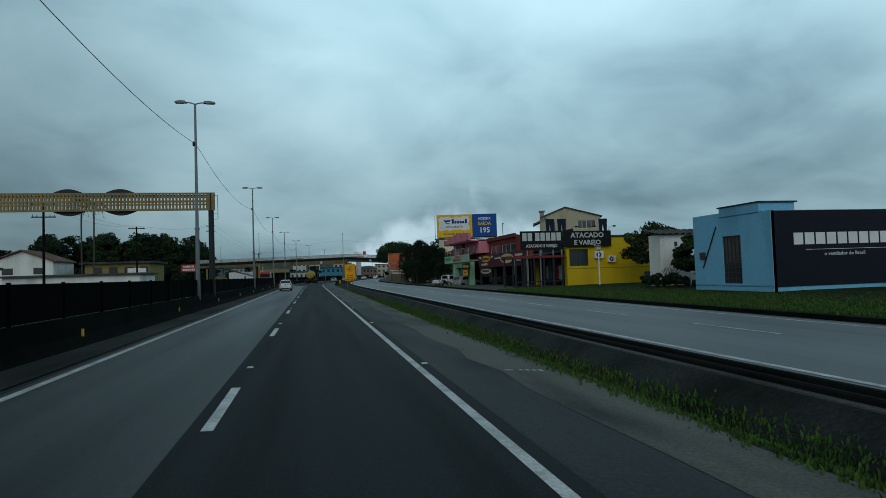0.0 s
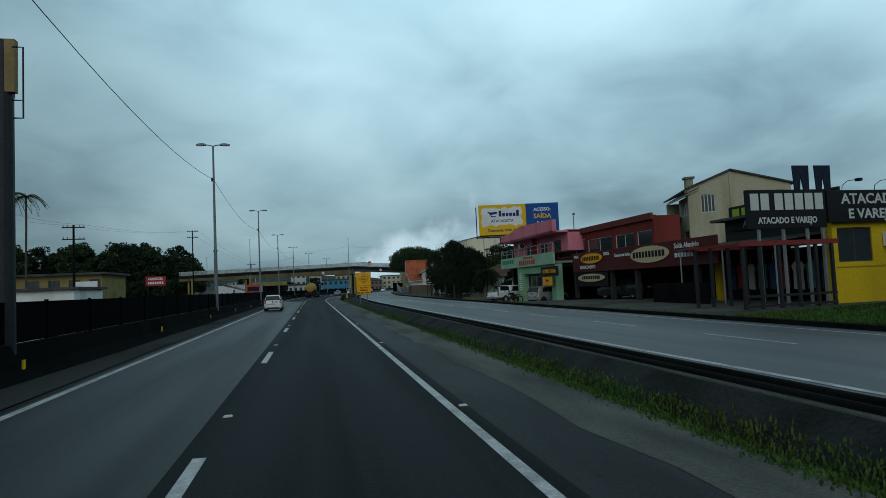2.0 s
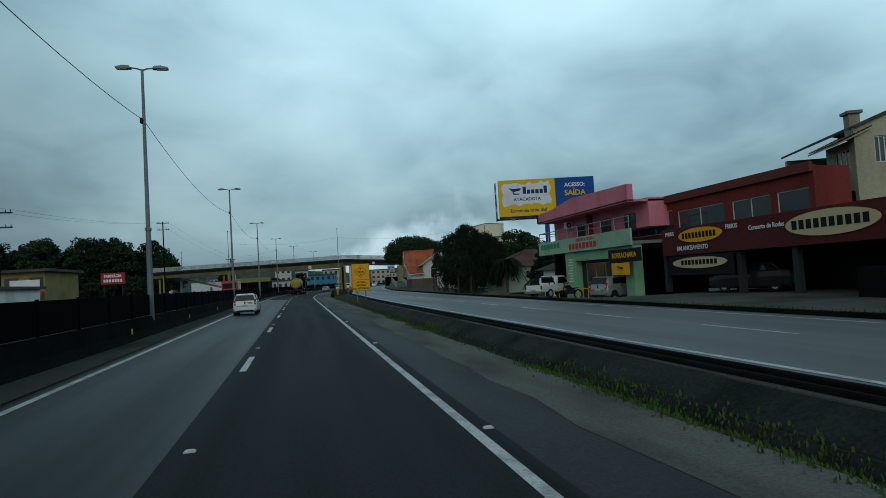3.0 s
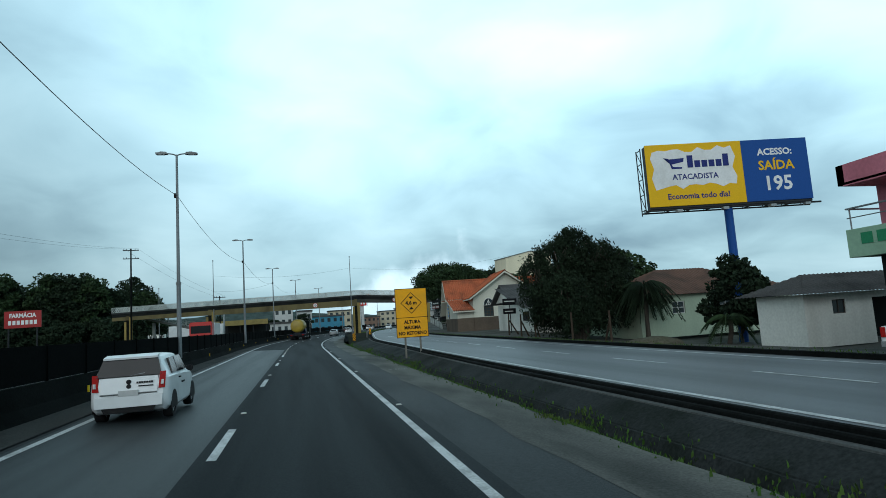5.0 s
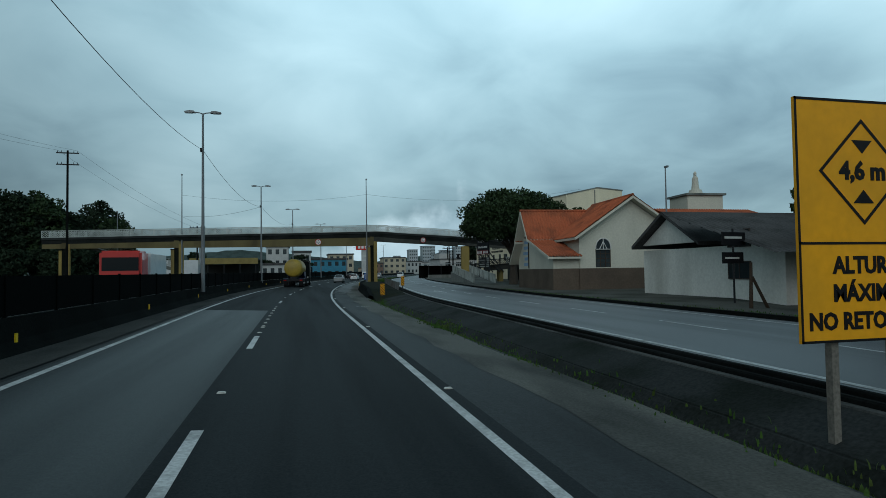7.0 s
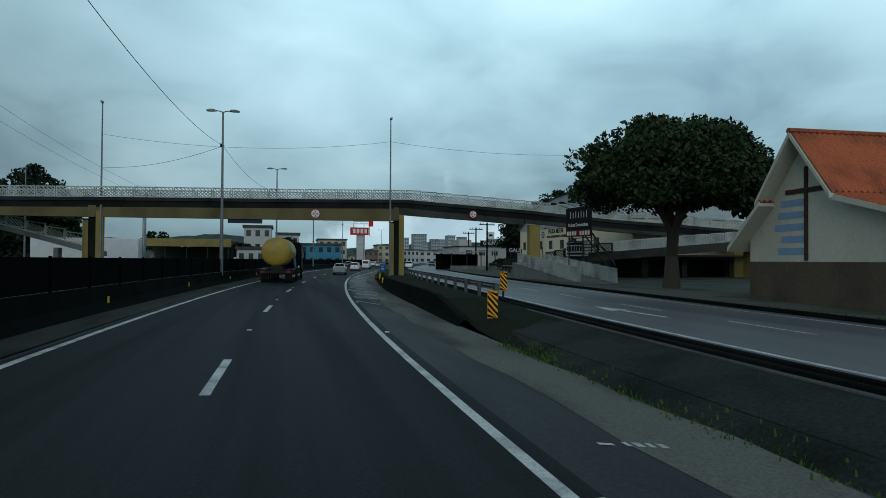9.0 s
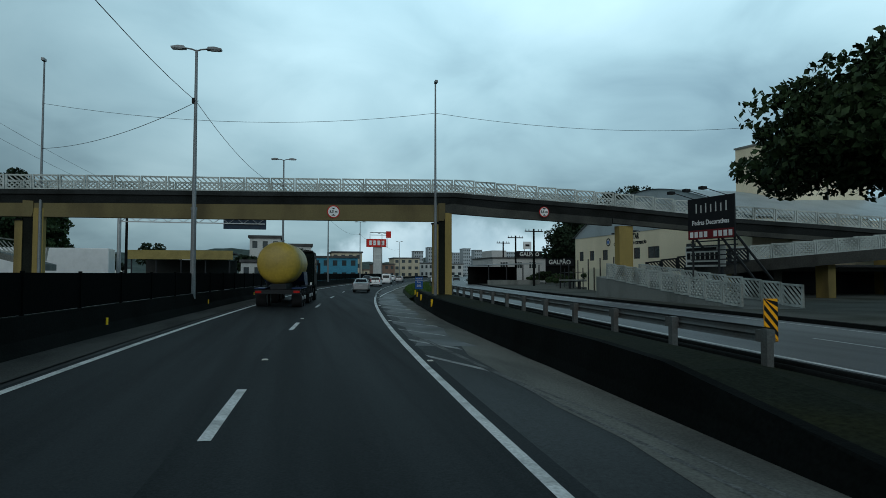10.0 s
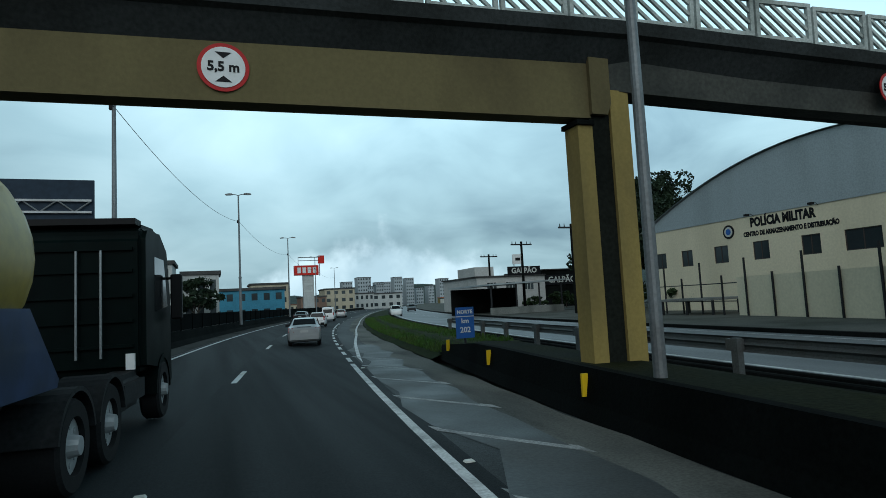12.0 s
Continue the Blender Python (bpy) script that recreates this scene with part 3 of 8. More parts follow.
for cx in (-5.9, -9.0, -14.5):
    bm = B()
    prism(bm, [(cx - 0.95 + 1.9 * i / 10, 7.62 + 0.28 * math.sin(math.pi * i / 10)) for i in range(11)] + [(cx + 0.95, 7.6)], 0.2, 0.5)
    prism(bm, [(cx - 0.95 + 1.9 * i / 10, 6.45 - 0.28 * math.sin(math.pi * i / 10)) for i in range(11)] + [(cx + 0.95, 6.46)], 0.2, 0.5)
    part("lamp_hood", bm, DARK_METAL, gan, "dark rounded lamp hood")
bm = B()
tube(bm, [(0.0, -0.1, 6.2), (0.22, -0.1, 6.2), (0.22, -0.1, 7.4), (0.0, -0.1, 7.4)], 0.02)
tube(bm, [(0.0, -0.1, 5.8), (0.22, -0.1, 5.8), (0.22, -0.1, 6.2)], 0.02)
part("ladder_bracket", bm, DARK_METAL, gan)

# ---- footbridge ----
bridge = thing("footbridge", "ochre concrete footbridge with whitewashed lattice parapets", "bridge", (0, 0, 0))


def by(x):
    return 190.75 - 0.05 * (x + 32) if x < 11 else 188.6 - 0.165 * (x - 11)


def bz(x):
    return float(np.interp(x, (-33, -13, 0, 11.0, 17, 22.6, 31.5, 38, 43, 60), (7.05, 7.42, 7.6, 7.82, 7.36, 6.95, 6.12, 5.72, 5.35, 4.2)))


XS = [-33, -28, -22, -17, -13, -7, -2, 3, 7, 11, 14, 17, 20, 22.6, 27, 31.5, 38, 43, 60]
bm = B()
last = None
for x in XS:
    y, z = by(x), bz(x)
    row = [bm.verts.new(p) for p in ((x, y - 0.06, z), (x, y - 0.06, z - 0.3), (x, y + 0.06, z - 0.36), (x, y + 0.44, z - 0.98), (x, y + 2.16, z - 0.98), (x, y + 2.54, z - 0.36), (x, y + 2.66, z - 0.3), (x, y + 2.66, z))]
    if last:
        for i in range(8):
            bm.faces.new([last[i], last[(i + 1) % 8], row[(i + 1) % 8], row[i]])
    last = row
# deck colour holds soot and the shade of its down-facing haunch
part("deck", bm, mat("deck_soot_and_shade", (0.03, 0.034, 0.034), 0.9, spec=0.1, var=0.25, scale=3, dirt=(0.016, 0.018, 0.017), dirt_scale=0.5, dirt_amt=1.0, bump=0.3), bridge, "sooty deck edge, darkened for its shaded underside")


def girder(pts, name, m):
    bm = B()
    last = None
    for x, lo in pts:
        y, z = by(x), bz(x)
        row = [bm.verts.new(p) for p in ((x, y + 0.35, z - 0.45), (x, y + 0.35, lo), (x, y + 0.85, lo), (x, y + 0.85, z - 0.45))]
        if last:
            for i in range(4):
                bm.faces.new([last[i], last[(i + 1) % 4], row[(i + 1) % 4], row[i]])
        else:
            bm.faces.new(row)
        last = row
    bm.faces.new(last[::-1])
    return part(name, bm, m, bridge)


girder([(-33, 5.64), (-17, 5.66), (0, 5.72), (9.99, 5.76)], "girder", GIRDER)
girder([(10.48, 6.4), (14, 6.15), (18, 5.9), (22.6, 5.55)], "girder", mat("concrete_grey_beam", (0.06, 0.063, 0.056), 0.9, spec=0.1, var=0.2, scale=3, dirt=(0.028, 0.031, 0.03), dirt_scale=0.5, dirt_amt=1.0))
girder([(22.7, 5.75), (31.5, 4.95), (43, 4.2), (60, 3.1)], "girder", MATS["concrete_grey_beam"])


def pier(x, top, w=1.1):
    """Two ochre flanges with a near-black drain recess between them."""
    y, l, a, b, r = by(x), x - w * 0.44, x - w * 0.17, x + w * 0.2, x + w * 0.56
    bm = B()
    prism(bm, [(l, 0.0), (l, top - 0.2), (a, top - 0.2), (a, 0.0)], y + 0.3, y + 0.8)
    prism(bm, [(b, 0.0), (b, top + 0.62), (r, top + 0.62), (r, 0.0)], y + 0.3, y + 0.8)
    p = part("pier", bm, YELLOW_CONC, bridge)
    bm = B()
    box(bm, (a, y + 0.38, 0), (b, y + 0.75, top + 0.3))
    part("drain_recess", bm, mat("pier_drain_dark", (0.014, 0.016, 0.013), 0.95, spec=0.04, var=0.3, scale=3, dirt=(0.004, 0.005, 0.0045), dirt_scale=0.6, dirt_amt=1.0, streak=0.5), p, "near-black recess down the pier")
    bm = B()
    prism(bm, [(a, top + 0.05), (a, top + 1.3), (b, top + 1.3), (b, top + 0.3), (b - 0.1, top + 0.05)], y + 0.26, y + 0.42)
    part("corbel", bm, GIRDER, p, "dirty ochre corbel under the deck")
    bm = B()
    box(bm, (l - 0.05, y + 0.24, top - 0.2), (a + 0.02, y + 0.86, top - 0.1))
    part("bearing_ledge", bm, CONC_DARK, p)


pier(10.2, 5.78, 1.35)
pier(-16.4, 5.6, 1.6)
pier(-30.4, 5.6, 1.3)
bm = B()
prism(bm, [(23.2, 0.2), (23.2, 5.56), (24.3, 5.56), (24.3, 0.2)], by(23) + 0.4, by(23) + 1.1)
part("pier", bm, YELLOW_CONC, bridge)
bm = B()
prism(bm, [(44.0, 0.2), (44.0, 4.1), (45.6, 4.0), (45.6, 0.2)], by(45) + 0.4, by(45) + 1.9)
part("pier", bm, YELLOW_CONC, bridge)

# one precast parapet panel, shared by all: a frame with slanting slats
PANEL, LATTICE = {}, {}


def panel_mesh(L, h=0.95, kind="slash", m=None):
    """The frame's mesh, the slats' meshes and the slats' outlines."""
    key = (round(L, 2), h, kind, m)
    if key not in PANEL:
        bm = B()
        f = 0.095
        box(bm, (0.03, -0.05, 0.0), (L - 0.03, 0.05, f)); box(bm, (0.03, -0.05, h - f), (L - 0.03, 0.05, h))
        box(bm, (0.03, -0.05, f), (0.03 + f, 0.05, h - f)); box(bm, (L - 0.03 - f, -0.05, f), (L - 0.03, 0.05, h - f))
        bmesh.ops.recalc_face_normals(bm, faces=bm.faces)
        me = bpy.data.meshes.new("parapet_panel")
        bm.to_mesh(me); bm.free()
        me.materials.append(m or RAIL_WHITE)
        z0, z1, x0, x1 = f, h - f, 0.03 + f, L - 0.03 - f
        n, w = 6, 0.07
        run = (z1 - z0) * 1.15
        step = (x1 - x0 + run) / (n + 1)
        slats, outlines = [], []
        for sgn in ((1,) if kind == "slash" else (1, -1)):
            for k in range(1, n + 1):
                c = x0 - run + k * step
                a, b = c, c + run
                za, zb = z0, z1
                if a < x0:
                    za, a = z0 + (x0 - a) / run * (z1 - z0), x0
                if b > x1:
                    zb, b = z0 + (x1 - c) / run * (z1 - z0), x1
                if b - a < 0.06:
                    continue
                q = [(a, za), (b, zb)]
                if sgn > 0:
                    q = [(x0 + x1 - u, v) for u, v in q]
                (ua, va), (ub, vb) = q
                d = Vector((ub - ua, vb - va)).normalized()
                nx_, nz_ = -d.y * w / 2, d.x * w / 2
                outline = [(ua + nx_, va + nz_), (ub + nx_, vb + nz_), (ub - nx_, vb - nz_), (ua - nx_, va - nz_)]
                bm = B(); prism(bm, outline, -0.03, 0.03)
                bmesh.ops.recalc_face_normals(bm, faces=bm.faces)
                sl = bpy.data.meshes.new("slat")
                bm.to_mesh(sl); bm.free()
                sl.materials.append(m or RAIL_WHITE)
                slats.append(sl); outlines.append(outline)
        PANEL[key] = me, slats, outlines
    return PANEL[key]


def parapet(parent, a, b, L=1.55, h=0.95, kind="slash", fine=False, m=None):
    """Panels in a row from a to b (x, y, z of the foot), sheared to follow the fall; fine rows get slats as pieces."""
    a, b = Vector(a), Vector(b)
    n = max(1, round((b - a).to_2d().length / L))
    d = (b - a) / n
    l2 = d.to_2d().length
    ang = math.atan2(d.y, d.x)
    sh = Matrix.Identity(4)
    sh[2][0] = d.z / l2
    frame_me, slats, outlines = panel_mesh(l2, h, kind, m)
    for k in range(n):
        ob = new("parapet_panel", frame_me)
        ob.parent = parent
        ob.matrix_basis = at = Matrix.Translation(a + d * k) @ Matrix.Rotation(ang, 4, "Z") @ sh
        if fine:
            for me in slats:
                sl = new("slat", me)
                sl.parent = ob
        else:
            vs, fs = LATTICE.setdefault((parent.name, m), (parent, [], []))[1:]
            for q in outlines:
                i = len(vs)
                vs += [at @ Vector((u, w_, v)) for w_ in (-0.03, 0.03) for u, v in q]
                fs += [(i, i + 1, i + 2, i + 3), (i + 7, i + 6, i + 5, i + 4)] + [(i + j, i + 4 + j, i + 4 + (j + 1) % 4, i + (j + 1) % 4) for j in range(4)]


def close_lattices():
    """The remaining slats of each parent as one joined part."""
    for (_, m), (parent, vs, fs) in LATTICE.items():
        me = bpy.data.meshes.new("lattice")
        me.from_pydata(vs, [], fs)
        me.materials.append(m or RAIL_WHITE)
        ob = new("lattice", me)
        ob.parent = parent
        tagged(ob, kind="stuff")


for side in (0.06, 2.54):
    for xa, xb in ((-33, -13), (-13, 0), (0, 11), (11, 17), (17, 22.6), (22.6, 31.5), (31.5, 38), (38, 43), (43, 60)):
        parapet(bridge, (xa, by(xa + 1e-6) + side, bz(xa)), (xb, by(xb - 1e-6) + side, bz(xb)), kind="slash" if side < 1 else "cross", fine=side < 1 and -13 <= xa < 31)

# height plates on the girder
RED = mat("sign_red", (0.45, 0.02, 0.02), 0.45, var=0.06)


def disc_sign(x, z, txt, r=0.44, out=0.0):
    y = by(x) + 0.35 - out
    t = thing("height_plate", "round white clearance plate with a red rim", "road sign", (x, y - 0.03, z))
    for nm, rr, m, d in (("rim", r, RED, 0.0), ("plate", r * 0.84, WHITE, -0.012)):
        bm = B()
        cyl(bm, (0, d, 0), (0, d - 0.015, 0), rr, rr, 28)
        part(nm, bm, m, t)
    for s in (1, -1):
        bm = B()
        prism(bm, [(-0.14, s * 0.27), (0.14, s * 0.27), (0, s * 0.16)], -0.035, -0.025)
        part("arrow", bm, BLACK, t)
    words(txt, 0.24, BLACK, t, face(0, -0.032, 0), 0.006, bold=0.008)


disc_sign(2.6, 6.33, "5,5 m")
disc_sign(17.5, 6.5, "5,5 m", 0.38, 0.27)

# stairs at the left end, ramps at the right
ramp_l = thing("access_ramp", "concrete access ramp with whitewashed parapet", "ramp")
bm = B()
prism(bm, [(-30.5, 6.72), (-30.5, 6.3), (-16.5, 2.25), (-16.5, 2.69)], 193.6, 195.6)
for x in (-27, -20.5):
    box(bm, (x, 194, 0), (x + 0.4, 195, 3.0 if x > -25 else 5))
part("ramp_slab", bm, CONC, ramp_l)
parapet(ramp_l, (-30.5, 193.7, 6.72), (-16.5, 193.7, 2.69))
ramp_r = thing("access_ramp", "grey concrete access ramp with whitewashed lattice parapets", "ramp")
bm = B()
feet = [(20.28, 171.0), (22.75, 169.9), (24.2, 187.6), (21.6, 187.6)]
tops = [0.42, 0.42, 1.84, 1.84]
v = [bm.verts.new((x, y, 0.3)) for x, y in feet] + [bm.verts.new((x, y, z)) for (x, y), z in zip(feet, tops)]
for q in ((3, 2, 1, 0), (4, 5, 6, 7), (0, 1, 5, 4), (1, 2, 6, 5), (2, 3, 7, 6), (3, 0, 4, 7)):
    bm.faces.new([v[k] for k in q])
part("ramp_wall", bm, CONC, ramp_r)
parapet(ramp_r, (21.42, 185.7, 1.69), (20.3, 171.1, 0.43), 1.5, 1.08, "cross", True)
parapet(ramp_r, (23.9, 185.6, 1.69), (22.55, 169.9, 0.43), 1.5, 1.05, "slash", True)
STAIR_METAL = mat("stair_lattice_dark", (0.012, 0.014, 0.015), 0.7, var=0.3, scale=4)
parapet(ramp_r, (23.85, 184.6, 2.0), (24.75, 178.7, 2.62), 1.5, 0.85, "slash", True, STAIR_METAL)
parapet(ramp_r, (24.8, 179.2, 2.62), (27.9, 179.5, 2.88), 1.5, 0.85, "slash", True, STAIR_METAL)
SLAB = mat("concrete_ramp_dark", (0.05, 0.05, 0.045), 0.9, var=0.25, scale=3, dirt=(0.02, 0.02, 0.018), dirt_scale=0.5, dirt_amt=1.0)
def flight(x):
    return 179.5 - 0.08 * (x - 28), 2.9 + 0.083 * (x - 28)


bm = B()
last = None
for x in (24.8, 30, 36, 42, 50, 58):
    y, z = flight(x)
    row = [bm.verts.new(p) for p in ((x, y, z), (x, y, z - 0.75), (x, y + 2.0, z - 0.75), (x, y + 2.0, z))]
    if last:
        for k in range(4):
            bm.faces.new([last[k], last[(k + 1) % 4], row[(k + 1) % 4], row[k]])
    else:
        bm.faces.new(row)
    last = row
bm.faces.new(last[::-1])
part("ramp_slab", bm, SLAB, ramp_r, "dark slab of the upper flight")
for x in (26.5, 34, 42, 50):
    bm = B(); y, z = flight(x); box(bm, (x, y + 0.5, 0.3), (x + 0.6, y + 1.5, z - 0.74)); part("ramp_post", bm, YELLOW_CONC, ramp_r)
for off in (0.06, 1.94):
    parapet(ramp_r, (28, flight(28)[0] + off, flight(28)[1]), (58, flight(58)[0] + off, flight(58)[1]), 1.6, 0.92, "cross", off < 1)
close_lattices()

# ---- barrier and guardrail past the ditch ----
YJ = list(np.arange(150.5, 201, 2.5))


def jx(y):
    return R(y) + float(np.interp(y, (150, 160, 176, 186, 197, 201), (4.75, 4.88, 4.75, 4.92, 5.3, 5.4)))


def jt(y):
    return float(np.interp(y, (150.5, 156), (0.1, 0.72))) if y < 156 else float(np.interp(y, (195, 200.5), (0.72, 0.35)))


bm = B()
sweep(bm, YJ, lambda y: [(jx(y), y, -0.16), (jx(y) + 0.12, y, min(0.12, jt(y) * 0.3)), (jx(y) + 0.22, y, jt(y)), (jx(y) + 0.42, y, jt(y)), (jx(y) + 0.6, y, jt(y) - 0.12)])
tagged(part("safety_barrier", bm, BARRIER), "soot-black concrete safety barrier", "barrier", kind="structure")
bm = B()
rise = lambda y: smooth01(y, 145, 157)
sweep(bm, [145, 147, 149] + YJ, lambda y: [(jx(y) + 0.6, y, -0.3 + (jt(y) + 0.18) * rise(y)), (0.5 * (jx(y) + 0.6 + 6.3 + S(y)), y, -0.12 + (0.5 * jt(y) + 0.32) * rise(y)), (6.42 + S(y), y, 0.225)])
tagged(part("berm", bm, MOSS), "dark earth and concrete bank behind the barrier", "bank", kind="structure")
YREF = mat("reflector_yellow", (0.75, 0.5, 0.02), 0.4, var=0.05)
for y in (179.9, 187.6, 193.6, 199.0):
    bm = B()
    x = jx(y) + 0.16
    box(bm, (x - 0.09, y - 0.02, 0.22), (x + 0.03, y + 0.03, 0.62))
    tagged(part("reflector", bm, YREF), "yellow reflector plate on the concrete barrier", "reflector", "reflectors")
for k in range(16):
    y = 6.0 + k * 12.3
    bm = B()
    x = -6.36 + R(y)
    box(bm, (x, y - 0.045, 0.6), (x + 0.04, y + 0.045, 0.8))
    tagged(part("reflector", bm, YREF), "yellow reflector plate on the sooty median barrier", "reflector", "median reflectors")

rail = thing("guardrail", "weathered steel guardrail with box posts", "guardrail")
YG = list(np.arange(156.75, 214, 3.43))
gx = lambda y: 6.1 + S(y)
bm = B()
prof = [(0, 0.52), (0.06, 0.56), (0.06, 0.62), (0.0, 0.67), (0.06, 0.72), (0.06, 0.78), (0, 0.82)]
sweep(bm, YG, lambda y: [(gx(y) + 0.08 + a, y, b + 0.19) for a, b in prof])
sweep(bm, YG, lambda y: [(gx(y) + 0.10 + a, y, b + 0.19) for a, b in prof])
part("rail_beam", bm, RAIL_STEEL, rail)
for y in YG:
    bm = B()
    box(bm, (gx(y) - 0.08, y - 0.08, 0.0), (gx(y) + 0.07, y + 0.08, 0.99)); box(bm, (gx(y) - 0.09, y - 0.09, 0.74), (gx(y) + 0.1, y + 0.2, 0.97))
    part("post", bm, RAIL_STEEL, rail)

# ---- road signs ----
def striped_board(x, y, z0, w, h, label):
    t = thing("hazard_marker", label, "road sign", (x, y, z0), group="hazard markers")
    bm = B(); box(bm, (-w / 2, 0, 0), (w / 2, 0.02, h)); part("board", bm, SIGN_YELLOW, t)
    bm = B(); box(bm, (-0.04, 0.02, -0.75), (0.04, 0.08, h * 0.7)); part("post", bm, DARK_METAL, t)
    k = -w
    while k < h:
        a, b = max(0, k), min(h, k + h * 0.13)
        pts = []
        for u, v0 in ((-w / 2, k + w * 1.1), (w / 2, k), (w / 2, k + h * 0.12), (-w / 2, k + w * 1.1 + h * 0.12)):
            pts.append((u, min(h, max(0, v0))))
        if len({p[1] for p in pts}) > 1:
            bm = B(); prism(bm, pts, -0.004, 0.0); part("stripe", bm, BLACK, t)
        k += h * 0.235


striped_board(6.46, 150.93, 0.1, 0.36, 0.92, "black and yellow striped hazard marker at the barrier's end")
striped_board(9.22, 157.2, 0.68, 0.32, 0.86, "black and yellow striped hazard marker at the guardrail's end")

hs = thing("height_sign", "large yellow maximum-height sign on two grey posts", "road sign", (6.32, 107.36, -0.3))
bm = B(); box(bm, (-0.96, 0, 1.43), (0.96, 0.04, 4.33)); part("panel", bm, SIGN_YELLOW, hs)
bm = B()
for a, b in (((-0.96, 1.43), (0.96, 1.46)), ((-0.96, 4.30), (0.96, 4.33)), ((-0.96, 1.43), (-0.93, 4.33)), ((0.93, 1.43), (0.96, 4.33)), ((-0.96, 2.585), (0.96, 2.615))):
    box(bm, (a[0], -0.006, a[1]), (b[0], -0.001, b[1]))
part("border", bm, BLACK, hs)
bm = B()
c, q = (0, 3.46), 0.64
for k in range(4):
    p0, p1 = [(c[0] + q * math.cos(math.pi / 2 * (k + i)), c[1] + q * math.sin(math.pi / 2 * (k + i))) for i in (0, 1)]
    i0, i1 = [(c[0] + (q - 0.05) * math.cos(math.pi / 2 * (k + i)), c[1] + (q - 0.05) * math.sin(math.pi / 2 * (k + i))) for i in (0, 1)]
    prism(bm, [p0, p1, i1, i0], -0.007, -0.001)
part("diamond", bm, BLACK, hs)
for s, zz in ((-1, 3.84), (1, 3.08)):
    bm = B()
    prism(bm, [(-0.15, zz), (0.15, zz), (0, zz + s * 0.16)], -0.007, -0.001)
    part("arrow", bm, BLACK, hs)
words("4,6 m", 0.3, BLACK, hs, face(0, -0.004, 3.46), 0.004, bold=0.012)
for k, w_ in enumerate(("ALTURA", "MÁXIMA", "NO RETORNO")):
    words(w_, 0.28, BLACK, hs, face(0.0, -0.004, 2.33 - 0.33 * k), 0.004, bold=0.01, squash=0.92)
for x in (-0.45, 0.45):
    bm = B(); box(bm, (x - 0.05, 0.045, -0.25), (x + 0.05, 0.14, 4.1)); part("post", bm, mat("post_wood_grey", (0.16, 0.15, 0.13), 0.9, var=0.3, scale=5), hs)

KM_BLUE = mat("sign_blue", (0.03, 0.13, 0.42), 0.45, var=0.05)
km = thing("kilometre_sign", "blue kilometre sign on a dark post", "road sign", (10.25, 197.2, 0.3))
bm = B(); box(bm, (-0.33, 0, 0.45), (0.33, 0.03, 1.48)); part("panel", bm, KM_BLUE, km)
for txt, z, s in (("NORTE", 1.32, 0.17), ("km", 1.02, 0.22), ("202", 0.72, 0.26)):
    words(txt, s, WHITE, km, face(0, -0.004, z), 0.004, bold=0.006)
bm = B(); box(bm, (-0.33, -0.005, 1.16), (0.33, -0.001, 1.185)); part("divider", bm, WHITE, km)
bm = B(); cyl(bm, (0, 0.06, -0.3), (0, 0.06, 1.2), 0.04); part("post", bm, DARK_METAL, km)

# hatching on the widened shoulder
for k in range(12):
    y = 161.6 + k * 3.7
    bm = B()
    w_ = 0.5 + 0.12 * math.sin(k * 2.3)
    reach = 1.7 if y > 172 else 1.0 + 0.6 * (y - 162) / 10
    sweep(bm, [0, 0.25, 0.5, 0.75, 1.0], lambda u: [(2.28 + reach * u + R(y - 2.2 * u), y - 2.2 * u, rz(2.28 + reach * u) + 0.008), (2.28 + reach * u + R(y - 2.2 * u), y + w_ - 2.2 * u, rz(2.28 + reach * u) + 0.008)])
    tagged(part("hatch_stripe", bm, PAINT_OLD), "worn white hatching stripe on the shoulder", "road marking", "hatching", "structure")
# ghosts of older lines on the widened shoulder
GHOST = mat("road_paint_ghost", (0.1, 0.105, 0.103), 0.8, var=0.5, scale=6, dirt=(0.03, 0.033, 0.034), dirt_scale=1.4, dirt_amt=1.0)
for gy, gx_, gw in (((150.5, 156, 158.5, 162.3, 168), (3.9, 3.5, 3.38, 3.0, 2.4), .09), ((150.5, 155, 157, 160, 166), (4.2, 4.0, 3.6, 3.3, 2.75), .07)):
    bm = B()
    sweep(bm, list(np.arange(150.5, gy[-1] + .1, 1.5)), lambda v: [(float(np.interp(v, gy, gx_)) + R(v), v, -.07 + .0085 - .04 * (float(np.interp(v, gy, gx_)) - 3.75)), (float(np.interp(v, gy, gx_)) + gw + R(v), v, -.07 + .0085 - .04 * (float(np.interp(v, gy, gx_)) + gw - 3.75))])
    tagged(part("ghost_line", bm, GHOST), "worn-off trace of an older edge line", "road marking", "ghost lines", "structure")
# a straight-on arrow on the side road
bm = B()
ax, ay = 9.0, 152.0
for q in ([(-0.1, 0), (0.1, 0), (0.1, 3), (-0.1, 3)], [(-0.45, 2.6), (0.45, 2.6), (0, 4.6)]):
    bm.faces.new([bm.verts.new((S(ay) + ax + u, ay - 4 + v, 0.309)) for u, v in q])
tagged(part("road_arrow", bm, PAINT), "white arrow painted on the side road", "road marking", kind="structure")
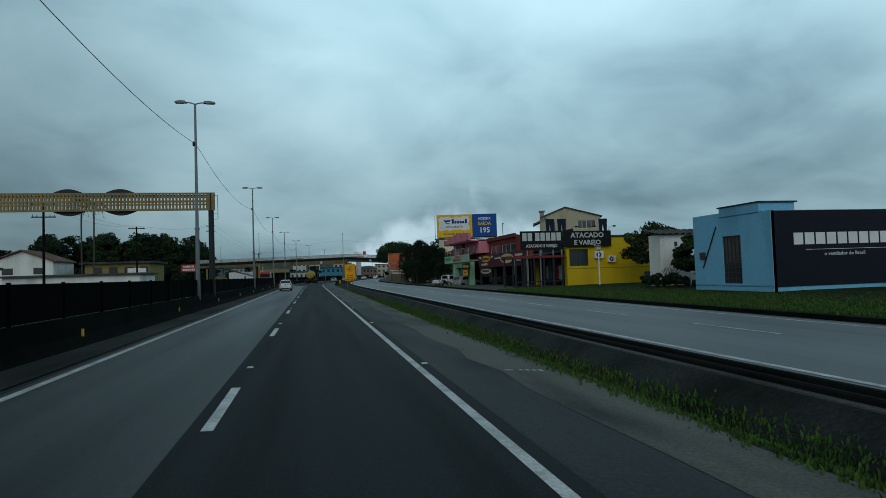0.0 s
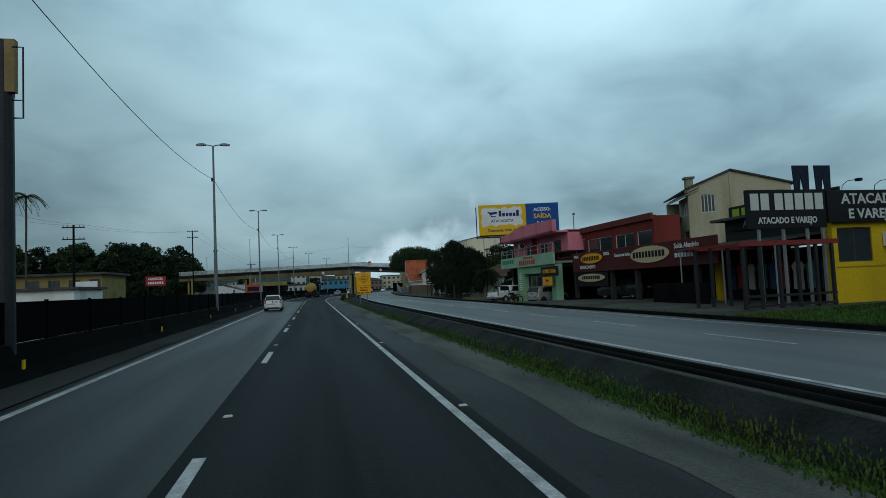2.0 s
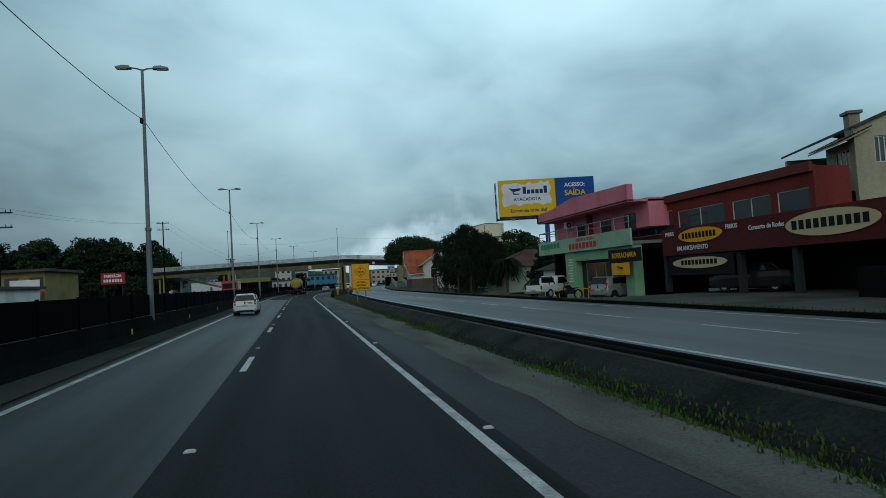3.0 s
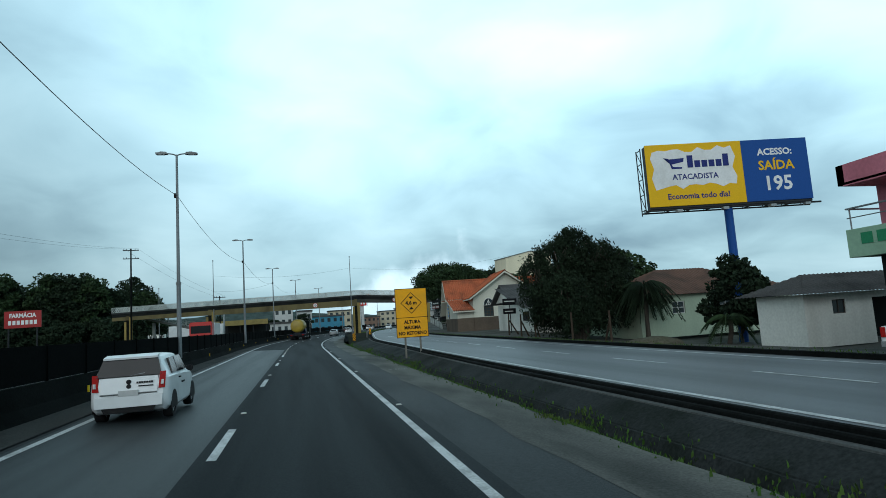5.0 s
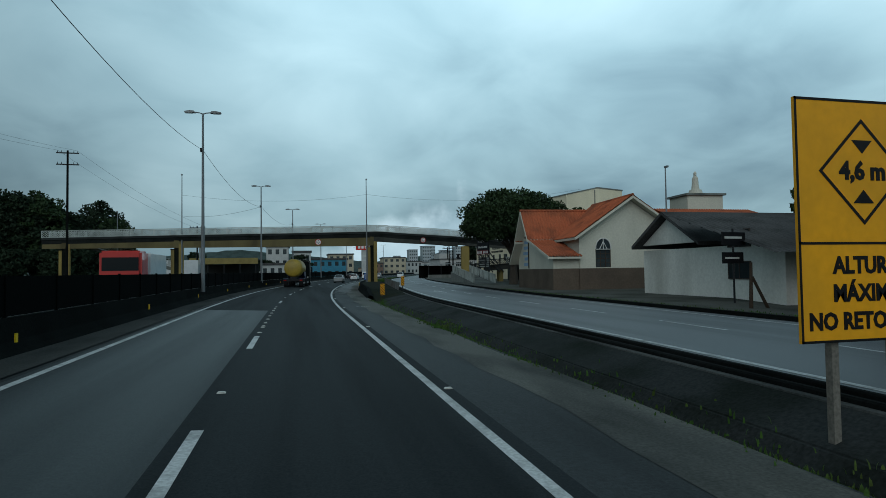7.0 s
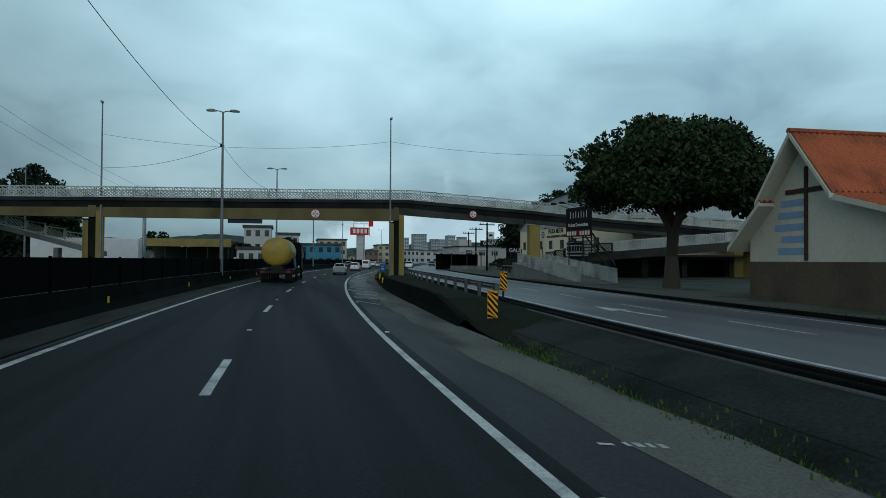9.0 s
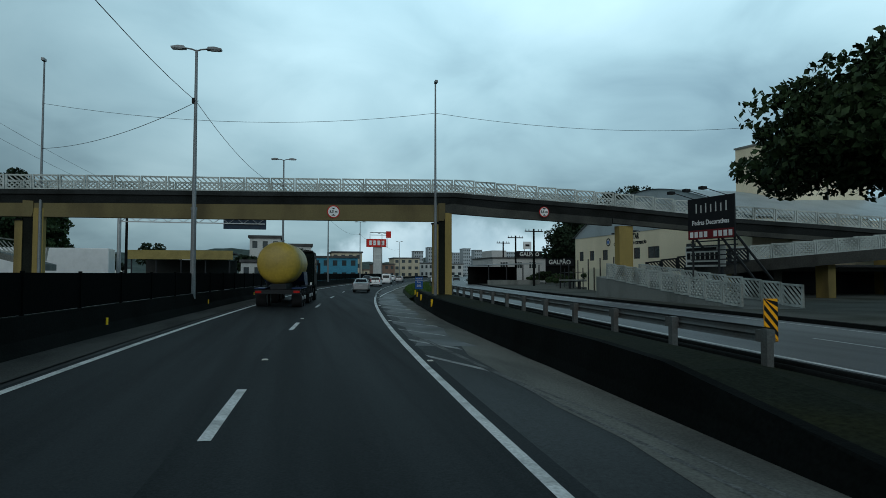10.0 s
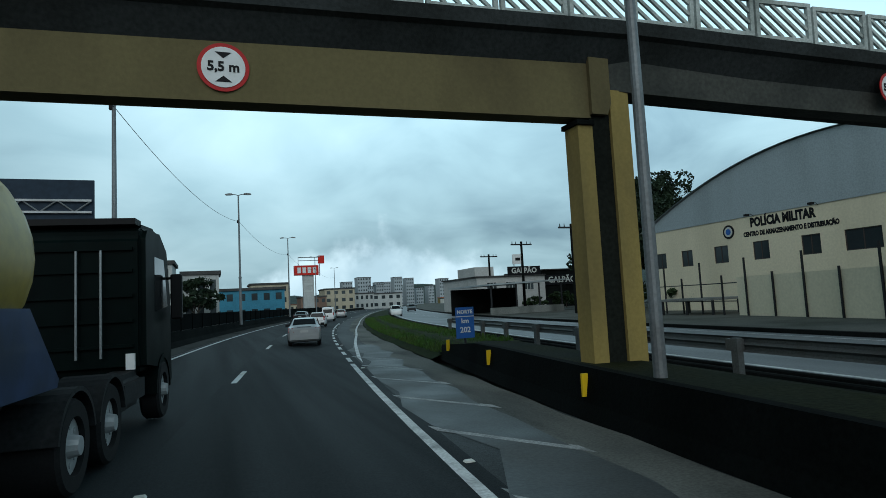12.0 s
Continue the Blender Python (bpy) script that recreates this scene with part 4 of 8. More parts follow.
# raised studs by the dashes and the edge line
STUD = mat("stud_white", (0.6, 0.6, 0.56), 0.5, var=0.1)
for y, xs_ in [(1.0 + 12.3 * k, (-1.5, 2.22)) for k in range(24)] + [(121.6 + 1.9 * k, (-1.5,)) for k in range(8)]:
    for x in xs_:
        t = B()
        prism(t, [(-0.07, 0), (0.07, 0), (0.05, 0.022), (-0.05, 0.022)], 0, 0.1)
        ob = part("road_stud", t, STUD)
        ob.matrix_basis = pose(x + R(y), y, rz(x) + 0.005)
        tagged(ob, "small white raised road stud", "road stud", "road studs")

# ---- the side road's buildings ----
TILE = mat("roof_tile_orange", (0.44, 0.12, 0.055), 0.8, var=0.35, scale=5, dirt=(0.2, 0.07, 0.04), dirt_scale=0.7, dirt_amt=1.0)
TILE_OLD = mat("roof_tile_old", (0.17, 0.09, 0.065), 0.85, var=0.3, scale=4, dirt=(0.07, 0.05, 0.04), dirt_scale=0.5, dirt_amt=1.0)
ROOF_GREY = mat("roof_fibre_cement", (0.075, 0.075, 0.075), 0.9, var=0.25, scale=3, dirt=(0.035, 0.035, 0.035), dirt_amt=0.9)
WOOD_DARK = mat("wood_dark", (0.05, 0.035, 0.025), 0.8, var=0.3, scale=4)
FRAME_W = mat("window_frame_white", (0.6, 0.6, 0.58), 0.6, var=0.05)
FRAME_D = mat("window_frame_dark", (0.06, 0.05, 0.045), 0.6, var=0.1)


def on(axis, at, out):
    """Places a wall piece: axis 'x' for walls that face -x (u runs towards -y), 'y' for walls that face -y (u runs along x)."""
    def put(u, v, d):
        return (at - d * 1.0, u, v) if axis == "x" else (u, at - d, v)
    return put


def wall_with_holes(axis, at, u0, u1, z0, z1, holes, thick=0.2, top=None):
    """A wall of real thickness with rectangular openings; top(u) may cut its head to a slope."""
    bm = B()
    us = sorted({u0, u1, *[h[0] for h in holes], *[h[1] for h in holes]})
    us = [u for u in us if u0 <= u <= u1]
    if top:
        us = sorted(set(us) | {u0 + (u1 - u0) * i / 12 for i in range(13)})

    def pt(u, z, d):
        return (at + d, u, z) if axis == "x" else (u, at + d, z)

    for a, b in zip(us, us[1:]):
        cuts = sorted([(h[2], h[3]) for h in holes if h[0] <= a + 1e-6 and h[1] >= b - 1e-6])
        lo = z0
        ta, tb = (top(a), top(b)) if top else (z1, z1)
        segs = []
        for c0, c1 in cuts:
            segs.append((lo, lo, c0, c0)); lo = c1
        segs.append((lo, lo, ta, tb))
        for la, lb, ha, hb in segs:
            if max(ha - la, hb - lb) < 0.01:
                continue
            v = [bm.verts.new(pt(u, z, d)) for d in (0, thick) for u, z in ((a, la), (b, lb), (b, hb), (a, ha))]
            for q in ((0, 1, 2, 3), (7, 6, 5, 4), (0, 4, 5, 1), (1, 5, 6, 2), (2, 6, 7, 3), (3, 7, 4, 0)):
                bm.faces.new([v[i] for i in q])
    bmesh.ops.remove_doubles(bm, verts=bm.verts, dist=0.0005)
    return bm


def window(parent, axis, at, u0, u1, z0, z1, nx=2, nz=1, frame=None, pane=None, inset=0.08, bar=0.05):
    frame, pane = frame or FRAME_W, pane or GLASS

    def bx(bm, ua, ub, za, zb, d0, d1):
        return box(bm, (at + d0, ua, za), (at + d1, ub, zb)) if axis == "x" else box(bm, (ua, at + d0, za), (ub, at + d1, zb))
    bm = B()
    bx(bm, u0, u1, z0, z0 + bar, inset - 0.03, inset + 0.03); bx(bm, u0, u1, z1 - bar, z1, inset - 0.03, inset + 0.03)
    bx(bm, u0, u0 + bar, z0 + bar, z1 - bar, inset - 0.03, inset + 0.03); bx(bm, u1 - bar, u1, z0 + bar, z1 - bar, inset - 0.03, inset + 0.03)
    for i in range(1, nx):
        u = u0 + (u1 - u0) * i / nx
        bx(bm, u - bar / 2, u + bar / 2, z0 + bar, z1 - bar, inset - 0.025, inset + 0.025)
    for i in range(1, nz):
        z = z0 + (z1 - z0) * i / nz
        bx(bm, u0 + bar, u1 - bar, z - bar / 2, z + bar / 2, inset - 0.022, inset + 0.022)
    w = part("window", bm, frame, parent)
    for i in range(nx):
        ua, ub = u0 + (u1 - u0) * i / nx, u0 + (u1 - u0) * (i + 1) / nx
        bm = B()
        bx(bm, ua + 0.01, ub - 0.01, z0 + 0.02, z1 - 0.02, inset + 0.003, inset + 0.012)
        part("pane", bm, pane, w)
    return w


def plain(name, parent, m, a, b, label=""):
    bm = B()
    box(bm, a, b)
    bmesh.ops.bevel(bm, geom=bm.edges, offset=0.012, segments=1, affect="EDGES")
    return part(name, bm, m, parent, label)


def bars(parent, m, axis, at, rows, depth=0.012, name="lettering_bar"):
    """Writing that is drawn as plain bars: rows of (u0, u1, z0, z1)."""
    for u0, u1, z0, z1 in rows:
        bm = B()
        if axis == "y":
            box(bm, (u0, at - depth, z0), (u1, at, z1))
        else:
            box(bm, (at - depth, u0, z0), (at, u1, z1))
        part(name, bm, m, parent)


def corrugated(x0, x1, ya, yb, za, zb, pitch, amp, axis="x"):
    """A tiled slope: ribs run from (ya, za) to (yb, zb); they repeat along x (or along y when axis is 'y')."""
    bm = B()
    n = int((x1 - x0) / pitch * 6)
    last = None
    nv = Vector((yb - ya, zb - za)).normalized()
    off = (-nv.y, nv.x) if nv.x > 0 else (nv.y, -nv.x)
    for i in range(n + 1):
        u = x0 + (x1 - x0) * i / n
        d = amp * (math.sin(2 * math.pi * u / pitch) * 0.5 + 0.5)
        row = []
        for k in range(17):
            f_ = (k // 2 + (k % 2) * .93) / 8.0 if k < 16 else 1.0
            step = 0.035 * (k % 2)
            v, z = ya + (yb - ya) * f_, za + (zb - za) * f_ + d + step
            row.append(bm.verts.new((u, v, z) if axis == "x" else (v, u, z)))
        if last:
            for k in range(16):
                bm.faces.new([last[k], last[k + 1], row[k + 1], row[k]])
        last = row
    return bm


# blue factory shop with the dark advertising wall
BLUE = mat("render_light_blue", (0.19, 0.48, 0.68), 0.85, var=0.08, scale=2, dirt=(0.1, 0.25, 0.36), dirt_scale=0.5, dirt_amt=0.8, bump=0.15, streak=0.25)
NAVY = mat("panel_navy_black", (0.007, 0.009, 0.016), 0.5, var=0.15, scale=1)
fac = thing("blue_shop", "light blue rendered shop with a stained wall and black advertising side", "building", (0, 0, 0))
part("front_wall", wall_with_holes("x", 22.6, 26.3, 32.2, 0.3, 4.75, [(28.4, 29.8, 1.0, 3.62)], top=lambda u: 4.72 if u < 27 else 4.95), BLUE, fac)
plain("parapet_block", fac, BLUE, (22.55, 27.0, 4.7), (24.6, 29.9, 5.2))
plain("parapet_cap", fac, mat("cap_dark", (0.04, 0.045, 0.05), 0.9), (22.5, 26.9, 5.2), (24.7, 30.0, 5.27))
plain("side_wall", fac, BLUE, (22.62, 26.3, 0.3), (40, 26.5, 4.72))
plain("rear_wall", fac, BLUE, (22.8, 32.0, 0.3), (40, 32.2, 4.7))
plain("roof", fac, ROOF_GREY, (22.7, 26.4, 4.5), (40, 32.1, 4.62))
plain("black_panel", fac, NAVY, (22.75, 26.24, 0.85), (40, 26.3, 4.69), "black painted advertising panel")
w = window(fac, "x", 22.6, 28.4, 29.8, 1.0, 3.62, 5, 9, FRAME_D, GLASS, 0.1, 0.045)
plain("sill_band", fac, mat("render_blue_dirty", (0.12, 0.29, 0.4), 0.9, var=0.2), (22.58, 26.3, 0.85), (22.6, 32.2, 0.93))
bm = B(); cyl(bm, (22.56, 30.2, 4.2), (22.56, 31.4, 1.9), 0.03); part("conduit", bm, CONC_DARK, fac)
bm = B(); box(bm, (22.5, 31.2, 2.4), (22.62, 31.6, 2.8)); part("vent_grille", bm, FRAME_D, fac)
bars(fac, WHITE, "y", 26.236, [(23.75 + 0.62 * i, 24.27 + 0.62 * i, 2.95, 3.55) for i in range(9)])
words("o ventilador do Brasil", 0.27, WHITE, fac, face(26.6, 26.232, 2.45), 0.006)
bars(fac, WHITE, "y", 26.236, [(24.4, 29.6, 2.68, 2.7)])
fac.matrix_basis = Matrix.Translation((-1.7, -1.92, 0.02)) @ Matrix.Diagonal((1, 1, 0.935, 1))

# white boundary building behind the shrubs
wh = thing("white_store", "white rendered store with a dark roof edge", "building")
plain("wall", wh, WHITE_WALL, (23.1, 37.2, 0.3), (44, 38.6, 4.1))
bm = corrugated(22.8, 44.2, 36.8, 38.9, 4.1, 4.5, 0.5, 0.07, "x"); part("roof_sheet", bm, ROOF_GREY, wh, "dark corrugated roof sheet")
plain("roof_edge", wh, CONC_DARK, (22.85, 37.0, 4.1), (44.2, 37.19, 4.2)); bm = B(); box(bm, (24.2, 37.15, 3.3), (24.4, 37.2, 3.6)); part("vent", bm, FRAME_D, wh)

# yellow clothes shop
# dark sheeting colour, also used to paint shade under open roofs
SHADE = mat("sheeting_and_shade_dark", (0.03, 0.034, 0.034), 0.8, var=0.2, scale=3)
YEL = mat("render_yellow", (0.58, 0.40, 0.012), 0.85, var=0.08, scale=2, dirt=(0.4, 0.27, 0.02), dirt_scale=0.4, dirt_amt=0.7, bump=0.15, streak=0.3)
shop = thing("clothes_shop", "yellow rendered clothes shop with a flat roof", "building")
part("front_wall", wall_with_holes("y", 50.0, 21.9, 31.8, 0.3, 4.75, [(22.15, 23.95, 2.2, 3.7), (29.4, 30.2, 0.5, 1.5)]), YEL, shop)
plain("side_wall", shop, SHADE, (22.75, 50.2, 3.1), (22.95, 58, 4.75), "dark sheeted upper wall"); plain("corner_pillar", shop, YEL, (21.9, 50.2, 0.3), (22.2, 50.6, 4.75)); plain("end_pillar", shop, YEL, (21.9, 57.6, 0.3), (22.25, 58, 3.2))
# black sheet paints the darkness inside the open shop front
plain("shop_interior", shop, BLACK, (24.8, 50.2, 0.3), (25.0, 58, 3.1), "black sheet for the unlit shop interior")
plain("end_wall", shop, YEL, (31.6, 50.2, 0.3), (31.8, 58, 4.75))
plain("roof", shop, ROOF_GREY, (21.8, 49.85, 4.75), (31.95, 58, 4.9))
plain("string_course", shop, mat("render_ochre", (0.36, 0.25, 0.02), 0.9), (22.0, 49.97, 1.95), (31.8, 50.0, 2.02))
window(shop, "y", 50.0, 22.15, 23.95, 2.2, 3.7, 2, 1, FRAME_D)
window(shop, "y", 50.0, 29.4, 30.2, 0.5, 1.5, 1, 1, FRAME_D)


def aircon(x, y, z, s=0.8):
    t = thing("air_conditioner", "white wall-mounted air conditioner with a round fan grille", "air conditioner", (x, y, z), group="air conditioners")
    plain("casing", t, WHITE, (-s / 2, -0.3, -s * 0.4), (s / 2, 0, s * 0.4))
    bm = B(); cyl(bm, (-s * 0.1, -0.31, 0), (-s * 0.1, -0.325, 0), s * 0.3, s * 0.3, 18); part("fan_grille", bm, FRAME_D, t)
    bm = B(); cyl(bm, (-s * 0.1, -0.326, 0), (-s * 0.1, -0.335, 0), s * 0.1, s * 0.1, 12); part("hub", bm, WHITE, t)


aircon(24.9, 49.97, 3.15); aircon(26.1, 49.97, 2.75, 0.7); aircon(30.2, 49.97, 4.15, 0.75)

# its signboards
SIGN_BLACK = mat("signboard_black", (0.008, 0.008, 0.01), 0.5, var=0.2, scale=2)
GREYWHITE = mat("letter_grey", (0.5, 0.52, 0.5), 0.6, var=0.08)
sb = thing("shop_sign", "black signboard with pale lettering on steel legs", "shop sign", (0, 0, 0))
plain("board", sb, SIGN_BLACK, (17.55, 49.75, 3.72), (21.45, 49.9, 5.36))
bars(sb, GREYWHITE, "y", 49.745, [(17.72 + i * 0.5 + (0.18 if i > 1 else 0), 18.12 + i * 0.5 + (0.18 if i > 1 else 0), 4.5, 5.2) for i in range(7)])
words("ATACADO E VAREJO", 0.36, GREYWHITE, sb, face(19.5, 49.745, 4.05), 0.006, bold=0.012, squash=0.86)
for x in (18.2, 19.4, 20.6, 21.4):
    bm = B(); box(bm, (x - 0.05, 49.9, 0.35), (x + 0.05, 50.0, 4.2)); part("leg", bm, STEEL, sb)
sb2 = thing("shop_sign", "black signboard on the yellow wall with pale lettering", "shop sign", (0, 0, 0))
plain("board", sb2, SIGN_BLACK, (21.5, 49.7, 3.9), (26.1, 49.85, 5.3))
words("ATACADO", 0.62, GREYWHITE, sb2, face(23.8, 49.695, 4.9), 0.006, bold=0.015, squash=1.05)
words("E VAREJO", 0.58, GREYWHITE, sb2, face(23.8, 49.695, 4.25), 0.006, bold=0.015, squash=1.05)
DENIM = mat("cutout_denim", (0.012, 0.018, 0.035), 0.8, var=0.3)
for x, z in ((20.35, 5.3), (21.45, 5.3), (25.4, 5.28)):
    t = thing("trouser_cutout", "dark blue cut-out of trousers above the signboard", "sign figure", (x, 49.8, z), group="cut-outs")
    bm = B()
    prism(bm, [(-0.35, 0), (-0.08, 0), (0.0, 0.7), (0.1, 0), (0.38, 0), (0.42, 1.1), (-0.4, 1.1)], 0, 0.05)
    part("board", bm, DENIM, t)
for x in (22.3, 24.0, 25.9):
    t = thing("spotlight", "small black floodlight on a bracket over the signboard", "floodlight", (x, 49.7, 5.5), group="sign floodlights")
    bm = B(); tube(bm, [(0, 0.03, -0.3), (0, -0.02, 0), (0, -0.3, 0.15), (0.15, -0.6, 0.15)], 0.015); part("bracket", bm, BLACK, t)
    bm = B(); box(bm, (0.1, -0.75, 0.08), (0.3, -0.55, 0.2)); part("lamp", bm, BLACK, t)
# slatted steel entrance canopy
can = thing("entrance_canopy", "rusty steel framed entrance with posts and a red valance", "canopy", (0, 0, 0))
for x in (16.9, 17.7, 18.6, 19.5, 20.4, 21.2):
    for y in (49.4, 52.5):
        bm = B(); box(bm, (x - 0.06, y - 0.06, 0.35), (x + 0.06, y + 0.06, 3.1)); part("post", bm, DARK_METAL, can)
bm = B()
box(bm, (16.7, 49.3, 3.0), (21.5, 49.42, 3.2)); box(bm, (16.7, 52.58, 3.0), (21.5, 52.7, 3.2)); box(bm, (16.7, 49.42, 3.05), (16.82, 52.58, 3.15)); box(bm, (21.38, 49.42, 3.05), (21.5, 52.58, 3.15))
part("roof_frame", bm, mat("valance_red", (0.18, 0.03, 0.03), 0.7, var=0.2), can, "dull red valance")
aw = thing("shop_awning", "thin grey sheet awning over the clothes shop entrance", "awning", (0, 0, 0))
bm = B(); prism(bm, [(19.6, 3.25), (22.74, 3.62), (22.74, 3.68), (19.6, 3.31)], 50.3, 58.2); part("sheet", bm, ROOF_GREY, aw)
for y in (50.9, 54.4, 57.9):
    bm = B(); cyl(bm, (19.75, y, 0.4), (19.75, y, 3.26), 0.04, n=8); part("post", bm, STEEL, aw)
CLOTH = [mat("cloth_" + n_, c_, 0.9, var=0.3, scale=6) for n_, c_ in (("denim", (0.03, 0.05, 0.1)), ("red", (0.25, 0.02, 0.02)), ("cream", (0.35, 0.33, 0.28)), ("teal", (0.04, 0.12, 0.12)))]
for k in range(9):
    y = 50.9 + .78 * k
    gm = thing("hanging_garment", "garment hanging in the dark shop entrance", "clothes", (22.3, y, 1.0), group="hanging garments")
    w_ = .2 + .04 * (k % 3)
    bm = B(); prism(bm, [(-w_, .1 * (k % 2)), (w_, .05), (w_ * .9, .85), (w_ * 1.3, 1.15), (w_ * .5, 1.35), (-w_ * .5, 1.35), (-w_ * 1.3, 1.15), (-w_ * .9, .85)], -.05, .05, "x"); part("cloth", bm, CLOTH[k * 7 % 4], gm)
    bm = B(); cyl(bm, (0, 0, 1.34), (0, 0, 2.15), .012, n=6); part("hook", bm, STEEL, gm)
for z in (0.5, 0.9):
    bm = B(); box(bm, (16.8, 49.35, z), (21.3, 49.42, z + 0.1)); part("rail", bm, DARK_METAL, can)

# globe lamp
gl = thing("globe_lamp", "white garden lamp post with a capped globe", "lamp", (22.5, 45.1, 0.4))
bm = B(); cyl(bm, (0, 0, 0), (0, 0, 3.0), 0.06, 0.05); part("post", bm, WHITE, gl)
bm = B(); bmesh.ops.create_uvsphere(bm, u_segments=16, v_segments=10, radius=0.22, matrix=Matrix.Translation((0, 0, 3.15))); part("globe", bm, LENS, gl, smooth=True)
bm = B(); cyl(bm, (0, 0, 3.3), (0, 0, 3.42), 0.3, 0.1, 16); part("cap", bm, CONC, gl)

# three-storey house behind
OLIVE = mat("render_olive_grey", (0.42, 0.39, 0.27), 0.9, var=0.1, scale=2, dirt=(0.14, 0.135, 0.1), dirt_scale=0.5, dirt_amt=1.0, bump=0.15, streak=0.2)
gh = thing("three_storey_house", "olive-cream rendered three-storey house with a gable and stains", "house", (25.5, 65.2, 0), -21)
gt = lambda u: float(np.interp(u, (0, 2.85, 6.7), (7.85, 8.95, 7.8)))
part("gable_wall", wall_with_holes("y", 0.0, 0.0, 6.7, 0.4, 8.0, [(.85, 1.78, 6.15, 7.4), (4.2, 6.2, 6.5, 7.42)], top=gt), OLIVE, gh)
window(gh, "y", 0.0, .85, 1.78, 6.15, 7.4, 4, 1, FRAME_W)
window(gh, "y", 0.0, 4.2, 6.2, 6.5, 7.42, 4, 1, FRAME_W)
part("side_wall", wall_with_holes("x", 0.0, 0.2, 2.7, 0.4, 7.35, [(.5, 1.9, 6.1, 7.0), (.3, 1.5, 4.1, 4.95)]), OLIVE, gh)
window(gh, "x", 0.0, .5, 1.9, 6.1, 7.0, 3, 1, FRAME_W)
window(gh, "x", 0.0, .3, 1.5, 4.1, 4.95, 2, 1, FRAME_D)
plain("east_wall", gh, OLIVE, (6.5, 0.2, 0.4), (6.7, 8, 7.7)); plain("north_wall", gh, OLIVE, (0.2, 7.8, 0.4), (6.5, 8, 7.7))
plain("pilaster", gh, OLIVE, (2.75, -0.05, 3.0), (2.95, 0.0, 8.85))
bm = corrugated(-0.15, 2.9, -0.8, 0.75, 7.2, 7.85, 0.25, 0.05, "y"); part("tile_roof", bm, TILE_OLD, gh)
bm = B(); prism(bm, [(-0.8, 7.1), (0.7, 7.74), (0.7, 7.82), (-0.8, 7.18)], -0.12, 2.85); part("soffit", bm, OLIVE, gh)
bm = B(); prism(bm, [(0.0, 7.85), (2.85, 8.95), (6.95, 7.75), (6.95, 7.86), (2.85, 9.07), (0.0, 7.97)], -0.18, 8.0); part("roof", bm, ROOF_GREY, gh)
plain("chimney", gh, OLIVE, (0.0, 0.3, 7.4), (0.5, 0.8, 8.6)); plain("chimney_cap", gh, CONC, (-0.1, 0.2, 8.6), (0.6, 0.9, 8.75))
for z, d in ((5.6, .6), (4.6, .4)):
    bm = B(); box(bm, (2.7 - d, -0.02, z), (2.7, -0.004, z + .06)); part("stain_ledge", bm, CONC, gh)

# red two-storey tyre shop
REDW = mat("render_dull_red", (0.2, 0.035, 0.028), 0.88, var=0.12, scale=2, dirt=(0.12, 0.025, 0.02), dirt_scale=0.5, dirt_amt=0.8, streak=0.3)
GALV = mat("fascia_maroon", (0.085, 0.016, 0.016), 0.7, var=0.2, scale=2)
tyre = thing("tyre_shop", "dull red two-storey tyre shop with a dark open ground floor", "building", (0, 0, 0))
part("upper_wall", wall_with_holes("x", 22.3, 64.5, 83.0, 3.0, 6.05, [(64.8, 66.7, 3.85, 5.1), (67.1, 69.8, 3.85, 5.1), (70.4, 74.5, 3.85, 5.15), (75.0, 81.0, 3.9, 5.3)]), REDW, tyre)
for a, b, c_, d_, n in ((64.8, 66.7, 3.85, 5.1, 1), (67.1, 69.8, 3.85, 5.1, 2), (70.4, 74.5, 3.85, 5.15, 2), (75.0, 81.0, 3.9, 5.3, 3)):
    window(tyre, "x", 22.3, a, b, c_, d_, n, 1, FRAME_W)
plain("roof_fascia", tyre, mat("fascia_brown_red", (0.15, 0.04, 0.035), 0.8, var=0.15), (22.1, 64.5, 5.75), (22.3, 83.0, 6.2))
plain("roof", tyre, ROOF_GREY, (22.3, 67.2, 6.0), (34, 83, 6.15))
plain("floor_slab", tyre, CONC_DARK, (20.42, 55.0, 3.0), (24.3, 83, 3.2))
# black back wall paints the unlit depth of the open workshop
plain("rear_wall", tyre, BLACK, (24.05, 55.0, 0.4), (24.3, 83, 3.0), "workshop wall coloured black for the dark interior")
plain("end_wall", tyre, REDW, (20.6, 82.8, 0.4), (34, 83.0, 6.0)); plain("south_wall", tyre, REDW, (22.5, 64.5, 3.0), (24.3, 64.7, 6.0))
# pillars are coloured dark for the unlit ground floor
for y in (57.6, 63.9, 67.3, 73.3, 79.0):
    plain("pillar", tyre, SHADE, (20.5, y, 0.4), (20.8, y + 0.3, 3.0))
plain("fascia_board", tyre, GALV, (20.3, 55.5, 2.45), (20.4, 73.3, 3.95), "maroon advertising fascia")
fb = thing("fascia_sign", "maroon fascia sign with oval cream badges and white writing", "shop sign", (20.28, 0, 0))
CREAM = mat("badge_cream", (0.55, 0.45, 0.27), 0.6, var=0.06)


def oval(parent, y, z, a, b, m, x=0.0):
    bm = B()
    prism(bm, [(y + a * math.cos(2 * math.pi * i / 28), z + b * math.sin(2 * math.pi * i / 28)) for i in range(28)], x - 0.05, x, "x")
    return part("badge", bm, m, parent)


oval(fb, 61.95, 3.3, 2.2, 0.52, CREAM); bars(fb, BLACK, "x", -0.055, [(60.2 + 0.37 * i, 60.45 + 0.37 * i, 3.12, 3.5) for i in range(10)])
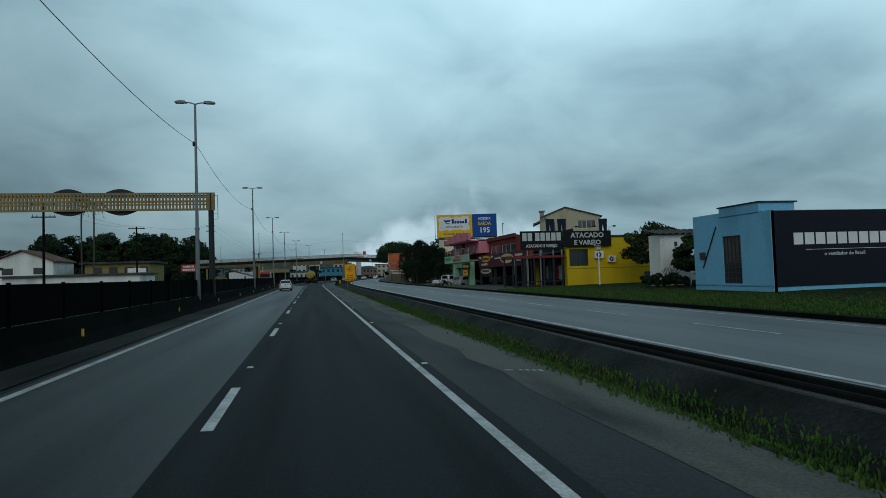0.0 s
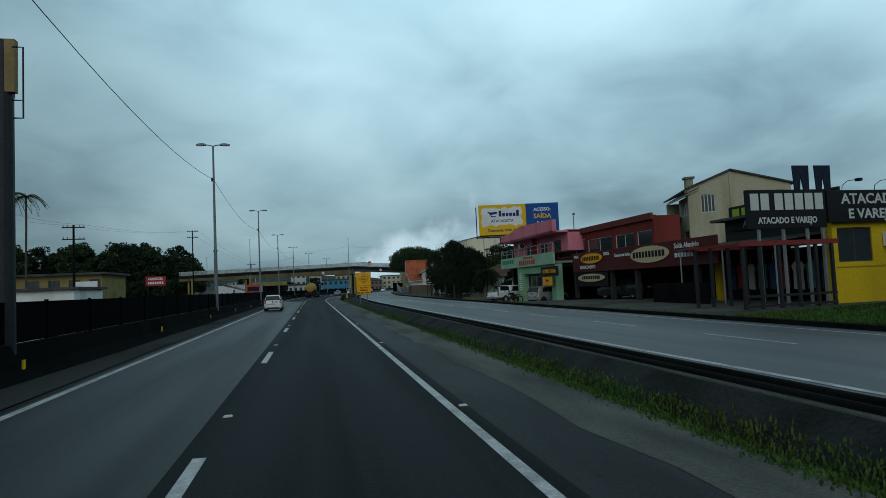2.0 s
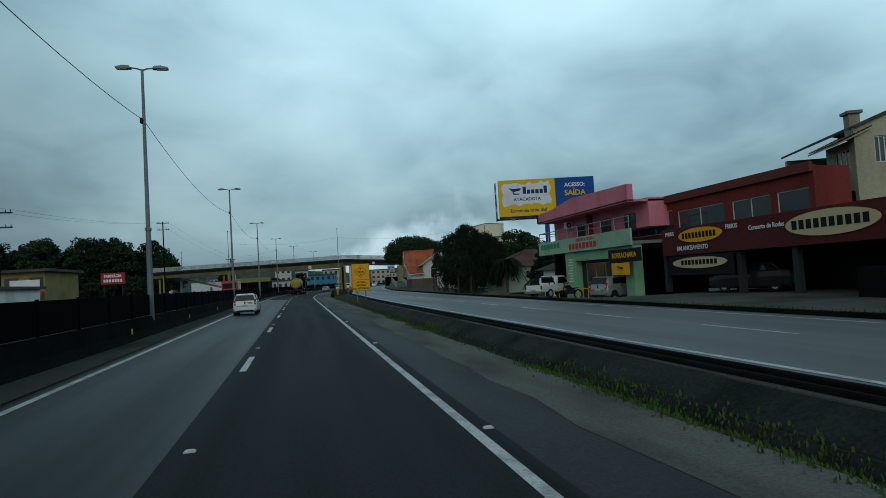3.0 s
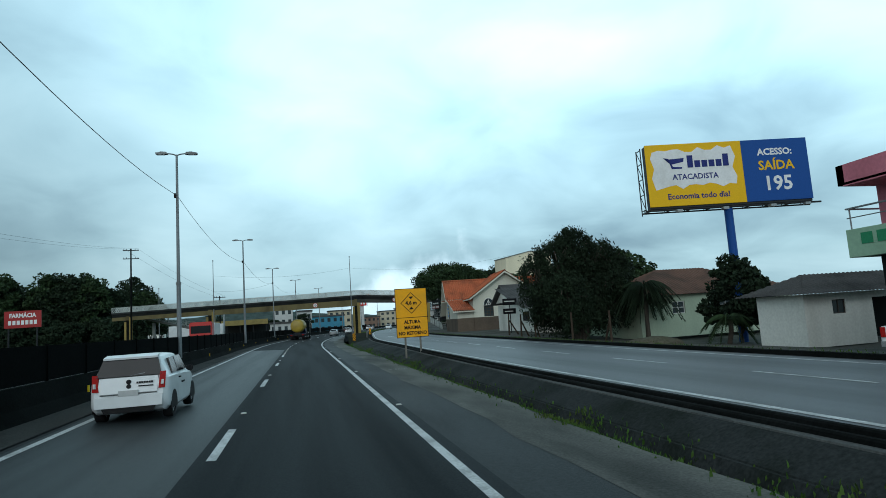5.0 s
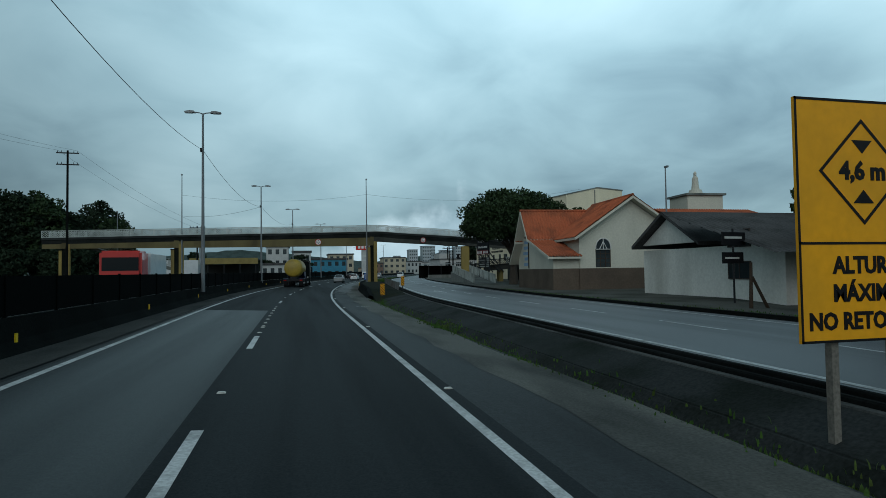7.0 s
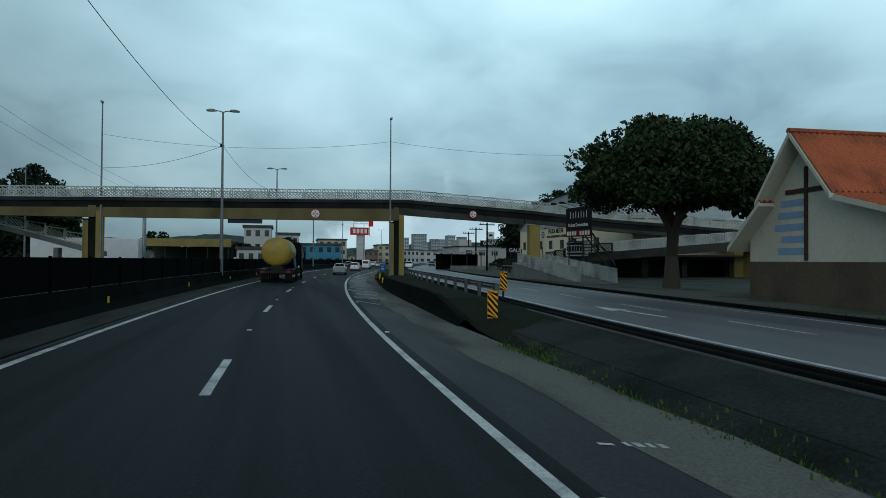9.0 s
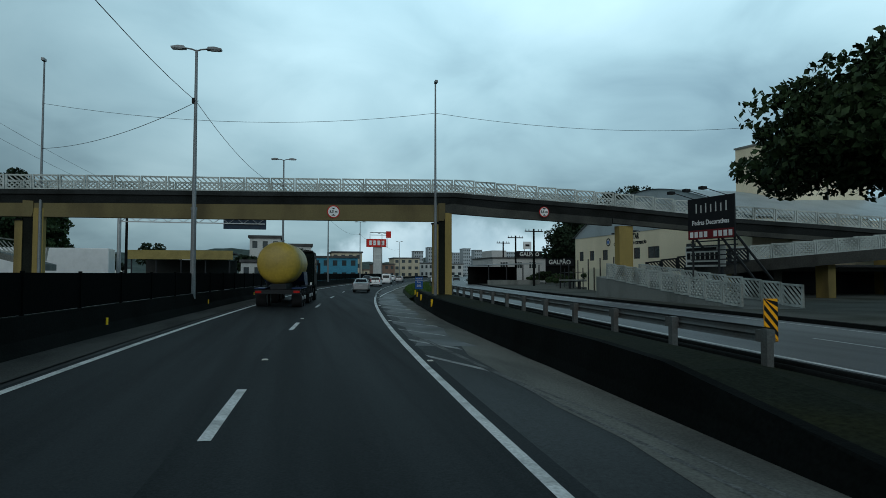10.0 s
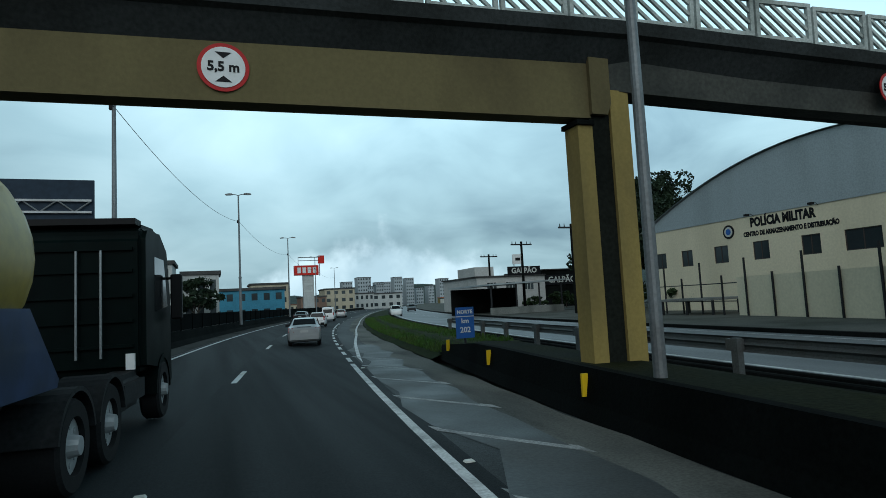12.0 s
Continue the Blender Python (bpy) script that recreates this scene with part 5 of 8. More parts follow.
oval(fb, 69.9, 3.45, 1.75, 0.38, SIGN_YELLOW); bars(fb, BLACK, "x", -0.055, [(68.6 + 0.28 * i, 68.78 + 0.28 * i, 3.3, 3.6) for i in range(10)])


def wx(txt, size, m, parent, x, y, z, bold=0.006, squash=0.9):
    """Lettering on a wall that faces the road (towards -x)."""
    return words(txt, size, m, parent, pose(x, y, z, 90, 0, -90), 0.006, bold=bold, squash=squash)


wx("Solda Alumínio", 0.42, WHITE, fb, -0.01, 58.1, 3.6)
bars(fb, WHITE, "x", -0.012, [(57.2 + 0.3 * i, 57.42 + 0.3 * i, 2.95, 3.2) for i in range(7)])
wx("PNEUS", 0.3, WHITE, fb, -0.01, 72.5, 3.65); wx("FREIOS", 0.3, WHITE, fb, -0.01, 67.5, 3.65)
wx("BALANCEAMENTO", 0.34, WHITE, fb, -0.01, 70.6, 2.8)
wx("Conserto de Rodas", 0.3, WHITE, fb, -0.01, 65.3, 3.45)
t2 = thing("hanging_sign", "dark hanging sign with a yellow oval badge", "shop sign", (20.32, 0, 0))
plain("board", t2, BLACK, (0, 67.6, 1.35), (0.08, 72.8, 2.4)); oval(t2, 70.2, 2.0, 2.2, 0.3, CREAM)
bars(t2, BLACK, "x", -0.055, [(68.7 + 0.3 * i, 68.9 + 0.3 * i, 1.9, 2.15) for i in range(10)])
wall_low = thing("graffiti_wall", "low dark wall with worn painted marks", "wall", (0, 0, 0))
plain("wall", wall_low, CONC_DARK, (19.2, 55.2, 0.4), (19.5, 60.0, 1.5))
jb = thing("clothes_banner", "black shop banner with green and white letters", "shop sign", (22.6, 0, 0))
plain("board", jb, SIGN_BLACK, (0, 50.2, 4.2), (0.12, 57.4, 5.55))
GREENY = mat("letter_lime", (0.3, 0.42, 0.04), 0.6, var=0.1)
bars(jb, GREENY, "x", -0.005, [(57.1 - 0.75 * i - 0.55, 57.1 - 0.75 * i - (0.0 if i != 2 else 0.4), 4.85, 5.4) for i in range(8)])
wx("ATACADO E VAREJO", 0.5, WHITE, jb, -0.005, 54.2, 4.5)

# pink and green corner shop with the balcony
PINK = mat("render_pink", (0.66, 0.22, 0.28), 0.85, var=0.08, scale=2, dirt=(0.45, 0.14, 0.18), dirt_amt=0.7, streak=0.3)
GREENP = mat("render_mint", (0.22, 0.42, 0.26), 0.85, var=0.08, scale=2, dirt=(0.14, 0.27, 0.17), dirt_amt=0.6)
MINT_BAND = mat("balcony_band_mint", (0.32, 0.5, 0.36), 0.8, var=0.07, scale=2, dirt=(0.22, 0.33, 0.23), dirt_amt=0.7)
RED_LET = mat("letter_red", (0.45, 0.05, 0.04), 0.6, var=0.1)
GRN_LET = mat("letter_green", (0.03, 0.25, 0.12), 0.6, var=0.1)
cs = thing("corner_shop", "pink upper storey and mint ground floor of a corner shop", "building", (0, 0, 0))
plain("upper_wall", cs, PINK, (21.0, 75.5, 4.4), (33, 89.6, 6.2))
bm = B(); prism(bm, [(75.5, 6.0), (89.9, 6.0), (89.9, 6.75), (87.0, 6.8), (83.5, 7.25), (75.5, 7.05)], 19.6, 20.0, "x"); part("parapet", bm, PINK, cs)
bm = B(); prism(bm, [(19.6, 6.0), (19.6, 6.75), (33, 6.75), (33, 6.0)], 89.6, 89.9); part("parapet", bm, PINK, cs)
plain("eaves_slab", cs, PINK, (19.6, 75.5, 5.95), (33, 89.7, 6.1))
plain("balcony_slab", cs, CONC, (19.65, 75.5, 3.35), (33, 89.75, 3.55))
plain("balcony_band", cs, MINT_BAND, (19.55, 75.4, 3.3), (19.68, 89.8, 4.33)); plain("balcony_band", cs, MINT_BAND, (19.68, 89.68, 3.3), (28, 89.8, 4.33))
for y in np.arange(75.6, 89.8, 1.75):
    bm = B(); cyl(bm, (19.62, y, 4.3), (19.62, y, 5.1), 0.03, n=6); part("baluster", bm, STEEL, cs)
bm = B(); tube(bm, [(19.62, 75.5, 5.1), (19.62, 89.74, 5.1), (28, 89.74, 5.1)], 0.035); tube(bm, [(19.62, 75.5, 4.75), (19.62, 89.74, 4.75)], 0.02); part("handrail", bm, STEEL, cs)
for y in (77.0, 80.2, 84.0):
    window(cs, "x", 20.97, y, y + 1.3, 4.45, 5.4, 2, 1, FRAME_D, None, 0.0)
bars(cs, GRN_LET, "x", 19.54, [(89.2 - 0.62 * i - 0.45, 89.2 - 0.62 * i, 3.75, 4.15) for i in range(6)])
wx("ASSISTÊNCIA TÉCNICA", 0.3, RED_LET, cs, 19.54, 81.4, 4.1)
bars(cs, RED_LET, "x", 19.54, [(84.0 - 0.55 * i - 0.4, 84.0 - 0.55 * i, 3.5, 3.9) for i in range(8)])
# black end wall and rear wall paint in the workshop's darkness
plain("column", cs, GREENP, (19.75, 83.6, -0.7), (20.6, 85.2, 3.35)); plain("column", cs, GREENP, (19.75, 75.6, -0.4), (20.4, 76.6, 3.35)); plain("end_wall", cs, BLACK, (20.75, 89.3, -0.7), (30, 89.6, 3.35), "workshop wall coloured black as if unlit")
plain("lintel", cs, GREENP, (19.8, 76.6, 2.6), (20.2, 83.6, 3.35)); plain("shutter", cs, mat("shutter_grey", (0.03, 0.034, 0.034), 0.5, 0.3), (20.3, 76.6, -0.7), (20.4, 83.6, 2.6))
plain("rear_wall", cs, BLACK, (24.5, 75.5, -0.7), (24.8, 89.6, 3.35), "workshop wall coloured black as if unlit")
window(cs, "x", 20.2, 77.2, 82.8, 0.5, 2.4, 4, 1, STEEL)
for k in range(9):
    plain("notice", cs, WHITE, (19.735, 84.0, 2.7 - 0.2 * k), (19.75, 84.0 + 0.55 + 0.1 * (k % 3), 2.78 - 0.2 * k))
bt = thing("tyre_repair_sign", "yellow and black tyre repair sign board", "shop sign", (19.3, 76.2, 0))
plain("board", bt, BLACK, (0, -2.2, 2.3), (0.06, 1.6, 3.1)); wx("BORRACHARIA", 0.46, SIGN_YELLOW, bt, -0.01, -0.3, 2.7); plain("price_board", bt, SIGN_YELLOW, (0, -0.8, 1.5), (0.06, 1.2, 2.25))
wx("Pneus", 0.3, BLACK, bt, -0.01, 0.2, 1.95)
bm = B(); cyl(bm, (0.1, 1.4, -0.1), (0.1, 1.4, 3.0), 0.04); part("post", bm, STEEL, bt)
aircon(20.8, 86.5, 5.5, 0.7)
for y in (84.2, 81.0):
    t = thing("hoop_rail", "yellow painted steel hoop on the kerb", "hoop", (18.6, y, lot(18.6, y)), group="hoops")
    bm = B(); tube(bm, [(0, 0, 0), (0, 0, 0.75), (0, -1.5, 0.75), (0, -1.5, 0)], 0.04); part("hoop", bm, SIGN_YELLOW, t)

# billboard on its blue column
BB_BLUE = mat("billboard_blue", (0.01, 0.07, 0.28), 0.5, var=0.06)
BB_Y = mat("billboard_yellow", (0.78, 0.45, 0.01), 0.5, var=0.05)
bb = thing("billboard", "large yellow and blue billboard on a blue steel column", "billboard", (26.75, 104.6, 0.4), -10.7)
plain("back_box", bb, DARK_METAL, (-5.0, 0.05, 7.7), (5.65, 0.6, 11.85))
plain("yellow_sheet", bb, BB_Y, (-5.05, 0.0, 7.85), (1.3, 0.05, 11.9)); plain("blue_sheet", bb, BB_BLUE, (1.3, 0.0, 7.85), (5.7, 0.05, 11.9))
bm = B()
rr = random.Random(3)
up_ = [(-4.6 + 5.2 * i / 12, 11.5 + rr.uniform(-0.18, 0.18)) for i in range(13)]
dn_ = [(0.75 - 5.3 * i / 12, 9.1 + rr.uniform(-0.2, 0.2)) for i in range(13)]
prism(bm, up_ + [(0.85, 10.9), (0.6, 10.2), (0.85, 9.6)] + dn_ + [(-4.75, 9.7), (-4.55, 10.3), (-4.75, 11.0)], -0.008, -0.001); part("torn_white_patch", bm, WHITE, bb)
NAVYL = mat("letter_navy", (0.02, 0.03, 0.16), 0.5)
bars(bb, NAVYL, "y", -0.012, [(-2.35 + 0.47 * i, -1.98 + 0.47 * i, 10.3, 10.75 + (0.35 if i in (0, 5) else 0.0)) for i in range(6)])
bm = B(); prism(bm, [(-3.9, 11.0), (-3.6, 10.95), (-3.4, 10.25), (-2.75, 10.25), (-2.7, 10.35), (-3.3, 10.4), (-3.4, 10.55), (-2.6, 10.7), (-2.55, 10.95), (-3.5, 10.9)], -0.02, -0.012); part("cart_mark", bm, NAVYL, bb)
words("ATACADISTA", 0.5, NAVYL, bb, face(-1.9, -0.012, 9.7), 0.004, bold=0.01)
words("Economia todo dia!", 0.52, NAVYL, bb, face(-1.8, -0.004, 8.45), 0.004, bold=0.012)
words("ACESSO:", 0.6, WHITE, bb, face(3.5, -0.004, 11.05), 0.004, bold=0.02)
words("SAÍDA", 0.85, BB_Y, bb, face(3.5, -0.004, 10.15), 0.004, bold=0.02); words("195", 1.3, WHITE, bb, face(3.5, -0.004, 8.95), 0.004, bold=0.03)
bm = B(); cyl(bm, (0.25, 0.5, -1.1), (0.25, 0.5, 7.8), 0.28, 0.26, 16); part("column", bm, BB_BLUE, bb)
bm = B(); tube(bm, [(-5.5, -0.35, 7.55), (5.9, -0.35, 7.55)], 0.06); tube(bm, [(-5.4, 0.6, 7.55), (5.8, 0.6, 7.55)], 0.05)
for i in range(9):
    x = -5.2 + 1.3 * i
    tube(bm, [(x, -0.35, 7.55), (x, 0.6, 7.55), (x, 0.6, 7.8)], 0.04)
part("catwalk", bm, DARK_METAL, bb)
bm = B()
for z in (7.7, 8.7, 9.7, 10.7, 11.6):
    tube(bm, [(-5.35, 0.0, z), (-5.35, 0.7, z)], 0.03); tube(bm, [(-5.35, 0.0, z), (-5.35, 0.7, min(11.6, z + 1))], 0.025)
tube(bm, [(-5.35, 0.0, 7.4), (-5.35, 0.0, 11.7)], 0.035); tube(bm, [(-5.35, 0.7, 7.4), (-5.35, 0.7, 11.7)], 0.035)
part("side_truss", bm, DARK_METAL, bb)
for x in (-3.5, -0.6, 2.4, 4.6):
    bm = B(); tube(bm, [(x, -0.3, 7.55), (x - 0.3, -1.3, 7.35)], 0.025); box(bm, (x - 0.5, -1.5, 7.25), (x - 0.15, -1.2, 7.4)); part("floodlight", bm, STEEL, bb)

# two low houses under the billboard
MINTW = mat("render_pale_green", (0.42, 0.5, 0.38), 0.88, var=0.08, scale=2, dirt=(0.3, 0.36, 0.27), dirt_amt=0.7, streak=0.3)


def hip_roof(parent, x0, x1, y0, y1, z0, h, m, over=0.5, pitch=0.28):
    x0, x1, y0, y1 = x0 - over, x1 + over, y0 - over, y1 + over
    r = min(x1 - x0, y1 - y0) / 2
    if x1 - x0 > y1 - y0:
        ra, rb = Vector((x0 + r, (y0 + y1) / 2, z0 + h)), Vector((x1 - r, (y0 + y1) / 2, z0 + h))
    else:
        ra, rb = Vector(((x0 + x1) / 2, y0 + r, z0 + h)), Vector(((x0 + x1) / 2, y1 - r, z0 + h))
    c = [Vector(p) for p in ((x0, y0, z0), (x1, y0, z0), (x1, y1, z0), (x0, y1, z0))]
    along = x1 - x0 > y1 - y0
    sides = [(c[0], c[1], rb, ra), (c[1], c[2], rb, rb), (c[2], c[3], ra, rb), (c[3], c[0], ra, ra)] if along else [(c[0], c[1], ra, ra), (c[1], c[2], rb, ra), (c[2], c[3], rb, rb), (c[3], c[0], ra, rb)]
    for a, b, tb, ta in sides:
        bm = B()
        n = max(8, int((b - a).length / pitch * 2))
        last = None
        for i in range(n + 1):
            f_ = i / n
            lo, hi = a.lerp(b, f_), None
            w0, w1 = (ta - a).dot((b - a).normalized()), (tb - a).dot((b - a).normalized())
            s = f_ * (b - a).length
            k = 1.0
            if s < w0 and w0 > 0:
                k = s / w0
            elif s > w1 and (b - a).length > w1:
                k = ((b - a).length - s) / ((b - a).length - w1)
            up = ta.lerp(tb, min(1, max(0, (s - w0) / (w1 - w0)))) if abs(w1 - w0) > 1e-6 else ta
            foot = lo
            topp = Vector((lo.x, lo.y, 0)).lerp(Vector((lo.x, lo.y, 0)), 0)
            d = (up - a) - (b - a).normalized() * (up - a).dot((b - a).normalized())
            hi = lo + d * k
            bump_ = 0.05 * (i % 2)
            row = [bm.verts.new(lo + Vector((0, 0, bump_))), bm.verts.new(lo.lerp(hi, 0.5) + Vector((0, 0, bump_))), bm.verts.new(hi + Vector((0, 0, bump_)))]
            if last:
                bm.faces.new([last[0], row[0], row[1], last[1]]); bm.faces.new([last[1], row[1], row[2], last[2]])
            last = row
        part("roof_slope", bm, m, parent)


h1 = thing("low_house", "small white house with a dark fibre-cement roof and open garage", "house", (0, 0, -0.95))
part("front_wall", wall_with_holes("y", 97.0, 24.2, 36, 0.4, 3.05, [(25.9, 26.7, 2.0, 2.7), (28.4, 33.0, 0.4, 2.7)]), WHITE_WALL, h1)
window(h1, "y", 97.0, 25.9, 26.7, 2.0, 2.7, 2, 1, FRAME_D)
# black sheet behind the garage opening paints its darkness
plain("side_wall", h1, WHITE_WALL, (24.2, 97.2, 0.4), (24.4, 100.2, 3.05)); plain("garage_back", h1, BLACK, (28.0, 100.5, 0.4), (34, 100.7, 3.0), "black sheet for the dark garage interior")
hip_roof(h1, 24.2, 37.5, 97.0, 100.8, 3.05, 1.05, ROOF_GREY, 0.55)
h2 = thing("tiled_house", "pale green house with an old dark tile roof", "house", (0, 0, -0.75))
part("front_wall", wall_with_holes("y", 112.0, 24.2, 37.5, 0.4, 3.5, [(26.9, 28.0, 2.1, 3.0), (31.0, 32.0, 2.0, 3.0)]), MINTW, h2)
for a in (26.9, 31.0):
    window(h2, "y", 112.0, a, a + 1.05, 2.1, 3.0, 2, 2, FRAME_W)
plain("side_wall", h2, MINTW, (24.2, 112.2, 0.4), (24.4, 121, 3.5)); plain("rear_wall", h2, MINTW, (37.3, 112.2, 0.4), (37.5, 121, 3.5))
hip_roof(h2, 24.2, 37.5, 112.0, 121.0, 3.5, 2.2, TILE_OLD)

# house with the dark gabled porch, between the willow and the church
h3 = thing("gabled_house", "white house with dark gabled roofs behind a broken fence", "house", (0, 0, 0))
plain("wall", h3, WHITE_WALL, (21.2, 124.5, -0.3), (30, 136.0, 3.1))
bm = B(); prism(bm, [(130.0, 3.4), (135.6, 3.4), (132.8, 5.0)], 20.9, 21.2, "x"); part("gable", bm, WHITE_WALL, h3)
bm = B(); prism(bm, [(129.5, 3.2), (132.8, 5.1), (136.1, 3.2), (136.1, 3.4), (132.8, 5.3), (129.5, 3.4)], 20.4, 30, "x"); part("gable_roof", bm, ROOF_GREY, h3)
bm = corrugated(19.0, 31, 122.8, 130.2, 2.6, 4.75, 0.35, 0.04, "x"); part("roof", bm, ROOF_GREY, h3)
for y, z in ((126.6, 2.3), (126.6, 3.9)):
    window(h3, "x", 21.16, y, y + 1.6, z - 0.9, z, 2, 1, FRAME_D, None, 0.0)

# ---- the church ----
CHURCH = mat("render_church", (0.56, 0.55, 0.47), 0.88, var=0.07, scale=2, dirt=(0.42, 0.41, 0.35), dirt_scale=0.4, dirt_amt=0.6, streak=0.3)
BROWN = mat("render_brown_base", (0.11, 0.085, 0.065), 0.88, var=0.12, scale=2, dirt=(0.07, 0.055, 0.045), dirt_amt=0.7)
ch = thing("church", "small church with cream walls, brown base and orange tile roofs", "church", (19.5, 153.9, 0), -5)
bm = B(); prism(bm, [(0, 2.05), (0, 3.05), (-1.4, 4.35), (-1.4, 4.55), (-3.2, 6.8), (-5.0, 4.55), (-5.0, 4.35), (-9.6, 3.0), (-9.6, 2.05)], 0.0, 0.25, "x"); part("front_gable", bm, CHURCH, ch)
plain("base", ch, BROWN, (-0.03, -9.63, 0.3), (0.25, 0.0, 2.05))
plain("aisle_wall", ch, CHURCH, (0.25, -9.6, 2.05), (2.05, -9.35, 3.05)); plain("base", ch, BROWN, (0.25, -9.63, 0.3), (2.05, -9.35, 2.05))
part("window_gable", wall_with_holes("y", -9.7, 2.05, 10.35, 2.05, 4.6, [(3.36, 4.6, 2.1, 3.5)], 0.25, top=lambda u: 4.55 + 2.8 * (1 - abs(u - 6.2) / 4.15)), CHURCH, ch)
plain("base", ch, BROWN, (2.05, -9.73, 0.3), (10.35, -9.45, 2.05))
plain("transept_wall", ch, CHURCH, (2.05, -9.45, 2.05), (2.3, -4.9, 4.55)); plain("far_wall", ch, CHURCH, (0.25, -0.25, 0.3), (12, 0, 3.0)); plain("rear_wall", ch, CHURCH, (11.8, -9.45, 0.3), (12, -0.25, 4.4))
window(ch, "y", -9.7, 3.36, 4.6, 2.1, 3.5, 3, 4, WOOD_DARK)
arch = [(3.98 - 0.62 * math.cos(math.pi * i / 14), 3.5 + 0.85 * math.sin(math.pi * i / 14) ** 0.8) for i in range(15)]
bm = B(); prism(bm, arch, -9.74, -9.7); part("arch_head", bm, GLASS, ch)
bm = B()
for (xa, za), (xb, zb) in zip(arch, arch[1:]):
    cyl(bm, (xa, -9.75, za), (xb, -9.75, zb), 0.045, 0.045, 6)
for xa, za, xb, zb in ((3.98, 3.5, 3.98, 4.34), (3.67, 3.5, 3.98, 4.1), (4.29, 3.5, 3.98, 4.1), (3.4, 3.5, 4.56, 3.5)):
    cyl(bm, (xa, -9.76, za), (xb, -9.76, zb), 0.03, 0.03, 6)
part("arch_bar", bm, FRAME_W, ch, "pale tracery bars")
for ya, za, yb, zb, x0, x1 in ((-5.15, 4.5, -3.2, 7.05, -0.7, 12), (-1.25, 4.5, -3.2, 7.05, -0.7, 12), (0.55, 2.65, -1.5, 4.5, -0.7, 12), (-10.2, 2.95, -4.9, 4.5, -0.55, 2.1)):
    part("tile_slope", corrugated(x0, x1, ya, yb, za, zb, 0.26, 0.1, "x"), TILE, ch)
    bm = B(); prism(bm, [(ya, za - 0.16), (yb, zb - 0.16), (yb, zb - 0.03), (ya, za - 0.03)], x0 + 0.03, x1, "x"); part("soffit", bm, CHURCH, ch)
    bm = B(); prism(bm, [(ya, za - 0.17), (yb, zb - 0.17), (yb, zb + 0.03), (ya, za + 0.03)], x0 - 0.05, x0 + 0.02, "x"); part("barge_board", bm, CHURCH, ch)
for xa in (1.5, 10.9):
    part("tile_slope", corrugated(-10.35, -2.4, xa, 6.2, 4.4, 7.6, 0.26, 0.1, "y"), TILE, ch)
    bm = B(); prism(bm, [(xa, 4.22), (6.2, 7.42), (6.2, 7.57), (xa, 4.37)], -10.3, -3.0); part("soffit", bm, CHURCH, ch)
    bm = B(); prism(bm, [(xa, 4.2), (6.2, 7.4), (6.2, 7.6), (xa, 4.4)], -10.42, -10.34); part("barge_board", bm, CHURCH, ch)
bm = B()
for i in range(31):
    cyl(bm, (-0.75 + 0.4 * i, -3.2, 7.11), (-0.33 + 0.4 * i, -3.2, 7.13), 0.12, 0.1, 7)
for i in range(20):
    cyl(bm, (6.2, -10.4 + 0.4 * i, 7.66), (6.2, -9.98 + 0.4 * i, 7.68), 0.12, 0.1, 7)
cyl(bm, (2.2, -5.0, 4.95), (5.75, -3.25, 7.2), 0.07, 0.07, 6)
part("ridge_tiles", bm, TILE, ch)
bt_ = thing("bell_tower", "square cream bell tower with an overhanging cap", "tower", (39.4, 155.4, 0.4), -5)
plain("shaft", bt_, CHURCH, (-1.9, -1.7, 0), (1.9, 1.7, 8.75)); plain("cap", bt_, CONC, (-2.15, -1.95, 8.75), (2.15, 1.95, 8.95))
bm = B(); cyl(bm, (0, 0, 8.95), (0, 0, 9.5), .75, .6, 14); part("drum", bm, CHURCH, bt_)
bm = B()
for za, ra, zb, rb in ((0, .42, .5, .34), (.5, .34, 1.2, .3), (1.2, .3, 1.5, .12), (1.5, .15, 1.72, .16), (1.72, .16, 1.9, .08)):
    cyl(bm, (0, 0, za), (0, 0, zb), ra, rb, 12)
st_ = part("statue", bm, CHURCH)
st_.matrix_basis = pose(39.4, 155.4, 9.9)
tagged(st_, "small pale robed statue on top of the bell tower", "statue")
hl = thing("parish_hall", "long parish hall with an orange tile roof behind the church", "building", (0, 0, 0))
plain("wall", hl, CHURCH, (31.2, 147.6, 0.3), (41, 153.0, 6.2))
part("tile_slope", corrugated(31.0, 41.2, 147.0, 150.2, 6.3, 7.3, 0.26, 0.08, "x"), TILE, hl); part("tile_slope", corrugated(31.0, 41.2, 153.4, 150.2, 6.3, 7.3, 0.26, 0.08, "x"), TILE, hl)
ns = thing("garden_sign", "two dark signboards on a thin post by the pavement", "sign", (18.6, 124.6, .42), 12)
bm = B(); cyl(bm, (0, .06, 0), (0, .06, 3.3), .045, n=8); part("post", bm, DARK_METAL, ns)
plain("board", ns, SIGN_BLACK, (-.75, 0, 2.55), (.75, .05, 3.15)); plain("board", ns, SIGN_BLACK, (-.75, 0, 1.75), (.6, .05, 2.25))
bars(ns, GREYWHITE, "y", -.004, [(-.6, .5, 2.85, 2.95), (-.6, .3, 1.95, 2.03)])
cr = thing("wall_cross", "dark wooden cross on the church gable", "cross", (19.5, 153.9, 0), -5)
plain("upright", cr, WOOD_DARK, (-0.07, -3.33, 2.1), (-0.004, -3.17, 5.75)); plain("crossbar", cr, WOOD_DARK, (-0.08, -4.2, 4.75), (-0.01, -2.2, 4.92))
PALEB = mat("letter_pale_blue", (0.22, 0.34, 0.5), 0.7, var=0.1)
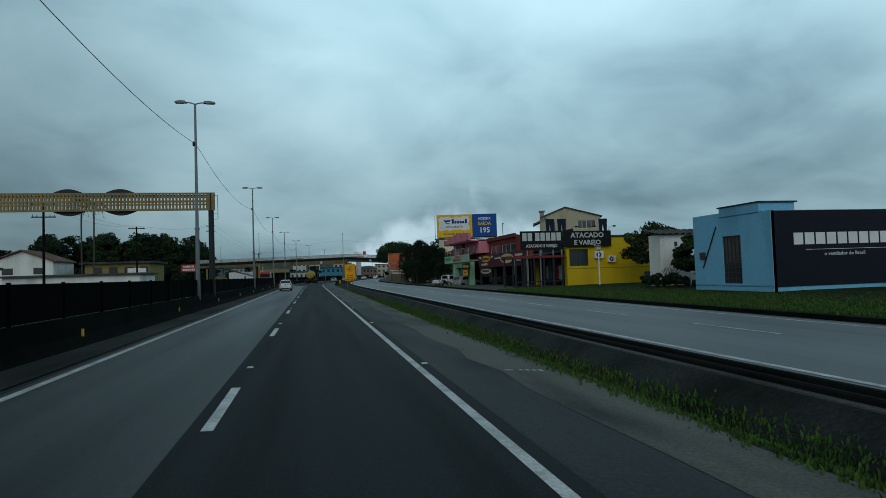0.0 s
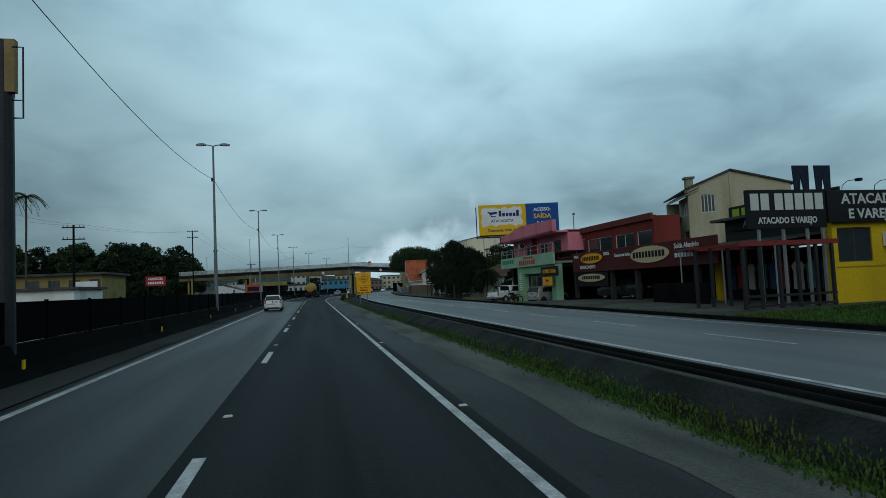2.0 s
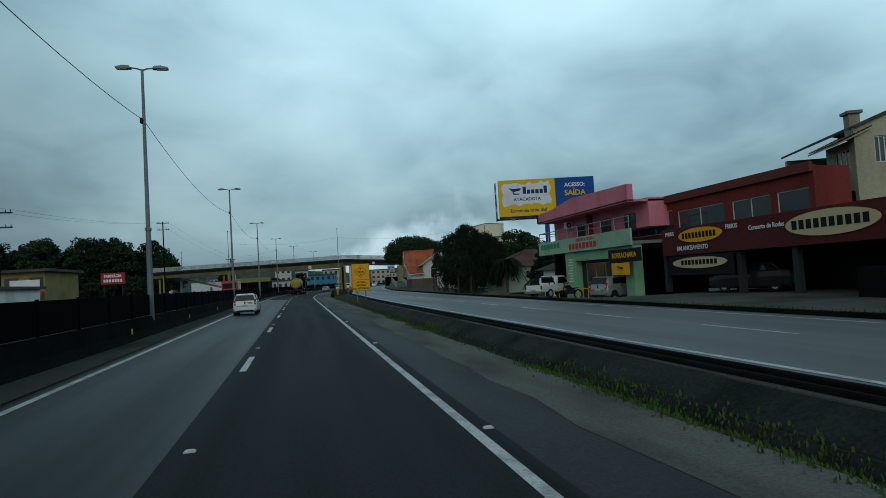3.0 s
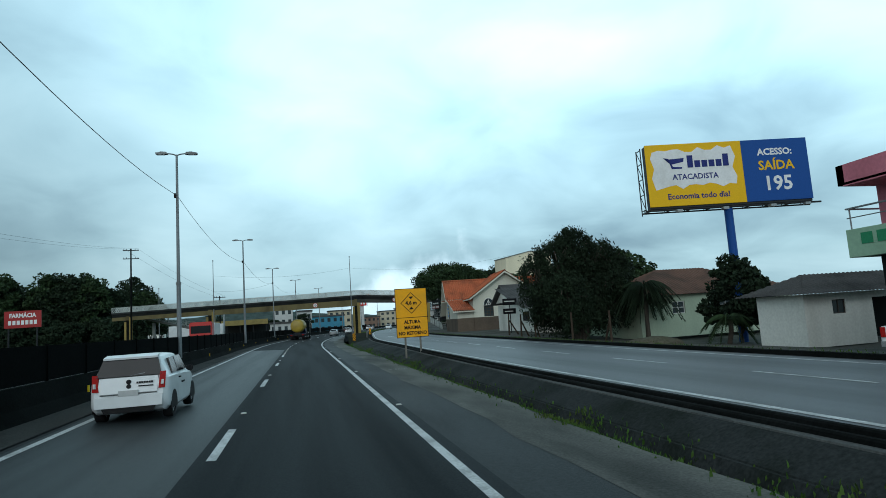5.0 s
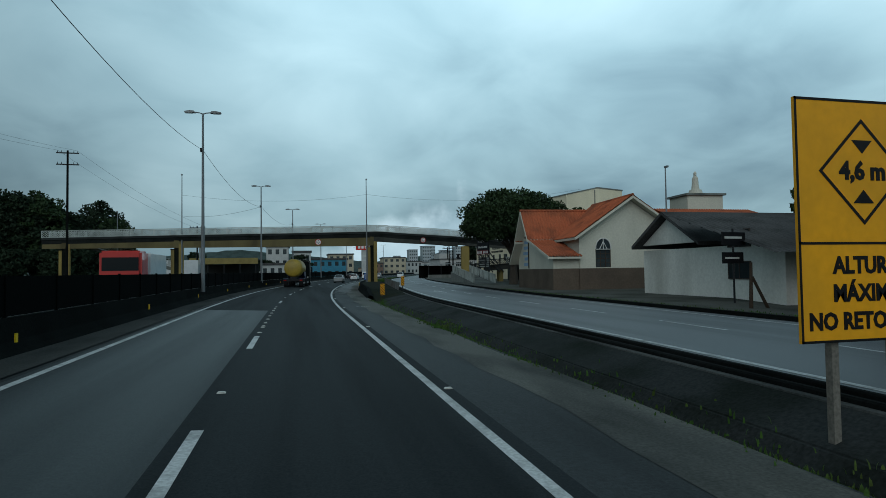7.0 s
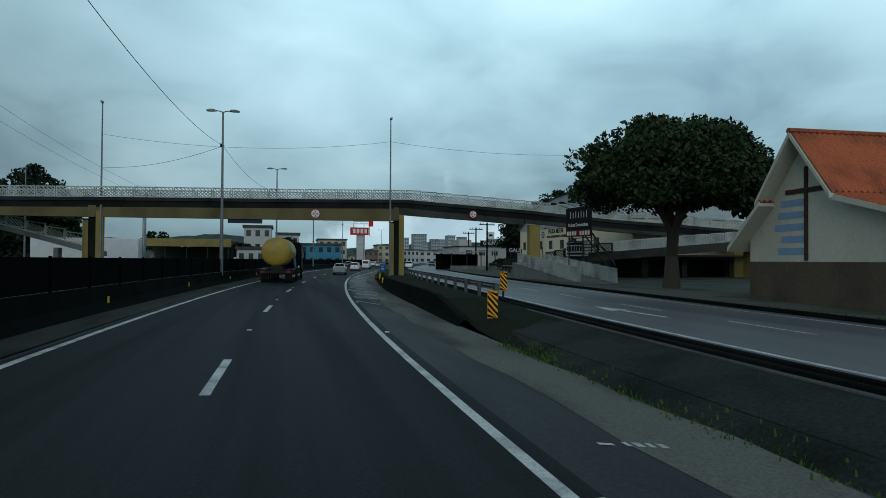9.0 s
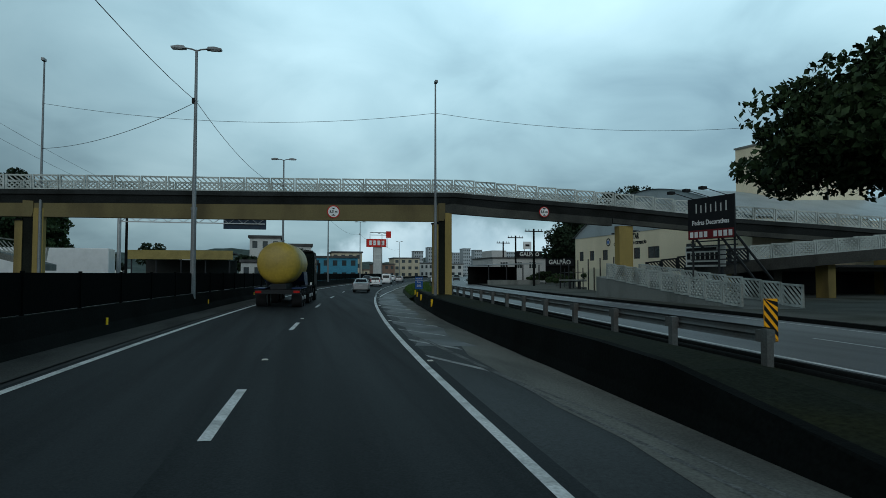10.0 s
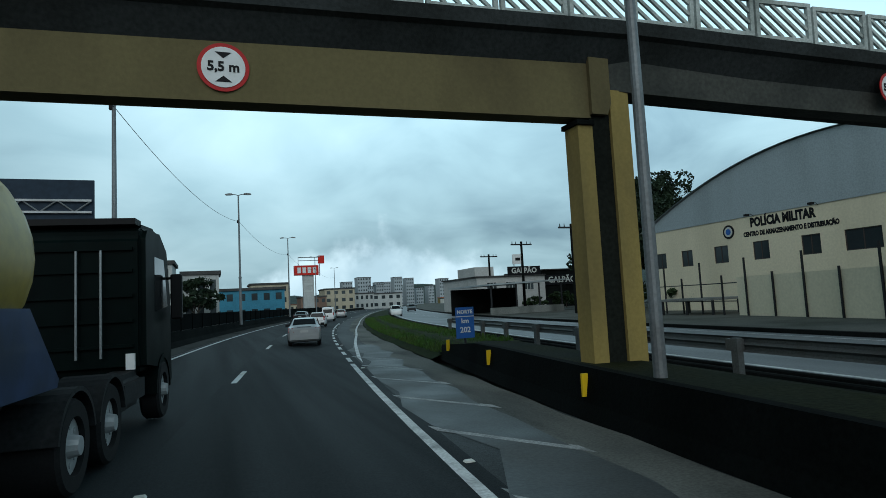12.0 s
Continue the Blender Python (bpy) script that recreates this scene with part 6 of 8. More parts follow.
pl = thing("wall_lettering", "pale blue painted lettering beside the wall cross", "lettering", (19.5, 153.9, 0), -5)
bars(pl, PALEB, "x", -0.003, [(-3.1, -1.9 + 0.18 * (k % 3), 4.25 - 0.48 * k, 4.52 - 0.48 * k) for k in range(5)], 0.01)

# ---- military police warehouse ----
MET_ROOF = mat("roof_sheet_grey", (0.36, 0.41, 0.43), 0.5, 0.25, 0.12, 3, dirt=(0.27, 0.31, 0.32), dirt_amt=0.5, streak=0.2)
pm = thing("warehouse", "cream warehouse with a curved grey sheet-metal gable", "warehouse", (0, 0, 0))
ym, half = 202.0, 15.2
arch = lambda u: 6.45 + 4.0 * math.cos(math.pi / 2 * min(1, abs(u - ym) / half)) ** 0.9
WIN = [(215.0, 216.1), (212.3, 213.4), (209.1, 210.3), (205.9, 207.1), (202.5, 203.7), (199.1, 201.1), (193.6, 195.0)]
part("front_wall", wall_with_holes("x", 34.5, ym - half, ym + half, 0.3, 6.4, [(a, b, 3.6, 4.75) for a, b in WIN]), CREAM_WALL, pm)
bm = B(); prism(bm, [(ym - half + 2 * half * i / 24, arch(ym - half + 2 * half * i / 24)) for i in range(25)] + [(ym + half, 6.4), (ym - half, 6.4)], 34.44, 34.7, "x"); part("sheet_gable", bm, MET_ROOF, pm)
bm = B()
sweep(bm, [ym - half - 0.3 + (2 * half + 0.6) * i / 28 for i in range(29)], lambda u: [(34.2, u, arch(u) + 0.06), (62, u, arch(u) + 0.06)]); part("curved_roof", bm, MET_ROOF, pm)
plain("end_wall", pm, CREAM_WALL, (34.7, ym + half - 0.2, 0.3), (62, ym + half, 6.4)); plain("end_wall", pm, CREAM_WALL, (34.7, ym - half, 0.3), (62, ym - half + 0.2, 6.4))
for a, b in WIN:
    window(pm, "x", 34.5, a, b, 3.6, 4.75, 2, 1, FRAME_D)
wx("POLÍCIA MILITAR", 0.78, BLACK, pm, 34.49, 204.9, 5.95, 0.04, 0.75); wx("CENTRO DE ARMAZENAMENTO E DISTRIBUIÇÃO", 0.4, BLACK, pm, 34.49, 204.5, 5.25, 0.025, 0.72)
for r_, m_, d_ in ((0.46, BLACK, 0.03), (0.33, GREYWHITE, 0.045), (0.2, KM_BLUE, 0.06)):
    bm = B(); cyl(bm, (34.5, 208.9, 5.6), (34.5 - d_, 208.9, 5.6), r_, r_, 24); part("emblem", bm, m_, pm)
for y in (206.8, 202.4):
    bm = B(); tube(bm, [(34.45, y, 6.35), (34.2, y, 6.5), (33.9, y, 6.45)], 0.02); box(bm, (33.75, y - 0.12, 6.35), (34.0, y + 0.12, 6.48)); part("floodlight", bm, BLACK, pm)
pf = thing("perimeter_wall", "cream boundary wall with dark fence posts", "wall", (0, 0, 0))
fence_x = lambda y: 26.0 + 0.22 * (y - 190)
bm = B(); sweep(bm, [188.4, 203.4], lambda y: [(fence_x(y), y, 0.3), (fence_x(y), y, 2.5), (fence_x(y) + 0.15, y, 2.5), (fence_x(y) + 0.15, y, 0.3)]); part("panel_wall", bm, CREAM_WALL, pf)
for k in range(13):
    y = 190.3 + 2.05 * k; x = fence_x(y) - 0.06
    bm = B(); box(bm, (x - 0.04, y - 0.04, 0.3), (x + 0.04, y + 0.04, 2.65 if k % 2 else 3.5)); part("post", bm, DARK_METAL, pf)
for z in (1.2, 2.2):
    bm = B(); tube(bm, [(fence_x(y), y, z) for y in (203.4, 209, 214.9)], 0.03); part("fence_rail", bm, DARK_METAL, pf)
lp = thing("loading_table", "low dark steel loading platform inside the fence", "platform", (30.2, 207.5, 0.3), -78)
plain("deck", lp, CONC, (-1.8, -1.4, 0.95), (1.8, 1.4, 1.1))
for x in (-1.7, 0.0, 1.7):
    for y in (-1.3, 1.3):
        bm = B(); box(bm, (x - 0.06, y - 0.06, 0), (x + 0.06, y + 0.06, 0.95)); part("leg", bm, DARK_METAL, lp)

# stone shop sign, store and silo block
tv = thing("stone_shop_sign", "black hoarding with white lettering on a steel lattice", "billboard", (23.25, 177.1, 0.4), -81)
plain("board", tv, SIGN_BLACK, (-1.68, 0, 3.65), (1.68, 0.12, 6.08))
bars(tv, GREYWHITE, "y", -0.005, [(-1.05 + 0.36 * i, -0.97 + 0.36 * i, 5.2, 5.75 - 0.1 * (i % 2)) for i in range(7)])
words("Pedras Decorativas", 0.4, WHITE, tv, face(0, -0.005, 4.62), 0.004, bold=0.008, squash=0.86); plain("phone_strip", tv, mat("strip_dark_red", (0.14, 0.012, 0.015), 0.5, var=0.1), (-1.65, -0.012, 3.67), (1.65, 0, 4.2)); bars(tv, WHITE, "y", -0.014, [(-1.5 + 0.35 * i, -1.26 + 0.35 * i, 3.77, 4.1) for i in range(9) if i != 4])
for x in (-1.5, 0.4, 1.5):
    bm = B(); tube(bm, [(x, 0.2, 0), (x, 0.2, 6.0)], 0.06); part("post", bm, DARK_METAL, tv)
    bm = B(); tube(bm, [(x, 0.25, 3.9), (x + 1.1, 1.7, 1.3)], 0.07); part("prop", bm, DARK_METAL, tv)
for k in range(6):
    z = 2.15 + 0.27 * k
    bm = B(); box(bm, (-1.6, 0.12, z), (1.75, 0.17, z + 0.07)); part("slat", bm, DARK_METAL, tv)
for x in (-1.2, 0, 1.2):
    bm = B(); tube(bm, [(x, 0.06, 6.05), (x - 0.5, -1.1, 6.45)], 0.025); box(bm, (x - 0.68, -1.4, 6.35), (x - 0.38, -1.05, 6.52)); part("floodlight", bm, BLACK, tv)
st = thing("stone_shop", "low shop with dark openings, darkened for the shade under the ramp", "building", (0, 0, 0))
# front takes the dark slab colour to paint the ramp's shade on it
part("front_wall", wall_with_holes("y", 183.6, 30, 54, 0.3, 2.5, [(30.6, 33.5, 0.3, 2.2), (34.2, 38.0, 0.3, 2.2), (38.6, 43.6, 0.3, 2.2), (46.6, 48.2, 0.9, 2.0), (49.0, 51.0, 0.3, 2.1)]), SLAB, st)
# rear and side walls are black to paint the unlit inside
plain("roof", st, ROOF_GREY, (29.6, 182.9, 2.5), (54.4, 186.5, 2.68)); plain("rear_wall", st, BLACK, (30, 186.3, 0.3), (54, 186.5, 2.5), "black wall for the unlit interior"); plain("side_wall", st, BLACK, (30, 183.8, 0.3), (30.2, 186.3, 2.5), "black wall for the unlit interior")
window(st, "y", 183.6, 46.6, 48.2, 0.9, 2.0, 2, 1, FRAME_D)
bn = thing("name_board", "white painted name board below the hoarding", "shop sign", (23.75, 178.3, 0.4), -81); plain("board", bn, GREYWHITE, (-1.5, 0, 2.05), (1.5, 0.08, 3.3)); bars(bn, BLACK, "y", -0.006, [(-1.35 + 0.36 * i, -1.09 + 0.36 * i, 2.5, 2.9) for i in range(7)]); bars(bn, BLACK, "y", -0.006, [(-1.4, 0.9, 3.0, 3.2), (-1.35, 1.1, 2.18, 2.34)])
for x in (-1.3, 1.1):
    bm = B(); box(bm, (x, 0.085, 0), (x + 0.12, 0.185, 2.3)); part("leg", bm, DARK_METAL, bn)
si = thing("concrete_silo", "tall blank cream concrete block", "tower", (45, 196, 0.4), 8)
bm = B(); prism(bm, [(-3.5, 0), (7.5, 0), (7.5, 14.6), (2.5, 14.9), (-3.5, 13.6)], -4, 1.2); part("block", bm, CREAM_WALL, si)
bm = B(); prism(bm, [(-3.6, 13.58), (2.5, 14.9), (7.6, 14.6), (7.6, 14.78), (2.5, 15.08), (-3.6, 13.76)], -4.1, 1.3); part("coping", bm, CONC, si)
plain("downpipe", si, CONC, (1.9, -4.1, 0.0), (2.05, -4.0, 14.6))

# ---- vehicles ----
RUBBER = mat("tyre_rubber", (0.015, 0.015, 0.016), 0.85, var=0.2, scale=8)
RIM = mat("wheel_rim", (0.42, 0.43, 0.44), 0.45, 0.3, 0.1)
CARGLASS = mat("car_glass", (0.008, 0.011, 0.013), 0.08, var=0.05, spec=0.32)
TAIL = mat("tail_lamp_red", (0.35, 0.012, 0.01), 0.25, var=0.05)
CLEAR = mat("lamp_clear", (0.6, 0.6, 0.6), 0.2, var=0.05)
PLATE = mat("number_plate", (0.45, 0.46, 0.46), 0.5, var=0.05)
TRIM = mat("car_black_trim", (0.015, 0.015, 0.016), 0.6, var=0.1)


def paint(name, col, metal=0.0):
    return mat(name, col, 0.35, metal, 0.03, 1, coat=0.6, dirt=[c * 0.8 for c in col], dirt_scale=1.5, dirt_amt=0.5)


def wheel(parent, x, y, r, w, n=22, truck=False):
    s = 1 if x > 0 else -1
    bm = B()
    prof = [(r * 0.62, 0.0), (r * 0.93, 0.0), (r, 0.04), (r, w - 0.04), (r * 0.93, w), (r * 0.62, w)]
    rings = []
    for rad, d in prof:
        rings.append([bm.verts.new((x - s * d, y + rad * math.cos(2 * math.pi * i / n), r + rad * math.sin(2 * math.pi * i / n))) for i in range(n)])
    for a, b in zip(rings, rings[1:] + rings[:1]):
        for i in range(n):
            bm.faces.new([a[i], a[(i + 1) % n], b[(i + 1) % n], b[i]])
    t = part("wheel", bm, RUBBER, parent, smooth=True)
    t.data.set_sharp_from_angle(angle=radians(40))
    bm = B()
    d0 = 0.06 if truck else 0.02
    cyl(bm, (x - s * d0, y, r), (x - s * (w - 0.02), y, r), r * 0.6, r * 0.63, n)
    cyl(bm, (x + s * (0.05 if truck else 0.0), y, r), (x - s * (d0 + 0.01), y, r), r * 0.2, r * 0.26, 12)
    for k in range(8 if truck else 5):
        a = 2 * math.pi * k / (8 if truck else 5)
        c = Vector((x - s * (d0 - 0.012), y + r * 0.4 * math.cos(a), r + r * 0.4 * math.sin(a)))
        cyl(bm, c, c - Vector((s * 0.03, 0, 0)), r * 0.07, r * 0.07, 6)
    part("rim", bm, RIM, t)


def car(name, label, at, yaw, L, W, st, colour, glass_rows, r=0.29, axles=(0.6, 3.0), extra=None, group="vehicles"):
    """A car from stations (y, z low, z belt, z top, half width, half width at the roof), nose along +y."""
    t = thing(name, label, "car", at, yaw, group)
    ys = [s[0] for s in st]
    cols = list(zip(*st))
    samples = sorted(set(list(np.linspace(0, L, 34)) + ys))
    bm = B()
    last = None
    for y in samples:
        zl, zb, zt, w, wr = [float(np.interp(y, ys, c)) for c in cols[1:]]
        zb = min(zb, zt - 0.03)
        half = [(w * 0.86, zl), (w * 0.97, zl + 0.09), (w, zl + 0.25 * (zb - zl)), (w, zl + 0.7 * (zb - zl)), (w * 0.975, zb - 0.02), (w * 0.95, zb)]
        ww = wr if zt > zb + 0.12 else w * 0.93
        half += [(ww * 1.02 + (w * 0.93 - ww) * 0.45, zb + 0.5 * (zt - zb)), (ww, zt - 0.05), (ww * 0.9, zt - 0.015), (ww * 0.5, zt)]
        ring = [bm.verts.new((-x, y, z)) for x, z in half] + [bm.verts.new((x, y, z)) for x, z in reversed(half)]
        if last:
            n = len(ring)
            for i in range(n):
                bm.faces.new([last[i], last[(i + 1) % n], ring[(i + 1) % n], ring[i]])
        else:
            bm.faces.new(ring)
        last = ring
    bm.faces.new(last[::-1])
    body = part("body", bm, colour, t, smooth=True)
    body.data.set_sharp_from_angle(angle=radians(28))
    for ax in axles:
        for s in (-1, 1):
            wheel(t, s * (W / 2 - 0.01), ax, r, 0.2)
            bm = B()
            prism(bm, [(ax + (r + 0.055) * math.cos(a), r + (r + 0.055) * math.sin(a)) for a in [math.pi * i / 12 for i in range(13)]] + [(ax - r - 0.05, 0.22), (ax + r + 0.05, 0.22)], s * (W / 2 + 0.004), s * (W / 2 - 0.012), "x")
            part("wheel_arch", bm, TRIM, t)
    for nm, pts, th, m in glass_rows:
        c = sum((Vector(p) for p in pts), Vector()) / len(pts)
        nrm = (Vector(pts[1]) - Vector(pts[0])).cross(Vector(pts[2]) - Vector(pts[0])).normalized()
        if nrm.dot(c - Vector((0, L / 2, 0.8))) < 0:
            nrm = -nrm
        bm = B()
        lo, hi = [bm.verts.new(Vector(p) - nrm * 0.03) for p in pts], [bm.verts.new(Vector(p) + nrm * th) for p in pts]
        bm.faces.new(lo); bm.faces.new(hi[::-1])
        for i in range(len(pts)):
            bm.faces.new([lo[i], lo[(i + 1) % len(pts)], hi[(i + 1) % len(pts)], hi[i]])
        part(nm, bm, m, t)
    if extra:
        extra(t)
    return t


def sym(pts):
    return [pts, [(-x, y, z) for x, y, z in pts]]


def small_hatch(at, yaw, colour, label, lettered=False):
    st = [(0.0, .42, .8, .86, .70, .6), (0.06, .30, .92, .98, .76, .62), (0.14, .24, .95, 1.16, .80, .62), (0.30, .2, .96, 1.38, .82, .6), (0.5, .19, .96, 1.45, .82, .59), (1.2, .18, .95, 1.48, .82, .59), (1.9, .18, .94, 1.45, .82, .58), (2.2, .18, .93, 1.33, .82, .57), (2.75, .18, .9, .98, .82, .6), (3.2, .19, .84, .88, .79, .6), (3.5, .22, .7, .75, .7, .6), (3.56, .32, .55, .62, .6, .5)]
    gl = [("rear_window", [(-.67, .04, 1.02), (.67, .04, 1.02), (.565, .225, 1.395), (-.565, .225, 1.395)], 0.02, CARGLASS), ("windscreen", [(-.66, 2.72, 1.0), (.66, 2.72, 1.0), (.5, 2.12, 1.39), (-.5, 2.12, 1.39)], 0.02, CARGLASS),
          ("tailgate", [(-.58, -0.012, .66), (.58, -0.012, .66), (.6, .03, 1.0), (-.6, .03, 1.0)], 0.012, colour), ("bumper", [(-.68, -.02, .36), (.68, -.02, .36), (.7, -.02, .6), (-.7, -.02, .6)], 0.03, colour), ("diffuser", [(-.5, -.015, .25), (.5, -.015, .25), (.55, -.02, .35), (-.55, -.02, .35)], 0.02, TRIM),
          ("spoiler", [(-.56, .17, 1.42), (.56, .17, 1.42), (.55, .42, 1.475), (-.55, .42, 1.475)], 0.015, colour),
          ("number_plate", [(-.2, -.045, .6), (.2, -.045, .6), (.2, -.04, .72), (-.2, -.04, .72)], 0.012, PLATE), ("gate_gap", [(-.58, -.02, .635), (.58, -.02, .635), (.58, -.02, .645), (-.58, -.02, .645)], 0.008, TRIM)]
    for p in sym([(.775, .58, 1.0), (.775, 1.18, 1.0), (.665, 1.15, 1.37), (.665, .68, 1.35)]) + sym([(.775, 1.24, 1.0), (.775, 2.25, 1.0), (.66, 1.98, 1.37), (.665, 1.22, 1.37)]):
        gl.append(("side_window", p, 0.02, CARGLASS))
    for p in sym([(.605, -.005, .72), (.735, .03, .72), (.75, .095, 1.08), (.63, .06, 1.08)]):
        gl.append(("tail_lamp", p, 0.03, TAIL))
    for p in sym([(.655, -.01, .80), (.705, .01, .80), (.71, .03, .9), (.665, .01, .9)]):
        gl.append(("reversing_lamp", p, 0.035, CLEAR))
    for p in sym([(.82, 1.2, .84), (.82, 1.34, .84), (.82, 1.34, .875), (.82, 1.2, .875)]):
        gl.append(("door_handle", p, 0.025, TRIM))

    def extra(t):
        for s in (-1, 1):
            bm = B(); box(bm, (min(s * .83, s * 1.0), 2.05, .95), (max(s * .83, s * 1.0), 2.16, 1.1)); bmesh.ops.bevel(bm, geom=bm.edges, offset=0.03, segments=2, affect="EDGES"); part("mirror", bm, TRIM, t)
        bm = B(); cyl(bm, (0, -.02, .9), (0, .03, .9), .05, .05, 16); part("badge", bm, TRIM, t)
        bm = B(); cyl(bm, (0, -.03, .8), (0, .02, .8), .045, .06, 12); part("gate_lock", bm, TRIM, t)
        if lettered:
            bars(t, TRIM, "y", .008, [(.16 + .05 * i, .195 + .05 * i, .855, .895) for i in range(7)], 0.03); bars(t, TRIM, "y", .0, [(.2, .5, .79, .81)], 0.03); bars(t, TRIM, "x", .815, [(1.5 + .06 * i, 1.54 + .06 * i, .7, .74) for i in range(6)], -0.02)
        bm = B(); cyl(bm, (.02, .035, 1.03), (.32, .05, 1.07), .012, n=6); part("wiper", bm, STEEL, t)
    return car("hatchback_car", label, at, yaw, 3.56, 1.64, st, colour, gl, 0.285, (0.62, 3.0), extra)


def sedan(at, yaw, colour, label):
    st = [(0.0, .40, .84, .90, .72, .6), (0.08, .28, .95, .99, .80, .64), (0.5, .22, .98, 1.03, .84, .6), (0.75, .2, .98, 1.12, .85, .6), (1.15, .2, .97, 1.40, .85, .58), (1.7, .19, .96, 1.46, .85, .58), (2.4, .19, .95, 1.43, .85, .57), (2.75, .19, .94, 1.25, .85, .57), (3.2, .19, .92, .99, .85, .6), (3.8, .2, .84, .88, .82, .6), (4.2, .24, .7, .74, .72, .6), (4.28, .34, .56, .62, .62, .5)]
    gl = [("rear_window", [(-.6, .70, 1.07), (.6, .70, 1.07), (.52, 1.12, 1.385), (-.52, 1.12, 1.385)], 0.02, CARGLASS), ("windscreen", [(-.64, 3.15, 1.01), (.64, 3.15, 1.01), (.5, 2.5, 1.39), (-.5, 2.5, 1.39)], 0.02, CARGLASS),
          ("number_plate", [(-.2, .0, .72), (.2, .0, .72), (.2, .0, .83), (-.2, .0, .83)], 0.02, PLATE), ("bumper", [(-.72, -.01, .36), (.72, -.01, .36), (.72, -.01, .6), (-.72, -.01, .6)], 0.03, colour)]
    for p in sym([(.80, 1.15, 1.01), (.80, 1.95, 1.01), (.68, 1.92, 1.37), (.68, 1.35, 1.36)]) + sym([(.80, 2.02, 1.01), (.80, 2.95, 1.01), (.67, 2.5, 1.36), (.68, 2.0, 1.37)]):
        gl.append(("side_window", p, 0.02, CARGLASS))
    for p in sym([(.52, .02, .74), (.8, .1, .74), (.8, .16, .96), (.56, .07, .96)]):
        gl.append(("tail_lamp", p, 0.03, TAIL))

    def extra(t):
        for s in (-1, 1):
            bm = B(); box(bm, (min(s * .86, s * 1.05), 2.6, .97), (max(s * .86, s * 1.05), 2.72, 1.12)); part("mirror", bm, TRIM, t)
        bm = B(); box(bm, (-.35, .06, 1.0), (.35, .1, 1.02)); part("boot_trim", bm, TRIM, t)
    return car("sedan_car", label, at, yaw, 4.28, 1.7, st, colour, gl, 0.3, (0.8, 3.35), extra)


def van(at, yaw, colour, label):
    st = [(0.0, .4, .9, 1.75, .75, .72), (0.06, .28, 1.0, 1.9, .82, .74), (0.3, .25, 1.0, 1.95, .84, .74), (2.6, .25, 1.0, 1.95, .84, .74), (3.1, .25, 1.0, 1.75, .84, .7), (3.6, .25, .95, 1.15, .84, .68), (4.1, .28, .85, .95, .78, .64), (4.2, .38, .65, .72, .7, .6)]
    gl = [("rear_window", [(-.6, -.0, 1.15), (.6, -.0, 1.15), (.6, .03, 1.65), (-.6, .03, 1.65)], 0.03, CARGLASS)] + [("tail_lamp", p, 0.03, TAIL) for p in sym([(.7, .0, .8), (.8, .05, .8), (.8, .05, 1.2), (.7, .0, 1.2)])]
    return car("delivery_van", label, at, yaw, 4.2, 1.68, st, colour, gl, 0.3, (0.7, 3.3))


WHITE_P, SILVER_P, BLACK_P, GREY_P = paint("car_white", (0.72, 0.74, 0.75)), paint("car_silver", (0.36, 0.38, 0.39), 0.5), paint("car_black", (0.02, 0.02, 0.022)), paint("car_grey", (0.12, 0.12, 0.125), 0.4)


def onroad(x, y):
    return (x + R(y), y, rz(x))


small_hatch(onroad(-3.85, 86.6), 0, WHITE_P, "white three-door hatchback with dark lettering on its tailgate", True)
sedan(onroad(0.3, 210.2), heading(212), SILVER_P, "silver four-door saloon in the driving lane")
sedan(onroad(-3.4, 258.0), heading(260), BLACK_P, "black saloon in the overtaking lane")
small_hatch(onroad(0.2, 240.0), heading(242), WHITE_P, "white hatchback far ahead in the driving lane")
van(onroad(-0.1, 262.0), heading(264), WHITE_P, "white delivery van far ahead in the driving lane")
small_hatch(onroad(0.3, 285.0), heading(286), SILVER_P, "silver hatchback far ahead in the driving lane")
small_hatch(onroad(-3.2, 300.0), heading(300), WHITE_P, "white hatchback far ahead in the overtaking lane")
small_hatch((18.3, 77.6, lot(18.9, 77.6)), -72, SILVER_P, "silver hatchback parked nose-in before the tyre shop")
sedan((22.6, 66.0, 0.43), 20, BLACK_P, "black car parked in the dark workshop")
small_hatch((R(250) + 12.5, 262, 0.3), 180 + heading(260), WHITE_P, "white hatchback coming along the side road")
sedan((R(300) + 14.0, 300, 0.3), 180 + heading(300), BLACK_P, "black saloon coming along the side road")

